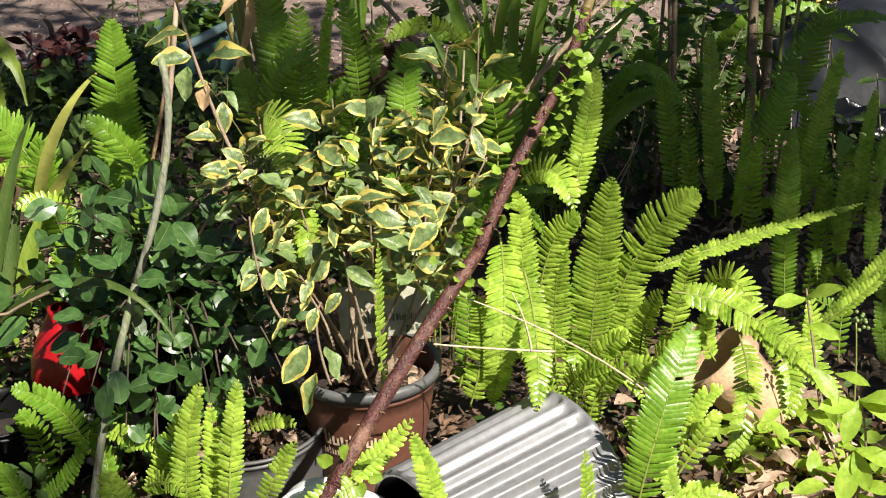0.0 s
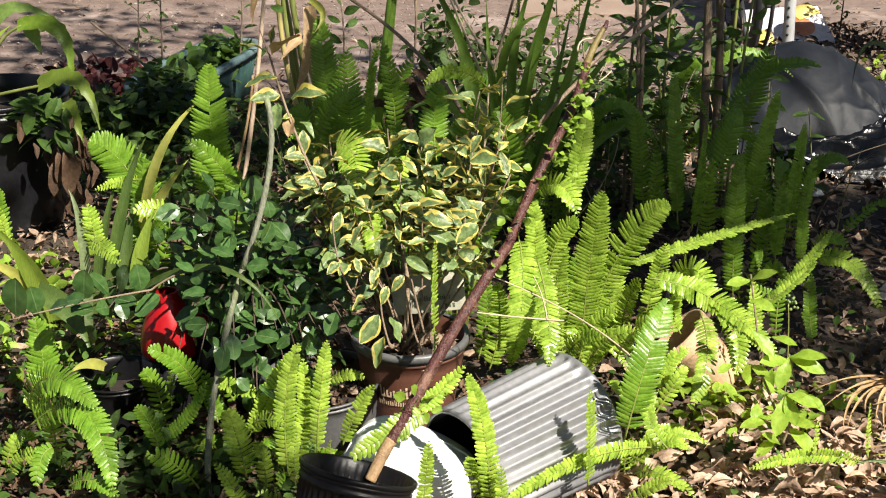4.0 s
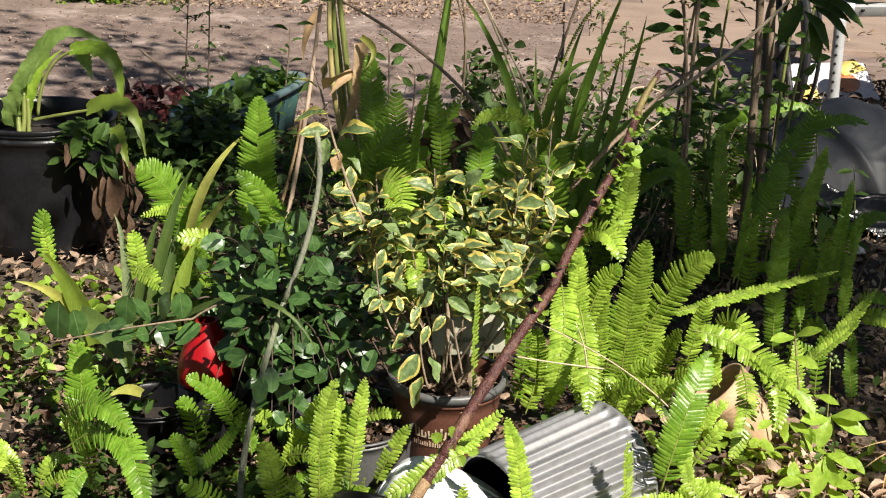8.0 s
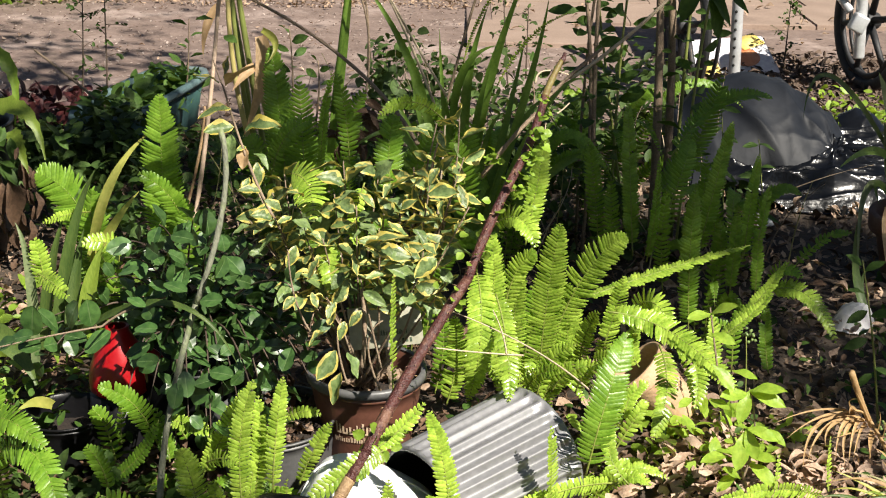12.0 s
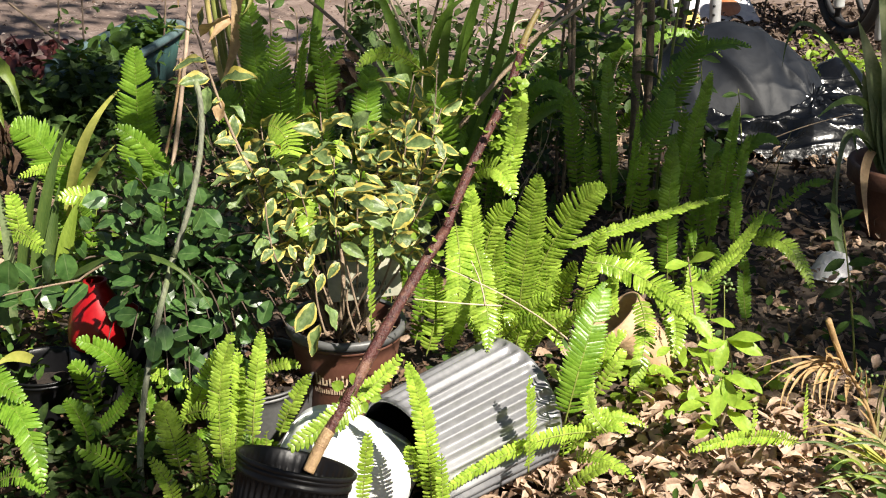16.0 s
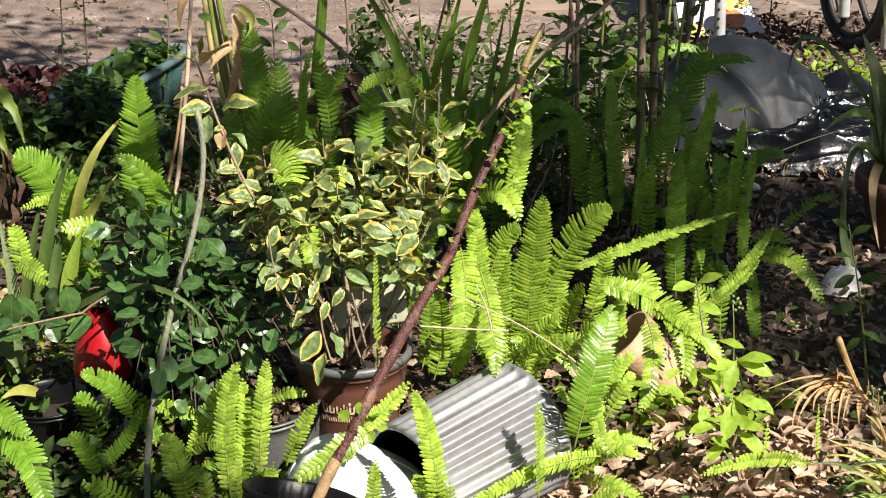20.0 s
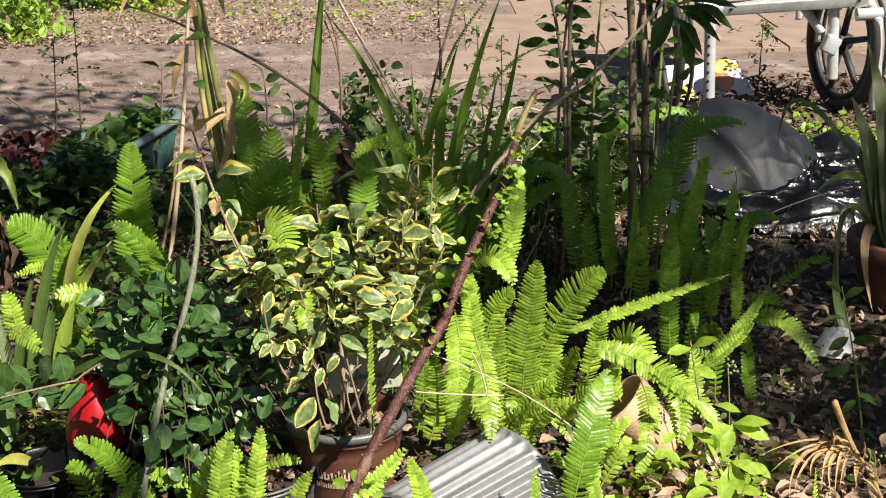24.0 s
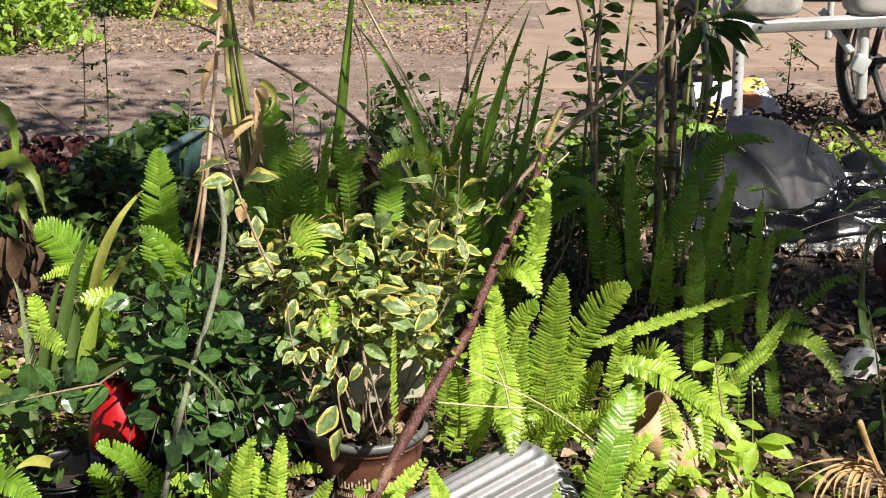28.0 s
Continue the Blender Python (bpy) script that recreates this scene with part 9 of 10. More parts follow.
place_leaf("leaf", weed_leaf[2], broad, (-1.230, 3.276, 0.405), (-0.99, -0.4, 0.17), -27, 0.86)
place_leaf("leaf", weed_leaf[3], broad, (-1.263, 3.276, 0.356), (-0.97, -0.4, 0.49), 14, 0.74)
place_leaf("leaf", weed_leaf[0], broad, (-1.238, 3.276, 0.345), (0.72, -0.4, 0.58), 20, 0.66)
place_leaf("leaf", weed_leaf[1], broad, (-1.286, 3.276, 0.318), (-0.61, -0.4, -0.18), -32, 0.62)
place_leaf("leaf", weed_leaf[2], broad, (-1.148, 3.276, 0.358), (0.30, -0.4, 0.06), -1, 0.56)
place_leaf("leaf", weed_leaf[3], broad, (-1.205, 3.276, 0.367), (0.10, -0.4, 0.10), 2, 0.72)
place_leaf("leaf", weed_leaf[0], broad, (-1.241, 3.276, 0.414), (0.47, -0.4, -0.23), -30, 0.82)
place_leaf("leaf", weed_leaf[1], broad, (-1.188, 3.276, 0.347), (-0.95, -0.4, 0.41), -32, 0.90)
place_leaf("leaf", weed_leaf[2], broad, (-1.212, 3.276, 0.324), (-0.56, -0.4, 0.30), -26, 0.78)
place_leaf("leaf", weed_leaf[3], broad, (-1.214, 3.276, 0.406), (-0.42, -0.4, 0.69), -21, 0.57)
place_leaf("leaf", weed_leaf[0], broad, (-1.180, 3.276, 0.416), (-0.57, -0.4, 0.18), 8, 0.80)
place_leaf("leaf", weed_leaf[1], broad, (-1.149, 3.276, 0.393), (0.14, -0.4, -0.43), 11, 0.85)
place_leaf("leaf", weed_leaf[2], broad, (-1.181, 3.276, 0.387), (0.20, -0.4, 0.09), 7, 0.87)
place_leaf("leaf", weed_leaf[3], broad, (-1.177, 3.276, 0.408), (-0.41, -0.4, 0.20), 24, 0.62)
place_leaf("leaf", weed_leaf[0], broad, (-1.165, 3.276, 0.399), (-0.87, -0.4, -0.27), -4, 0.71)
place_leaf("leaf", weed_leaf[1], broad, (-1.219, 3.276, 0.406), (-0.53, -0.4, -0.08), 9, 0.57)
place_leaf("leaf", weed_leaf[2], broad, (-1.215, 3.276, 0.412), (0.34, -0.4, -0.47), -25, 0.70)
place_leaf("leaf", weed_leaf[3], broad, (-1.254, 3.276, 0.367), (-0.22, -0.4, 0.05), 1, 0.54)
place_leaf("leaf", weed_leaf[0], broad, (-1.247, 3.276, 0.375), (0.70, -0.4, 0.72), 14, 0.77)
place_leaf("leaf", weed_leaf[1], broad, (-1.213, 3.276, 0.396), (-0.77, -0.4, 0.76), 22, 0.83)
place_leaf("leaf", weed_leaf[2], broad, (-1.175, 3.276, 0.383), (-0.53, -0.4, -0.13), 38, 0.78)
place_leaf("leaf", weed_leaf[3], broad, (-1.171, 3.276, 0.332), (-0.24, -0.4, 0.41), 5, 0.76)
place_leaf("leaf", dead_big[0], broad, (-1.124, 3.296, 0.249), (0.28, -0.1, -1), 6, 0.41)
place_leaf("leaf", dead_big[1], broad, (-1.101, 3.296, 0.295), (-0.26, -0.1, -1), -52, 0.44)
place_leaf("leaf", dead_big[2], broad, (-1.206, 3.296, 0.291), (-0.37, -0.1, -1), 53, 0.77)
place_leaf("leaf", dead_big[3], broad, (-1.139, 3.296, 0.265), (-0.06, -0.1, -1), -22, 0.76)
place_leaf("leaf", dead_big[0], broad, (-1.144, 3.296, 0.248), (-0.03, -0.1, -1), -48, 0.48)
place_leaf("leaf", dead_big[1], broad, (-1.137, 3.296, 0.322), (0.30, -0.1, -1), 51, 0.75)
place_leaf("leaf", dead_big[2], broad, (-1.193, 3.296, 0.281), (-0.18, -0.1, -1), -40, 0.70)
place_leaf("leaf", dead_big[3], broad, (-1.135, 3.296, 0.330), (0.32, -0.1, -1), -16, 0.77)
place_leaf("leaf", dead_big[0], broad, (-1.176, 3.296, 0.140), (0.15, -0.1, -1), 26, 0.58)
place_leaf("leaf", dead_big[1], broad, (-1.117, 3.296, 0.306), (0.23, -0.1, -1), -19, 0.52)
place_leaf("leaf", dead_big[2], broad, (-1.141, 3.296, 0.186), (-0.27, -0.1, -1), -35, 0.69)
place_leaf("leaf", dead_big[3], broad, (-1.151, 3.296, 0.201), (0.09, -0.1, -1), 56, 0.79)
place_leaf("leaf", dead_big[0], broad, (-1.171, 3.296, 0.271), (-0.03, -0.1, -1), -24, 0.43)
place_leaf("leaf", dead_big[1], broad, (-1.103, 3.296, 0.243), (0.22, -0.1, -1), -38, 0.67)
place_leaf("leaf", dead_big[2], broad, (-1.111, 3.296, 0.205), (-0.06, -0.1, -1), -26, 0.40)
place_leaf("leaf", dead_big[3], broad, (-1.209, 3.296, 0.171), (-0.07, -0.1, -1), -55, 0.41)
place_leaf("leaf", dead_big[0], broad, (-1.124, 3.296, 0.165), (0.05, -0.1, -1), -48, 0.69)
place_leaf("leaf", dead_big[1], broad, (-1.189, 3.296, 0.167), (-0.33, -0.1, -1), 0, 0.42)
place_leaf("leaf", dead_big[2], broad, (-1.181, 3.296, 0.323), (-0.08, -0.1, -1), -53, 0.42)
place_leaf("leaf", dead_big[3], broad, (-1.121, 3.296, 0.246), (0.11, -0.1, -1), 52, 0.42)
place_leaf("leaf", dead_big[0], broad, (-1.103, 3.296, 0.302), (0.01, -0.1, -1), -9, 0.48)
place_leaf("leaf", dead_big[1], broad, (-1.191, 3.296, 0.141), (0.23, -0.1, -1), -49, 0.62)
rosette = thing("spiky_rosette", (1.266, 3.380, 0.179), "stiff grey-green rosette of broad spiky leaves in a terracotta pot", "bromeliad")
blade(rosette, (1.211, 3.360, 0.174), (1.149, 3.350, 0.416), (1.066, 3.340, 0.590), 0.073, LEAF_ROSETTE, "spiky_leaf", -8, 0.35)
blade(rosette, (1.228, 3.360, 0.174), (1.202, 3.350, 0.409), (1.096, 3.340, 0.724), 0.095, LEAF_ROSETTE, "spiky_leaf", -4, 0.35)
blade(rosette, (1.250, 3.360, 0.169), (1.205, 3.350, 0.424), (1.163, 3.340, 0.580), 0.081, LEAF_ROSETTE, "spiky_leaf", 6, 0.35)
blade(rosette, (1.275, 3.360, 0.169), (1.296, 3.350, 0.383), (1.205, 3.340, 0.594), 0.088, LEAF_ROSETTE, "spiky_leaf", 4, 0.35)
blade(rosette, (1.285, 3.360, 0.168), (1.336, 3.350, 0.399), (1.307, 3.340, 0.622), 0.095, LEAF_ROSETTE, "spiky_leaf", 10, 0.35)
blade(rosette, (1.196, 3.360, 0.191), (1.134, 3.350, 0.319), (1.096, 3.340, 0.463), 0.057, LEAF_ROSETTE, "spiky_leaf", -20, 0.35)
blade(rosette, (1.260, 3.360, 0.164), (1.258, 3.350, 0.307), (1.191, 3.340, 0.506), 0.085, LEAF_ROSETTE, "spiky_leaf", 0, 0.35)
blade(rosette, (1.303, 3.360, 0.160), (1.348, 3.350, 0.298), (1.401, 3.340, 0.459), 0.088, LEAF_ROSETTE, "spiky_leaf", 12, 0.35)
blade(rosette, (1.238, 3.360, 0.177), (1.236, 3.350, 0.489), (1.250, 3.340, 0.737), 0.091, LEAF_ROSETTE, "spiky_leaf", -10, 0.35)
blade(rosette, (1.217, 3.360, 0.165), (1.162, 3.350, 0.300), (1.151, 3.340, 0.387), 0.065, LEAF_ROSETTE, "spiky_leaf", 10, 0.35)
blade(rosette, (1.177, 3.360, 0.226), (1.000, 3.270, 0.442), (1.031, 3.180, 0.087), 0.021, LEAF_ROSETTE, "spiky_leaf", 5, 0.3)
blade(rosette, (1.163, 3.360, 0.242), (1.085, 3.270, 0.237), (1.119, 3.180, 0.061), 0.026, TAN_LEAF, "spiky_leaf", 5, 0.3)
blade(rosette, (1.136, 3.360, 0.359), (0.866, 3.270, 0.751), (0.844, 3.180, 0.503), 0.017, LEAF_STRAP, "spiky_leaf", 5, 0.3)
blade(rosette, (1.141, 3.360, 0.343), (1.049, 3.270, 0.440), (0.945, 3.180, 0.378), 0.026, LEAF_BIG, "spiky_leaf", 5, 0.3)
blade(rosette, (1.165, 3.360, 0.226), (1.040, 3.270, 0.372), (1.059, 3.180, 0.285), 0.020, LEAF_STRAP, "spiky_leaf", 5, 0.3)
blade(rosette, (1.308, 3.360, 0.176), (1.309, 3.270, 0.290), (1.338, 3.180, 0.128), 0.029, LEAF_ROSETTE, "spiky_leaf", 5, 0.3)
blade(rosette, (1.042, 3.105, 0.008), (1.004, 3.178, 0.098), (1.009, 3.180, 0.241), 0.025, LEAF_STRAP, "spiky_leaf", 5, 0.3)
blade(rosette, (1.049, 3.105, 0.008), (1.018, 3.178, 0.065), (1.052, 3.180, 0.118), 0.019, LEAF_STRAP, "spiky_leaf", 5, 0.3)

# ---- black bag heap, white bag ----
def ridge(x, y, z):
    """Sharp creases: one along the line, falling off to both sides."""
    return max(0.0, 1 - 2.4 * abs(noise.noise((x, y, z)))) ** 2


def draped(name, place, size, material, label, category, seed, creases=1.0, tied=False, apex=(0.0, 0.0), n=100, m=70):
    """A plastic film over a heap, down to the ground: gathered to a peak where tied, else lying in long creased folds."""
    ob = thing(name, place, label, category)
    bm = bmesh.new()
    rings = []
    unit = min(1, size[0] / 0.3)
    for i in range(1, m + 1):
        s = i / m
        ring = []
        for k in range(n * 2):
            a = math.pi * k / n
            edge = 1 + 0.20 * noise.noise((math.cos(a) * 1.3 + seed, math.sin(a) * 1.3, 2)) + 0.05 * noise.noise((math.cos(a) * 6, math.sin(a) * 6, seed))
            out = s ** 0.85
            x = size[0] * out * math.cos(a) * edge + apex[0] * (1 - s)
            y = size[1] * out * math.sin(a) * edge + apex[1] * (1 - s)
            u, w = x / unit, y / unit
            wander = noise.noise((u * 2.6, w * 2.6, seed + 4))
            lump = noise.noise((u * 3.5, w * 3.5, seed))
            inside = min(1, 5 * (1 - s)) * min(1, 4 * s)
            if tied:
                z = size[2] * (1 - s ** 1.12) * (1 + 0.10 * lump * s)
                pleat = ridge(math.cos(a) * 3.2 + seed, math.sin(a) * 3.2, 0.6 * s) + 0.6 * ridge(math.cos(a) * 7 - seed, math.sin(a) * 7, 0.4 * s)
                z += 0.005 * pleat * inside * (1 - 0.5 * s) + 0.005 * creases * ridge(u * 8 + wander, w * 8, seed) * inside
            else:
                z = size[2] * (1 - s ** 2.2) * (1 + 0.35 * lump)
                long_fold = ridge(u * 1.1 + 0.4 * wander, w * 8.5 + 1.2 * u + 1.2 * wander, seed)
                short_fold = ridge(u * 4.5 + wander, w * 15 - 5 * u, seed + 2)
                z += unit * inside * (0.034 * creases * long_fold + 0.013 * creases * short_fold + 0.007 * ridge(u * 17, w * 23, seed))
            low = 0.006 + 0.018 * unit * abs(noise.noise((u * 11, w * 11, seed)))
            ring.append(bm.verts.new((x, y, max(low, z))))
        rings.append(ring)
    for q, r in zip(rings, rings[1:]):
        for k in range(2 * n):
            bm.faces.new((q[k], q[(k + 1) % (2 * n)], r[(k + 1) % (2 * n)], r[k]))
    top = bm.verts.new(sum((v.co for v in rings[0]), Vector()) / (2 * n))
    for k in range(2 * n):
        bm.faces.new((top, rings[0][k], rings[0][(k + 1) % (2 * n)]))
    part("film", bm, material, ob)
    return ob


def along(x, stops):
    """Height at x on a line through stops (x, z)."""
    for (x0, z0), (x1, z1) in zip(stops, stops[1:]):
        if x0 <= x <= x1:
            f = (x - x0) / (x1 - x0)
            return z0 + (z1 - z0) * f * f * (3 - 2 * f)
    return 0.0


def film(bm, x0, x1, y0, y1, height, nx, ny):
    """One sheet of plastic film that follows a height over the ground, with its edge pulled in round."""
    grid = []
    for jj in range(ny + 1):
        line = []
        for ii in range(nx + 1):
            u, w = 2 * ii / nx - 1, 2 * jj / ny - 1
            x = (x0 + x1) / 2 + (x1 - x0) / 2 * u * math.sqrt(1 - 0.42 * w * w)
            y = (y0 + y1) / 2 + (y1 - y0) / 2 * w * math.sqrt(1 - 0.42 * u * u)
            x += 0.012 * noise.noise((x * 9, y * 9, 4)) * max(abs(u), abs(w))
            low = 0.004 + 0.012 * abs(noise.noise((x * 12, y * 12, 9)))
            line.append(bm.verts.new((x, y, max(low, height(x, y)))))
        grid.append(line)
    for q, r in zip(grid, grid[1:]):
        for k in range(nx):
            bm.faces.new((q[k], q[k + 1], r[k + 1], r[k]))


knot = Vector((1.235, 4.20))


def pleats(x, y, many, reach):
    """Folds that run out from the knot like rays and die away."""
    d = Vector((x, y)) - knot
    a = math.atan2(d.y, -d.x) + 0.35 * noise.noise((x * 4.3, y * 4.3, 2.4))
    return math.exp(-d.length / reach) * min(1, d.length / 0.04) * (1 - abs(math.sin(a * many))) ** 1.5


def full_bag(x, y):
    crest = along(x, ((0.66, 0.0), (0.74, 0.22), (0.84, 0.315), (0.975, 0.352), (1.08, 0.325), (1.16, 0.27), (1.27, 0.20), (1.31, 0.15), (1.35, 0.0)))
    v = (y - 4.42) / (0.33 if y < 4.42 else 0.28)
    z = crest * max(0.0, 1 - abs(v) ** 1.9) ** 0.75
    return z + 0.026 * pleats(x, y, 4.0, 0.13) + 0.010 * noise.noise((x * 6.3, y * 6.3, 3.3)) + 0.013 * fold(y, x + 0.6 * y, 15.0, 7.7) + 0.007 * fold(x, y - 0.5 * x, 29.0, 4.2)


def fold(x, y, many, seed):
    """Long creases across the bag that wander, meet and fade."""
    bend = 1.9 * noise.noise((x * 2.7 + seed, y * 3.1, seed)) + 0.7 * noise.noise((x * 7.1, y * 6.3, seed + 3.3))
    strong = 0.55 + 0.9 * noise.noise((x * 4.7, y * 7.9, seed + 8.1))
    return max(0.0, strong) * (1 - abs(math.sin(y * many + 2.2 * x + bend * 1.6))) ** 1.6


def slack_bag(x, y):
    crest = along(x, ((0.78, 0.0), (0.86, 0.10), (1.06, 0.115), (1.28, 0.150), (1.40, 0.140), (1.47, 0.10), (1.53, 0.0)))
    v = (y - 4.26) / (0.30 if y < 4.26 else 0.36)
    z = crest * max(0.0, 1 - abs(v) ** 2.2) ** 0.7
    inside = min(1, z / 0.04)
    return z + inside * (0.040 * fold(x, y, 24.0, 1.3) + 0.026 * fold(x, y, 52.0, 5.6) + 0.012 * fold(x + 0.5 * y, y, 88.0, 2.9)) + 0.022 * pleats(x, y, 5.5, 0.12)


def small_bag(x, y):
    r = math.hypot((x - 1.44) / 0.15, (y - 4.66) / 0.14)
    return 0.15 * max(0.0, 1 - r ** 2) ** 0.6 + 0.03 * ridge(x * 7, y * 9, 3.0) * max(0, 1 - r)


heap = thing("trash_bag", (0, 0, 0), "black plastic trash bag full of garden waste, top smooth and dusty", "trash bag")
bm = bmesh.new()
film(bm, 0.66, 1.35, 4.04, 4.72, full_bag, 150, 130)
part("film", bm, BAG_DUSTY, heap)
bm = bmesh.new()
tube(bm, [Vector((1.215, 4.215, 0.10)), Vector((1.232, 4.195, 0.135)), Vector((1.250, 4.185, 0.150)), Vector((1.268, 4.18, 0.146))], 0.016, 0.006, 9, 0, 0.3)
part("tied_neck", bm, BAG_DUSTY, heap, "twisted neck of the bag")
slack = thing("trash_bag", (0, 0, 0), "crumpled black plastic trash bag with shiny folds", "trash bag")
bm = bmesh.new()
film(bm, 0.80, 1.53, 3.95, 4.63, slack_bag, 200, 240)
part("film", bm, BAG_BLACK, slack)
bm = bmesh.new()
tube(bm, [Vector((1.24, 4.19, 0.150)), Vector((1.32, 4.16, 0.162)), Vector((1.40, 4.17, 0.150)), Vector((1.47, 4.21, 0.118))], 0.006, 0.013, 9, 0, 0.3)
part("twisted_fold", bm, BAG_BLACK, slack, "rolled fold of film that runs out from the neck")
little = thing("trash_bag", (0, 0, 0), "small black plastic bag lying behind the heap", "trash bag")
bm = bmesh.new()
film(bm, 1.28, 1.60, 4.51, 4.81, small_bag, 60, 56)
part("film", bm, BAG_BLACK, little)
draped("plastic_bag", (0.990, 3.060, 0.0), (0.058, 0.050, 0.062), BAG_WHITE, "crumpled white plastic bag on the leaf litter", "plastic bag", 21.0, 1.3, False, (0.016, 0.0), 60, 44)
draped("plastic_bag", (0.930, 3.856, 0.0), (0.05, 0.035, 0.03), BAG_WHITE, "small scrap of white plastic on the leaf litter", "plastic scrap", 14.0, 1.0, n=30, m=24)

# ---- wheelchair on the paving edge ----
chair = thing("wheelchair", (1.484, 5.750, 0.0), "silver-framed wheelchair with black wheels and grey padded leg rests", "wheelchair")
origin = Vector(chair.location)


def round_bar(name, a, b, r, material=STEEL, parent=None, label=""):
    bm = bmesh.new()
    a, b = Vector(a) - origin, Vector(b) - origin
    tube(bm, [a, a.lerp(b, 0.02), a.lerp(b, 0.5), a.lerp(b, 0.98), b], r, r, 14)
    return part(name, bm, material, parent or chair, label)


def chair_wheel(place, turn, radius):
    wheel = new("wheel")
    wheel.parent = chair
    wheel.matrix_basis = Matrix.Translation(Vector(place) - origin) @ Matrix.Rotation(radians(turn), 4, "Z") @ Matrix.Rotation(radians(90), 4, "Y")
    bm = bmesh.new()
    lathe(bm, [(radius - 0.030 + 0.026 * math.cos(a), 0.020 * math.sin(a)) for a in (2 * math.pi * k / 12 for k in range(13))], 56)
    part("tyre", bm, RUBBER, wheel)
    bm = bmesh.new()
    lathe(bm, [(radius - 0.070 + 0.013 * math.cos(a), 0.012 * math.sin(a)) for a in (2 * math.pi * k / 8 for k in range(9))], 56)
    part("rim", bm, RUBBER, wheel)
    bm = bmesh.new()
    lathe(bm, [(radius - 0.035 + 0.009 * math.cos(a), 0.055 + 0.009 * math.sin(a)) for a in (2 * math.pi * k / 8 for k in range(9))], 56)
    part("push_rim", bm, RUBBER, wheel)
    bm = bmesh.new()
    lathe(bm, [(0.001, -0.04), (0.03, -0.04), (0.036, -0.03), (0.036, 0.03), (0.03, 0.04), (0.001, 0.04)], 24)
    part("hub", bm, RUBBER, wheel)
    for k in range(6):
        a = k * math.pi / 3 + 0.3
        bm = bmesh.new()
        tube(bm, [Vector((math.cos(a), math.sin(a), 0)) * r for r in (0.03, 0.12, radius - 0.07)], 0.016, 0.012, 8)
        part("spoke", bm, RUBBER, wheel)
    return wheel


chair_wheel((1.765, 5.710, 0.305), 12, 0.305)
chair_wheel((0.945, 5.520, 0.305), 8, 0.305)

bm = bmesh.new()
a, b = Vector((1.185, 5.470, 0.488)) - origin, Vector((1.783, 5.470, 0.521)) - origin
box(bm, (a + b) / 2, ((b - a).length, 0.035, 0.050), toward(b - a), 0, 0.006)
part("cross_bar", bm, STEEL, chair, "flat silver cross bar")
for s in (0.06, 0.93):
    p = a.lerp(b, s)
    bm = bmesh.new()
    tube(bm, [p + Vector((0, -0.021, 0)), p + Vector((0, -0.015, 0))], 0.008, 0.008, 12)
    part("bolt", bm, HOLE, chair)

round_bar("leg", (1.142, 5.470, 0.451), (1.156, 5.470, 0.046), 0.024)
top, low = Vector((1.144, 5.470, 0.416)) - origin, Vector((1.156, 5.470, 0.046)) - origin
for i in range(9):
    p = top.lerp(low, 0.1 + 0.1 * i) + Vector((-0.010, -0.0225, 0))
    bm = bmesh.new()
    tube(bm, [p, p + Vector((-0.0006, -0.0022, 0))], 0.006, 0.006, 10)
    part("adjusting_hole", bm, HOLE, chair)

round_bar("leg", (1.661, 5.520, 0.481), (1.678, 5.520, 0.183), 0.024)
round_bar("leg", (1.826, 5.470, 0.451), (1.854, 5.470, 0.057), 0.026)
round_bar("brace", (1.507, 5.620, 0.535), (1.621, 5.520, 0.376), 0.018)
round_bar("hanger", (1.741, 5.470, 0.459), (1.846, 5.470, 0.462), 0.026)
round_bar("frame_tube", (1.105, 5.470, 0.498), (1.185, 5.470, 0.492), 0.030)
bm = bmesh.new()
box(bm, Vector((1.654, 5.500, 0.331)) - origin, (0.065, 0.05, 0.075), Matrix.Rotation(radians(25), 4, "Y"), 0, 0.010)
part("bracket", bm, STEEL, chair, "silver clamp bracket")

round_bar("frame_tube", (1.105, 5.470, 0.498), (1.005, 5.920, 0.748), 0.020)
round_bar("frame_tube", (1.805, 5.470, 0.486), (1.755, 5.970, 0.736), 0.020)

def pad(place, size, turn):
    bm = bmesh.new()
    bmesh.ops.create_uvsphere(bm, u_segments=28, v_segments=18, radius=1.0)
    for v in bm.verts:
        c = v.co.copy()
        for i in range(3):
            c[i] = math.copysign(abs(c[i]) ** 0.6, c[i])
        v.co = Vector((c.x * size[0], c.y * size[1], c.z * size[2])) + Vector((0, 0, 0.008 * noise.noise(v.co * 3)))
    bm.transform(Matrix.Translation(Vector(place) - origin) @ Matrix.Rotation(radians(turn), 4, "Z"))
    return part("leg_pad", bm, VINYL, chair, "worn grey vinyl pad")


pad((1.252, 5.530, 0.590), (0.145, 0.10, 0.065), 12)
pad((1.698, 5.530, 0.611), (0.125, 0.10, 0.085), 5)

bm = bmesh.new()
box(bm, Vector((1.475, 6.100, 0.56)) - origin, (0.52, 0.45, 0.05), None, 0, 0.015)
part("seat", bm, RUBBER, chair, "black sling seat")
bm = bmesh.new()
box(bm, Vector((1.475, 6.335, 0.78)) - origin, (0.52, 0.03, 0.42), None, 0, 0.012)
part("backrest", bm, RUBBER, chair, "black sling backrest")

round_bar("frame_tube", (1.205, 6.340, 0.300), (1.205, 6.340, 1.000), 0.016)
round_bar("frame_tube", (1.745, 6.340, 0.300), (1.745, 6.340, 1.000), 0.016)
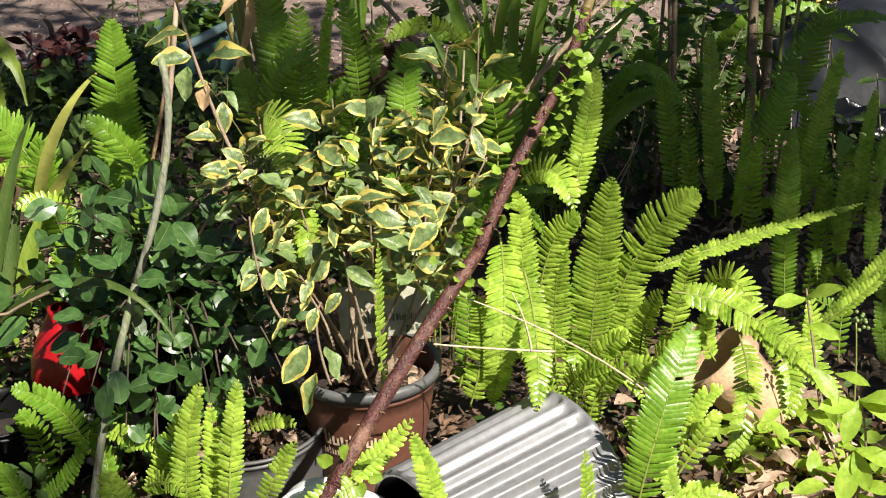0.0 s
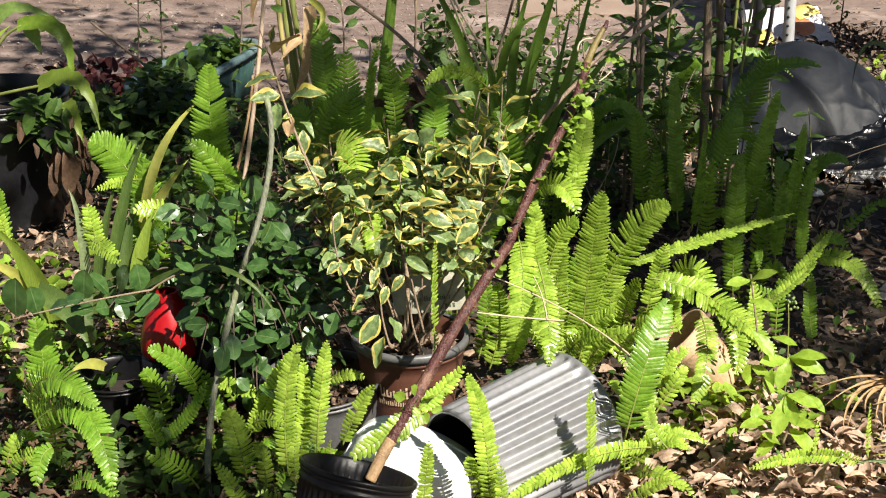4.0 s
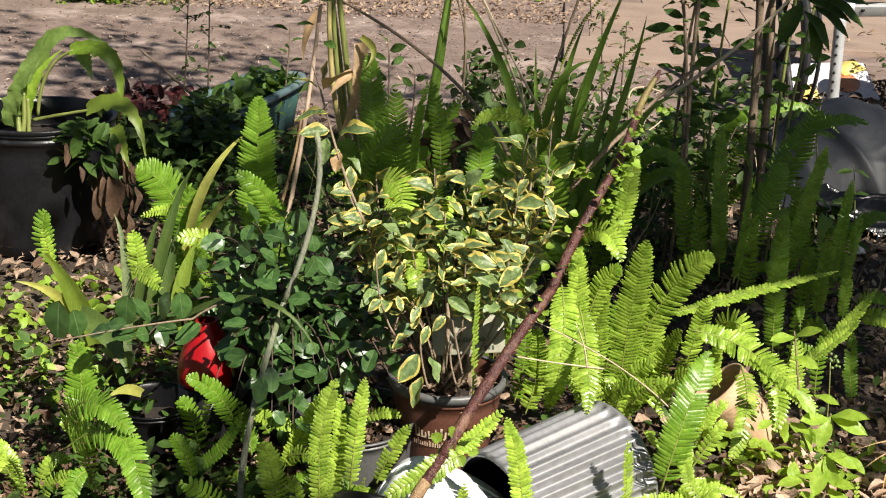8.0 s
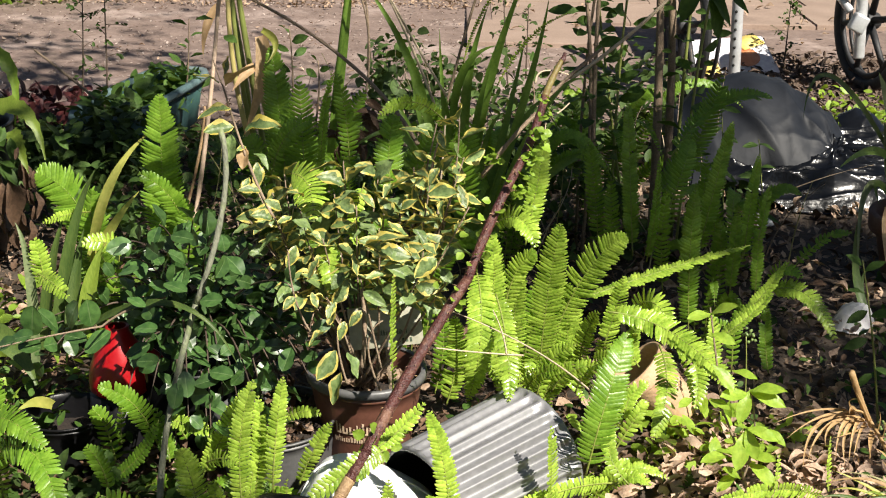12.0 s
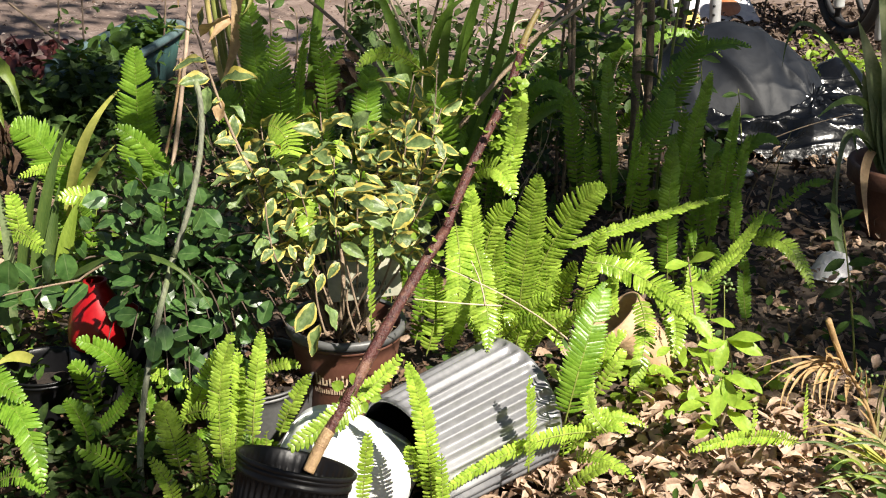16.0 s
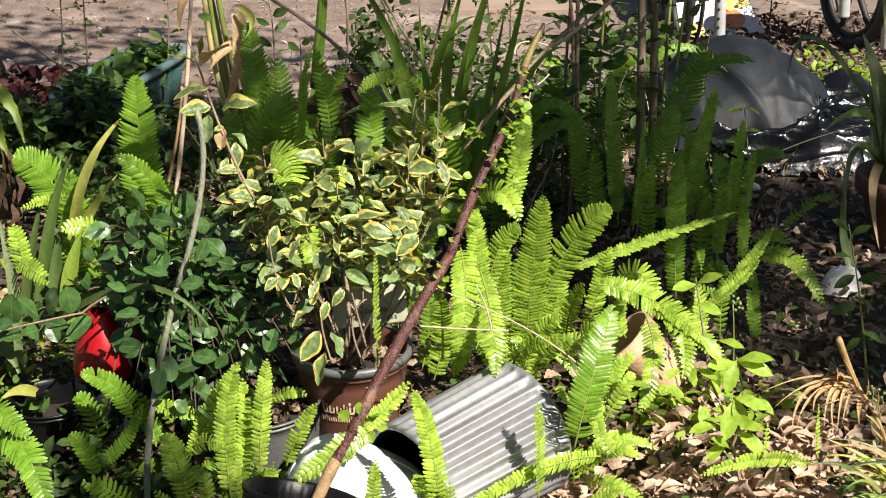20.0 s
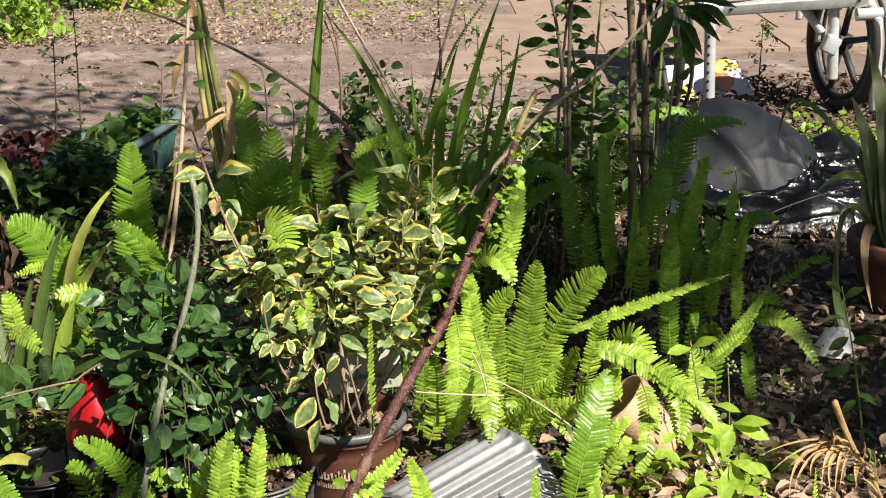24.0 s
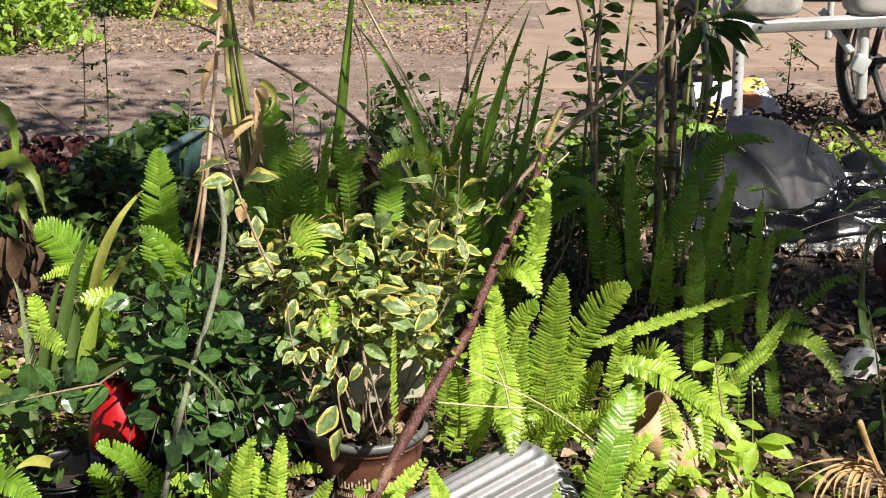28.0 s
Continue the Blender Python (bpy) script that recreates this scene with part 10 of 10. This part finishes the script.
round_bar("frame_tube", (1.205, 6.340, 0.530), (1.205, 5.550, 0.480), 0.016)
round_bar("frame_tube", (1.745, 6.340, 0.530), (1.745, 5.550, 0.480), 0.016)

# printed packet on the mulch
packet = thing("printed_packet", (1.250, 6.04, 0.06), "glossy white, red and yellow printed packet on the ground", "packet")
packet.rotation_euler = (radians(24), radians(-3), radians(8))
bm = bmesh.new()
box(bm, (0, 0, 0.012), (0.38, 0.28, 0.016), None, 0, 0.004)
part("packet_body", bm, GLOSS_WHITE, packet)
bm = bmesh.new()
lathe(bm, [(0.070, 0.0), (0.070, 0.003), (0.001, 0.003)], 24)
bm.transform(pose(0.06, -0.02, 0.021))
part("red_print", bm, GLOSS_RED, packet, "red printed round")
bm = bmesh.new()
box(bm, (0.11, 0.09, 0.026), (0.12, 0.09, 0.003), Matrix.Rotation(0.4, 4, "Z"))
part("yellow_print", bm, GLOSS_YELLOW, packet, "yellow printed patch")
bm = bmesh.new()
box(bm, (-0.12, -0.08, 0.023), (0.08, 0.10, 0.003))
part("yellow_print", bm, GLOSS_YELLOW, packet, "yellow printed patch")


# ---- small weeds and scraps on the litter ----
sprig = thing("weed", (0.895, 2.514, 0.0), "broad-leaved green weed in the shade on leaf litter", "weed", "weeds on the litter")
stem(sprig, (0.895, 2.514, 0.000), (0.865, 2.514, 0.201), (0.815, 2.514, 0.383), 0.0030, 0.0012, CANE_GREEN)
place_leaf("leaf", weed_leaf[2], sprig, (0.839, 2.514, 0.272), (-0.044, -0.018, -0.019), -25, 0.65)
place_leaf("leaf", weed_leaf[2], sprig, (0.846, 2.514, 0.260), (0.055, -0.021, 0.025), 20, 0.72)
place_leaf("leaf", weed_leaf[0], sprig, (0.829, 2.514, 0.310), (-0.055, -0.022, 0.031), 10, 0.58)
place_leaf("leaf", weed_leaf[1], sprig, (0.847, 2.514, 0.209), (-0.057, -0.022, -0.013), -25, 0.72)
place_leaf("leaf", weed_leaf[2], sprig, (0.847, 2.514, 0.222), (0.055, -0.021, -0.019), -21, 0.65)
place_leaf("leaf", weed_leaf[2], sprig, (0.867, 2.514, 0.132), (-0.044, -0.018, -0.026), 5, 0.58)
place_leaf("leaf", weed_leaf[1], sprig, (0.866, 2.514, 0.145), (0.060, -0.023, -0.013), -5, 0.72)
place_leaf("leaf", weed_leaf[2], sprig, (0.823, 2.514, 0.359), (0.031, -0.014, 0.030), 20, 0.58)
place_leaf("leaf", weed_leaf[2], sprig, (0.816, 2.514, 0.371), (-0.038, -0.016, 0.036), -25, 0.58)
place_leaf("leaf", weed_leaf[0], sprig, (0.881, 2.514, 0.067), (0.050, -0.020, -0.020), -10, 0.58)
sprig = thing("weed", (0.893, 3.660, 0.0), "green weed with broad leaves beside the trash bags", "weed", "weeds on the litter")
stem(sprig, (0.893, 3.660, 0.000), (0.883, 3.660, 0.171), (0.854, 3.660, 0.322), 0.0030, 0.0012, CANE_GREEN)
place_leaf("leaf", weed_leaf[0], sprig, (0.855, 3.660, 0.305), (-0.057, -0.022, 0.008), -9, 0.65)
place_leaf("leaf", weed_leaf[1], sprig, (0.855, 3.660, 0.309), (0.065, -0.024, -0.008), -11, 0.65)
place_leaf("leaf", weed_leaf[0], sprig, (0.880, 3.660, 0.095), (0.091, -0.032, -0.009), -6, 0.79)
place_leaf("leaf", weed_leaf[0], sprig, (0.878, 3.660, 0.121), (-0.072, -0.027, -0.017), -21, 0.65)
place_leaf("leaf", weed_leaf[1], sprig, (0.865, 3.660, 0.222), (-0.066, -0.025, 0.017), 5, 0.65)
place_leaf("leaf", weed_leaf[0], sprig, (0.864, 3.660, 0.239), (0.055, -0.021, 0.017), -5, 0.58)
place_leaf("leaf", weed_leaf[1], sprig, (0.875, 3.660, 0.155), (0.063, -0.024, 0.017), 9, 0.65)
sprig = thing("weed", (0.768, 3.612, 0.0), "green weed with broad leaves before the trash bags", "weed", "weeds on the litter")
stem(sprig, (0.768, 3.612, 0.000), (0.757, 3.612, 0.241), (0.725, 3.612, 0.463), 0.0030, 0.0012, CANE_GREEN)
place_leaf("leaf", weed_leaf[1], sprig, (0.731, 3.612, 0.423), (0.070, -0.026, 0.000), 14, 0.72)
place_leaf("leaf", weed_leaf[1], sprig, (0.731, 3.612, 0.428), (-0.063, -0.024, 0.008), 11, 0.65)
place_leaf("leaf", weed_leaf[0], sprig, (0.736, 3.612, 0.367), (-0.077, -0.028, -0.024), -1, 0.72)
place_leaf("leaf", weed_leaf[1], sprig, (0.737, 3.612, 0.351), (0.073, -0.027, -0.024), 9, 0.72)
place_leaf("leaf", weed_leaf[2], sprig, (0.746, 3.612, 0.270), (-0.078, -0.028, -0.016), 23, 0.72)
place_leaf("leaf", weed_leaf[1], sprig, (0.749, 3.612, 0.237), (0.066, -0.025, -0.025), -7, 0.65)
place_leaf("leaf", weed_leaf[2], sprig, (0.726, 3.612, 0.447), (0.012, -0.009, 0.047), -15, 0.58)
sprig = thing("weed", (0.572, 2.366, 0.0), "fine weed with pale flower buds in the sun", "weed", "weeds on the litter")
stem(sprig, (0.572, 2.366, 0.000), (0.576, 2.366, 0.147), (0.561, 2.366, 0.274), 0.0018, 0.0012, CANE_GREEN)
place_leaf("leaf", tiny_leaf[1], sprig, (0.571, 2.366, 0.077), (-0.022, -0.012, -0.010), -5, 0.72)
place_leaf("leaf", tiny_leaf[2], sprig, (0.569, 2.366, 0.127), (0.021, -0.011, -0.007), 19, 0.65)
place_leaf("leaf", tiny_leaf[1], sprig, (0.565, 2.366, 0.177), (-0.017, -0.010, -0.007), -21, 0.65)
sprig = thing("weed", (0.834, 2.231, 0.0), "fine weed with pale flower buds on the litter", "weed", "weeds on the litter")
stem(sprig, (0.834, 2.231, 0.000), (0.832, 2.231, 0.083), (0.810, 2.231, 0.147), 0.0018, 0.0012, CANE_GREEN)
place_leaf("leaf", tiny_leaf[0], sprig, (0.826, 2.231, 0.050), (-0.020, -0.011, -0.010), -19, 0.72)
place_leaf("leaf", tiny_leaf[1], sprig, (0.823, 2.231, 0.074), (0.020, -0.011, -0.007), 11, 0.65)
place_leaf("leaf", tiny_leaf[0], sprig, (0.817, 2.231, 0.098), (-0.016, -0.010, -0.007), -23, 0.65)
for at in ((0.560, 2.366, 0.276), (0.810, 2.231, 0.149)):
    buds = thing("flower_buds", at, "cluster of tiny pale green flower buds on a weed", "flower buds", "weeds on the litter")
    for i in range(14):
        bm = bmesh.new()
        bmesh.ops.create_icosphere(bm, subdivisions=1, radius=0.0035, matrix=Matrix.Translation((rng.gauss(0, 0.012), rng.gauss(0, 0.008), rng.gauss(0, 0.010))))
        part("bud", bm, LEAF_PALE, buds)
ground_twig = thing("fallen_twig", (0.564, 2.089, 0.000), "pale crooked twig lying on the leaf litter", "twig")
stem(ground_twig, (0.495, 1.977, 0.012), (0.579, 2.098, 0.030), (0.658, 2.207, 0.020), 0.004, 0.002, TWIG_PALE, "twig", 6, 0.15)
stem(ground_twig, (0.573, 2.089, 0.018), (0.626, 2.056, 0.020), (0.675, 2.044, 0.010), 0.002, 0.001, TWIG_PALE, "twig", 5, 0.15)
scatter("bright_weeds", [((0.513 + rng.gauss(0, 0.14), 2.389 + rng.gauss(0, 0.07), 0.01 + 0.05 * rng.random()), any_turn(0.8), rng.uniform(0.02, 0.05)) for i in range(150)], small_leaf, LEAF_LIME, "low bright green weed leaves on sunlit litter", "ground cover")

# ---- fallen leaves, weeds, mulch ----
def sow(count, x0, x1, y0, y1, size, z=0.006, up=1.0, pile=0.02, soft=0.0, bare=0.9):
    """Spots for loose leaves, few under the dense plants: dark ground imitates shade."""
    spots = []
    while len(spots) < count:
        x, y = rng.uniform(x0, x1) + rng.gauss(0, soft), y0 + (y1 - y0) * rng.random() ** 1.35 + rng.gauss(0, soft * 0.7)
        covered = -0.95 < x < -0.22 and 1.72 < y < 2.75 or -0.3 < x < 0.4 and 2.12 < y < 3.3
        if covered and rng.random() < bare:
            continue
        spots.append(((x, y, z + abs(rng.gauss(0, pile))), any_turn(up), rng.uniform(*size)))
    return spots


scatter("fallen_leaves", sow(17000, -1.5, 2.3, 1.35, 4.8, (0.012, 0.046), soft=0.28), curled_leaf, DEAD_LEAF, "dry curled brown fallen leaves covering the ground", "fallen leaves")
scatter("fallen_leaves", sow(5600, -1.8, 2.6, 1.0, 5.0, (0.015, 0.050), 0.006, soft=0.35, bare=0.0), curled_leaf, DEAD_DARK, "dark rotting fallen leaves on the ground", "fallen leaves")
scatter("fallen_leaves", sow(7500, -5, 0.35, 7.5, 9.9, (0.012, 0.042), 0.012), curled_leaf, DEAD_LEAF, "dry leaves scattered along the far edge of the path", "fallen leaves")
scatter("fallen_leaves", sow(150, -4, 2.5, 5.2, 8.2, (0.02, 0.04), 0.02, 2.0, 0.004), curled_leaf, LITTER_PALE, "a few dry leaves lying on the dirt path", "fallen leaves")
# paler leaves over the sunny patch, sunlight put into their colour
scatter("fallen_leaves", sow(3600, 0.2, 1.0, 1.5, 2.4, (0.020, 0.058), 0.014, soft=0.13), curled_leaf, LITTER_PALE, "broad dry leaves, coloured pale for the sun they lie in", "fallen leaves")
scatter("fallen_leaves", sow(2600, -4.5, 4.5, -3.5, 5.2, (0.02, 0.055), 0.006, soft=0.6), curled_leaf, DEAD_LEAF, "scattered dry leaves on bare earth round the bed", "fallen leaves")
# dark leaves round the pots, their colour standing in for shade
scatter("fallen_leaves", sow(2600, -1.4, -0.2, 1.5, 2.5, (0.012, 0.038), 0.012, 0.8, soft=0.15, bare=0.0), curled_leaf, DEAD_DARK, "broken brown leaf litter at the foot of the pots, darkened for shade", "fallen leaves")
scatter("fallen_leaves", sow(160, 0.2, 3.2, 6.6, 9.2, (0.02, 0.06), 0.042, 2.0, 0.004), curled_leaf, DEAD_LEAF, "a few dry leaves on the concrete paving", "fallen leaves")
scatter("path_debris", sow(5200, -4.5, 0.5, 5.0, 8.1, (0.006, 0.022), 0.013, 2.0, 0.003), curled_leaf, CHIP, "pale chips and leaf crumbs trodden into the dirt path", "debris")
scatter("path_debris", sow(1700, -4.5, 0.5, 5.2, 8.1, (0.006, 0.022), 0.013, 2.0, 0.003), curled_leaf, DEAD_DARK, "dark crumbs and small stones on the dirt path", "debris")
cover_spot = [((rng.gauss(1.15, 0.28), rng.gauss(2.75, 0.35), 0.008 + 0.03 * rng.random()), any_turn(0.8), rng.uniform(0.012, 0.035)) for i in range(420)]
scatter("ground_cover", cover_spot, small_leaf, LEAF_WEED, "tiny green weeds sprouting through shaded leaf litter", "ground cover")
# dark leaves in place of the shade that the plants cast below them
scatter("fallen_leaves", sow(2600, -0.95, 0.5, 1.75, 3.3, (0.016, 0.050), 0.008, bare=0.0), curled_leaf, DEAD_DARK, "leaf litter under the plants, coloured dark for the shade there", "fallen leaves")
scatter("mulch", sow(4200, 0.9, 2.6, 4.7, 6.4, (0.025, 0.065), 0.008, 1.0, 0.02), curled_leaf, MULCH, "dark leaf mulch under the wheelchair", "mulch")


def cover(name, count, x0, x1, y0, y1, high, size, material, label, fade=0.0):
    """Low leafy growth, thicker in drifts; fade: how fast it gets lower towards the path."""
    spots = []
    while len(spots) < count:
        x, y = rng.uniform(x0, x1), rng.uniform(y0, y1)
        drift = noise.noise((x * 2.3, y * 2.3, 7)) + 0.35
        if rng.random() < drift + 0.2:
            low = max(0.12, 1 - fade * (y - y0))
            spots.append(((x, y, 0.01 + rng.random() * high * low * max(0.2, drift + 0.3)), any_turn(0.8), rng.uniform(*size)))
    return scatter(name, spots, small_leaf, material, label, "ground cover")


cover("ground_cover", 900, -0.95, -0.15, 2.9, 3.7, 0.24, (0.022, 0.05), LEAF_WEED, "low leafy weeds between the shrubs")
cover("ground_cover", 3600, -2.6, -0.25, 3.55, 4.72, 0.30, (0.016, 0.060), LEAF_SHADE, "low leafy green weeds behind the bed", 0.72)
cover("ground_cover", 620, -1.50, -1.05, 4.0, 4.32, 0.27, (0.03, 0.07), LEAF_SHADE, "leafy weeds grown up round the teal trough")
cover("ground_cover", 3200, -0.35, 0.85, 3.4, 5.3, 0.31, (0.016, 0.062), LEAF_SHADE, "shaded leafy undergrowth behind the ferns")
cover("ground_cover", 620, 1.2, 2.2, 4.6, 5.3, 0.13, (0.018, 0.046), LEAF_BRIGHT, "bright green low weeds beside the trash bags")
cover("ground_cover", 520, -1.3, 0.9, 1.75, 2.6, 0.08, (0.012, 0.032), LEAF_WEED, "small green weeds among fallen leaves")
cover("ground_cover", 430, -1.40, -0.80, 2.45, 3.1, 0.12, (0.018, 0.048), LEAF_BRIGHT, "sunlit low weeds before the large black pot")
cover("ground_cover", 650, -1.35, -0.75, 1.85, 2.55, 0.14, (0.014, 0.036), LEAF_WEED, "green weeds beside the black pots")
cover("ground_cover", 760, -0.95, -0.36, 1.70, 2.12, 0.085, (0.016, 0.045), LEAF_SHADE, "dark small weeds between the fern fronds")
cover("ground_cover", 330, -1.3, -0.3, 1.75, 2.5, 0.10, (0.018, 0.042), LEAF_WEED, "small green weeds at the foot of the pots")
cover("ground_cover", 600, -3.0, 0.2, 8.3, 9.9, 0.03, (0.025, 0.055), LEAF_BRIGHT, "scattered bright weeds on the verge")


def bush(place, size, count, leaf, material, label):
    """A rounded wild bush: short limbs and a shell of small leaves with gaps."""
    ob = thing("bush", place, label, "bush", "bushes along the far verge")
    for i in range(7):
        a = i * 0.9
        stem(ob, place, Vector(place) + Vector((0.2 * size[0] * math.cos(a), 0.2 * size[1] * math.sin(a), 0.3 * size[2])),
             Vector(place) + Vector((0.7 * size[0] * math.cos(a), 0.7 * size[1] * math.sin(a), 0.8 * size[2])), 0.012, 0.004, TWIG, "limb", 5)
    verts, faces = [], []
    while count > 0:
        d = Vector((rng.gauss(0, 1), rng.gauss(0, 1), abs(rng.gauss(0, 1)))).normalized()
        r = rng.uniform(0.55, 1.0) * (1 + 0.35 * noise.noise(d * 2.2 + Vector(place)))
        if noise.noise(d * 4 + Vector(place)) < -0.25:
            continue
        m = Matrix.Translation((d.x * r * size[0], d.y * r * size[1], d.z * r * size[2] + 0.02)) @ any_turn(0.5) @ Matrix.Scale(rng.uniform(*leaf), 4)
        vs, fs = small_leaf()
        o = len(verts)
        verts += [tuple(m @ Vector(v)) for v in vs]
        faces += [tuple(i + o for i in f) for f in fs]
        count -= 1
    me = bpy.data.meshes.new("crown")
    me.from_pydata(verts, [], faces)
    me.materials.append(material)
    crown = new("crown", me)
    crown.parent = ob
    return ob


bush((-2.62, 7.75, 0.0), (0.46, 0.42, 0.56), 2100, (0.025, 0.075), LEAF_VERGE, "leafy green sunlit bush on the far verge")
bush((-3.35, 8.3, 0.0), (0.7, 0.55, 0.8), 2400, (0.03, 0.075), LEAF_VERGE, "bright green sunlit bush beside the path")
bush((-2.25, 9.1, 0.0), (0.34, 0.32, 0.46), 1100, (0.03, 0.07), LEAF_WEED, "dark green leafy bush on the far verge")
bush((-1.98, 9.0, 0.0), (0.36, 0.30, 0.30), 900, (0.025, 0.055), LEAF_LIME, "small yellow-green bush before the timber edging")
bush((-1.2, 9.75, 0.0), (0.40, 0.16, 0.14), 420, (0.025, 0.055), LEAF_WEED, "low dark green bush before the timber edging")
bush((-0.15, 9.85, 0.0), (0.42, 0.30, 0.40), 1300, (0.03, 0.065), LEAF_WEED, "dark green bush on the far verge")
bush((0.12, 10.3, 0.0), (0.40, 0.30, 0.36), 800, (0.03, 0.06), LEAF_BRIGHT, "pale green bush behind the paving corner")
bush((-3.4, 10.6, 0.0), (1.1, 0.7, 0.9), 1800, (0.04, 0.08), LEAF_WEED, "dark green leafy bush behind the timber edging")

# low timber edging beyond the verge
edging = thing("timber_edging", (-0.55, 10.08, 0.0), "pale weathered timber board edging behind the bushes", "edging")
for i in range(3):
    bm = bmesh.new()
    box(bm, ((i - 1) * 2.42, 0, 0.19), (2.40, 0.06, 0.36), None, 0, 0.008)
    part("board", bm, BOARD, edging, smooth=False)
for i in range(4):
    bm = bmesh.new()
    box(bm, ((i - 1.5) * 2.42, 0.08, 0.22), (0.09, 0.09, 0.44), None, 0, 0.008)
    part("post", bm, BOARD, edging, smooth=False)


# ---- trees beyond the view, which shade the bed ----
def shade_tree(place, crown_spots, label, leaf=(0.07, 0.13)):
    """A tapered trunk, limbs out to each clump, and clumps of single leaves with gaps between them."""
    tree = thing("tree", place, label, "tree")
    fork = Vector(place) + Vector((0.1, 0.1, 2.4))
    stem(tree, place, Vector(place) + Vector((-0.05, 0.06, 1.2)), fork, 0.15, 0.09, TWIG, "trunk", 14, 0.04)
    verts, faces = [], []
    for centre, size, count in crown_spots:
        centre = Vector(centre)
        stem(tree, fork, fork.lerp(centre, 0.5) + Vector((0, 0, 0.25)), centre, 0.018, 0.004, TWIG, "limb", 6)
        for i in range(count):
            d = Vector((rng.gauss(0, 0.5), rng.gauss(0, 0.5), rng.gauss(0, 0.4)))
            m = Matrix.Translation(centre - Vector(place) + d * size) @ any_turn(0.5) @ Matrix.Scale(rng.uniform(*leaf), 4)
            vs, fs = small_leaf()
            o = len(verts)
            verts += [tuple(m @ Vector(v)) for v in vs]
            faces += [tuple(i + o for i in f) for f in fs]
    me = bpy.data.meshes.new("crown")
    me.from_pydata(verts, [], faces)
    me.materials.append(LEAF_WEED)
    crown = new("crown", me)
    crown.parent = tree
    return tree


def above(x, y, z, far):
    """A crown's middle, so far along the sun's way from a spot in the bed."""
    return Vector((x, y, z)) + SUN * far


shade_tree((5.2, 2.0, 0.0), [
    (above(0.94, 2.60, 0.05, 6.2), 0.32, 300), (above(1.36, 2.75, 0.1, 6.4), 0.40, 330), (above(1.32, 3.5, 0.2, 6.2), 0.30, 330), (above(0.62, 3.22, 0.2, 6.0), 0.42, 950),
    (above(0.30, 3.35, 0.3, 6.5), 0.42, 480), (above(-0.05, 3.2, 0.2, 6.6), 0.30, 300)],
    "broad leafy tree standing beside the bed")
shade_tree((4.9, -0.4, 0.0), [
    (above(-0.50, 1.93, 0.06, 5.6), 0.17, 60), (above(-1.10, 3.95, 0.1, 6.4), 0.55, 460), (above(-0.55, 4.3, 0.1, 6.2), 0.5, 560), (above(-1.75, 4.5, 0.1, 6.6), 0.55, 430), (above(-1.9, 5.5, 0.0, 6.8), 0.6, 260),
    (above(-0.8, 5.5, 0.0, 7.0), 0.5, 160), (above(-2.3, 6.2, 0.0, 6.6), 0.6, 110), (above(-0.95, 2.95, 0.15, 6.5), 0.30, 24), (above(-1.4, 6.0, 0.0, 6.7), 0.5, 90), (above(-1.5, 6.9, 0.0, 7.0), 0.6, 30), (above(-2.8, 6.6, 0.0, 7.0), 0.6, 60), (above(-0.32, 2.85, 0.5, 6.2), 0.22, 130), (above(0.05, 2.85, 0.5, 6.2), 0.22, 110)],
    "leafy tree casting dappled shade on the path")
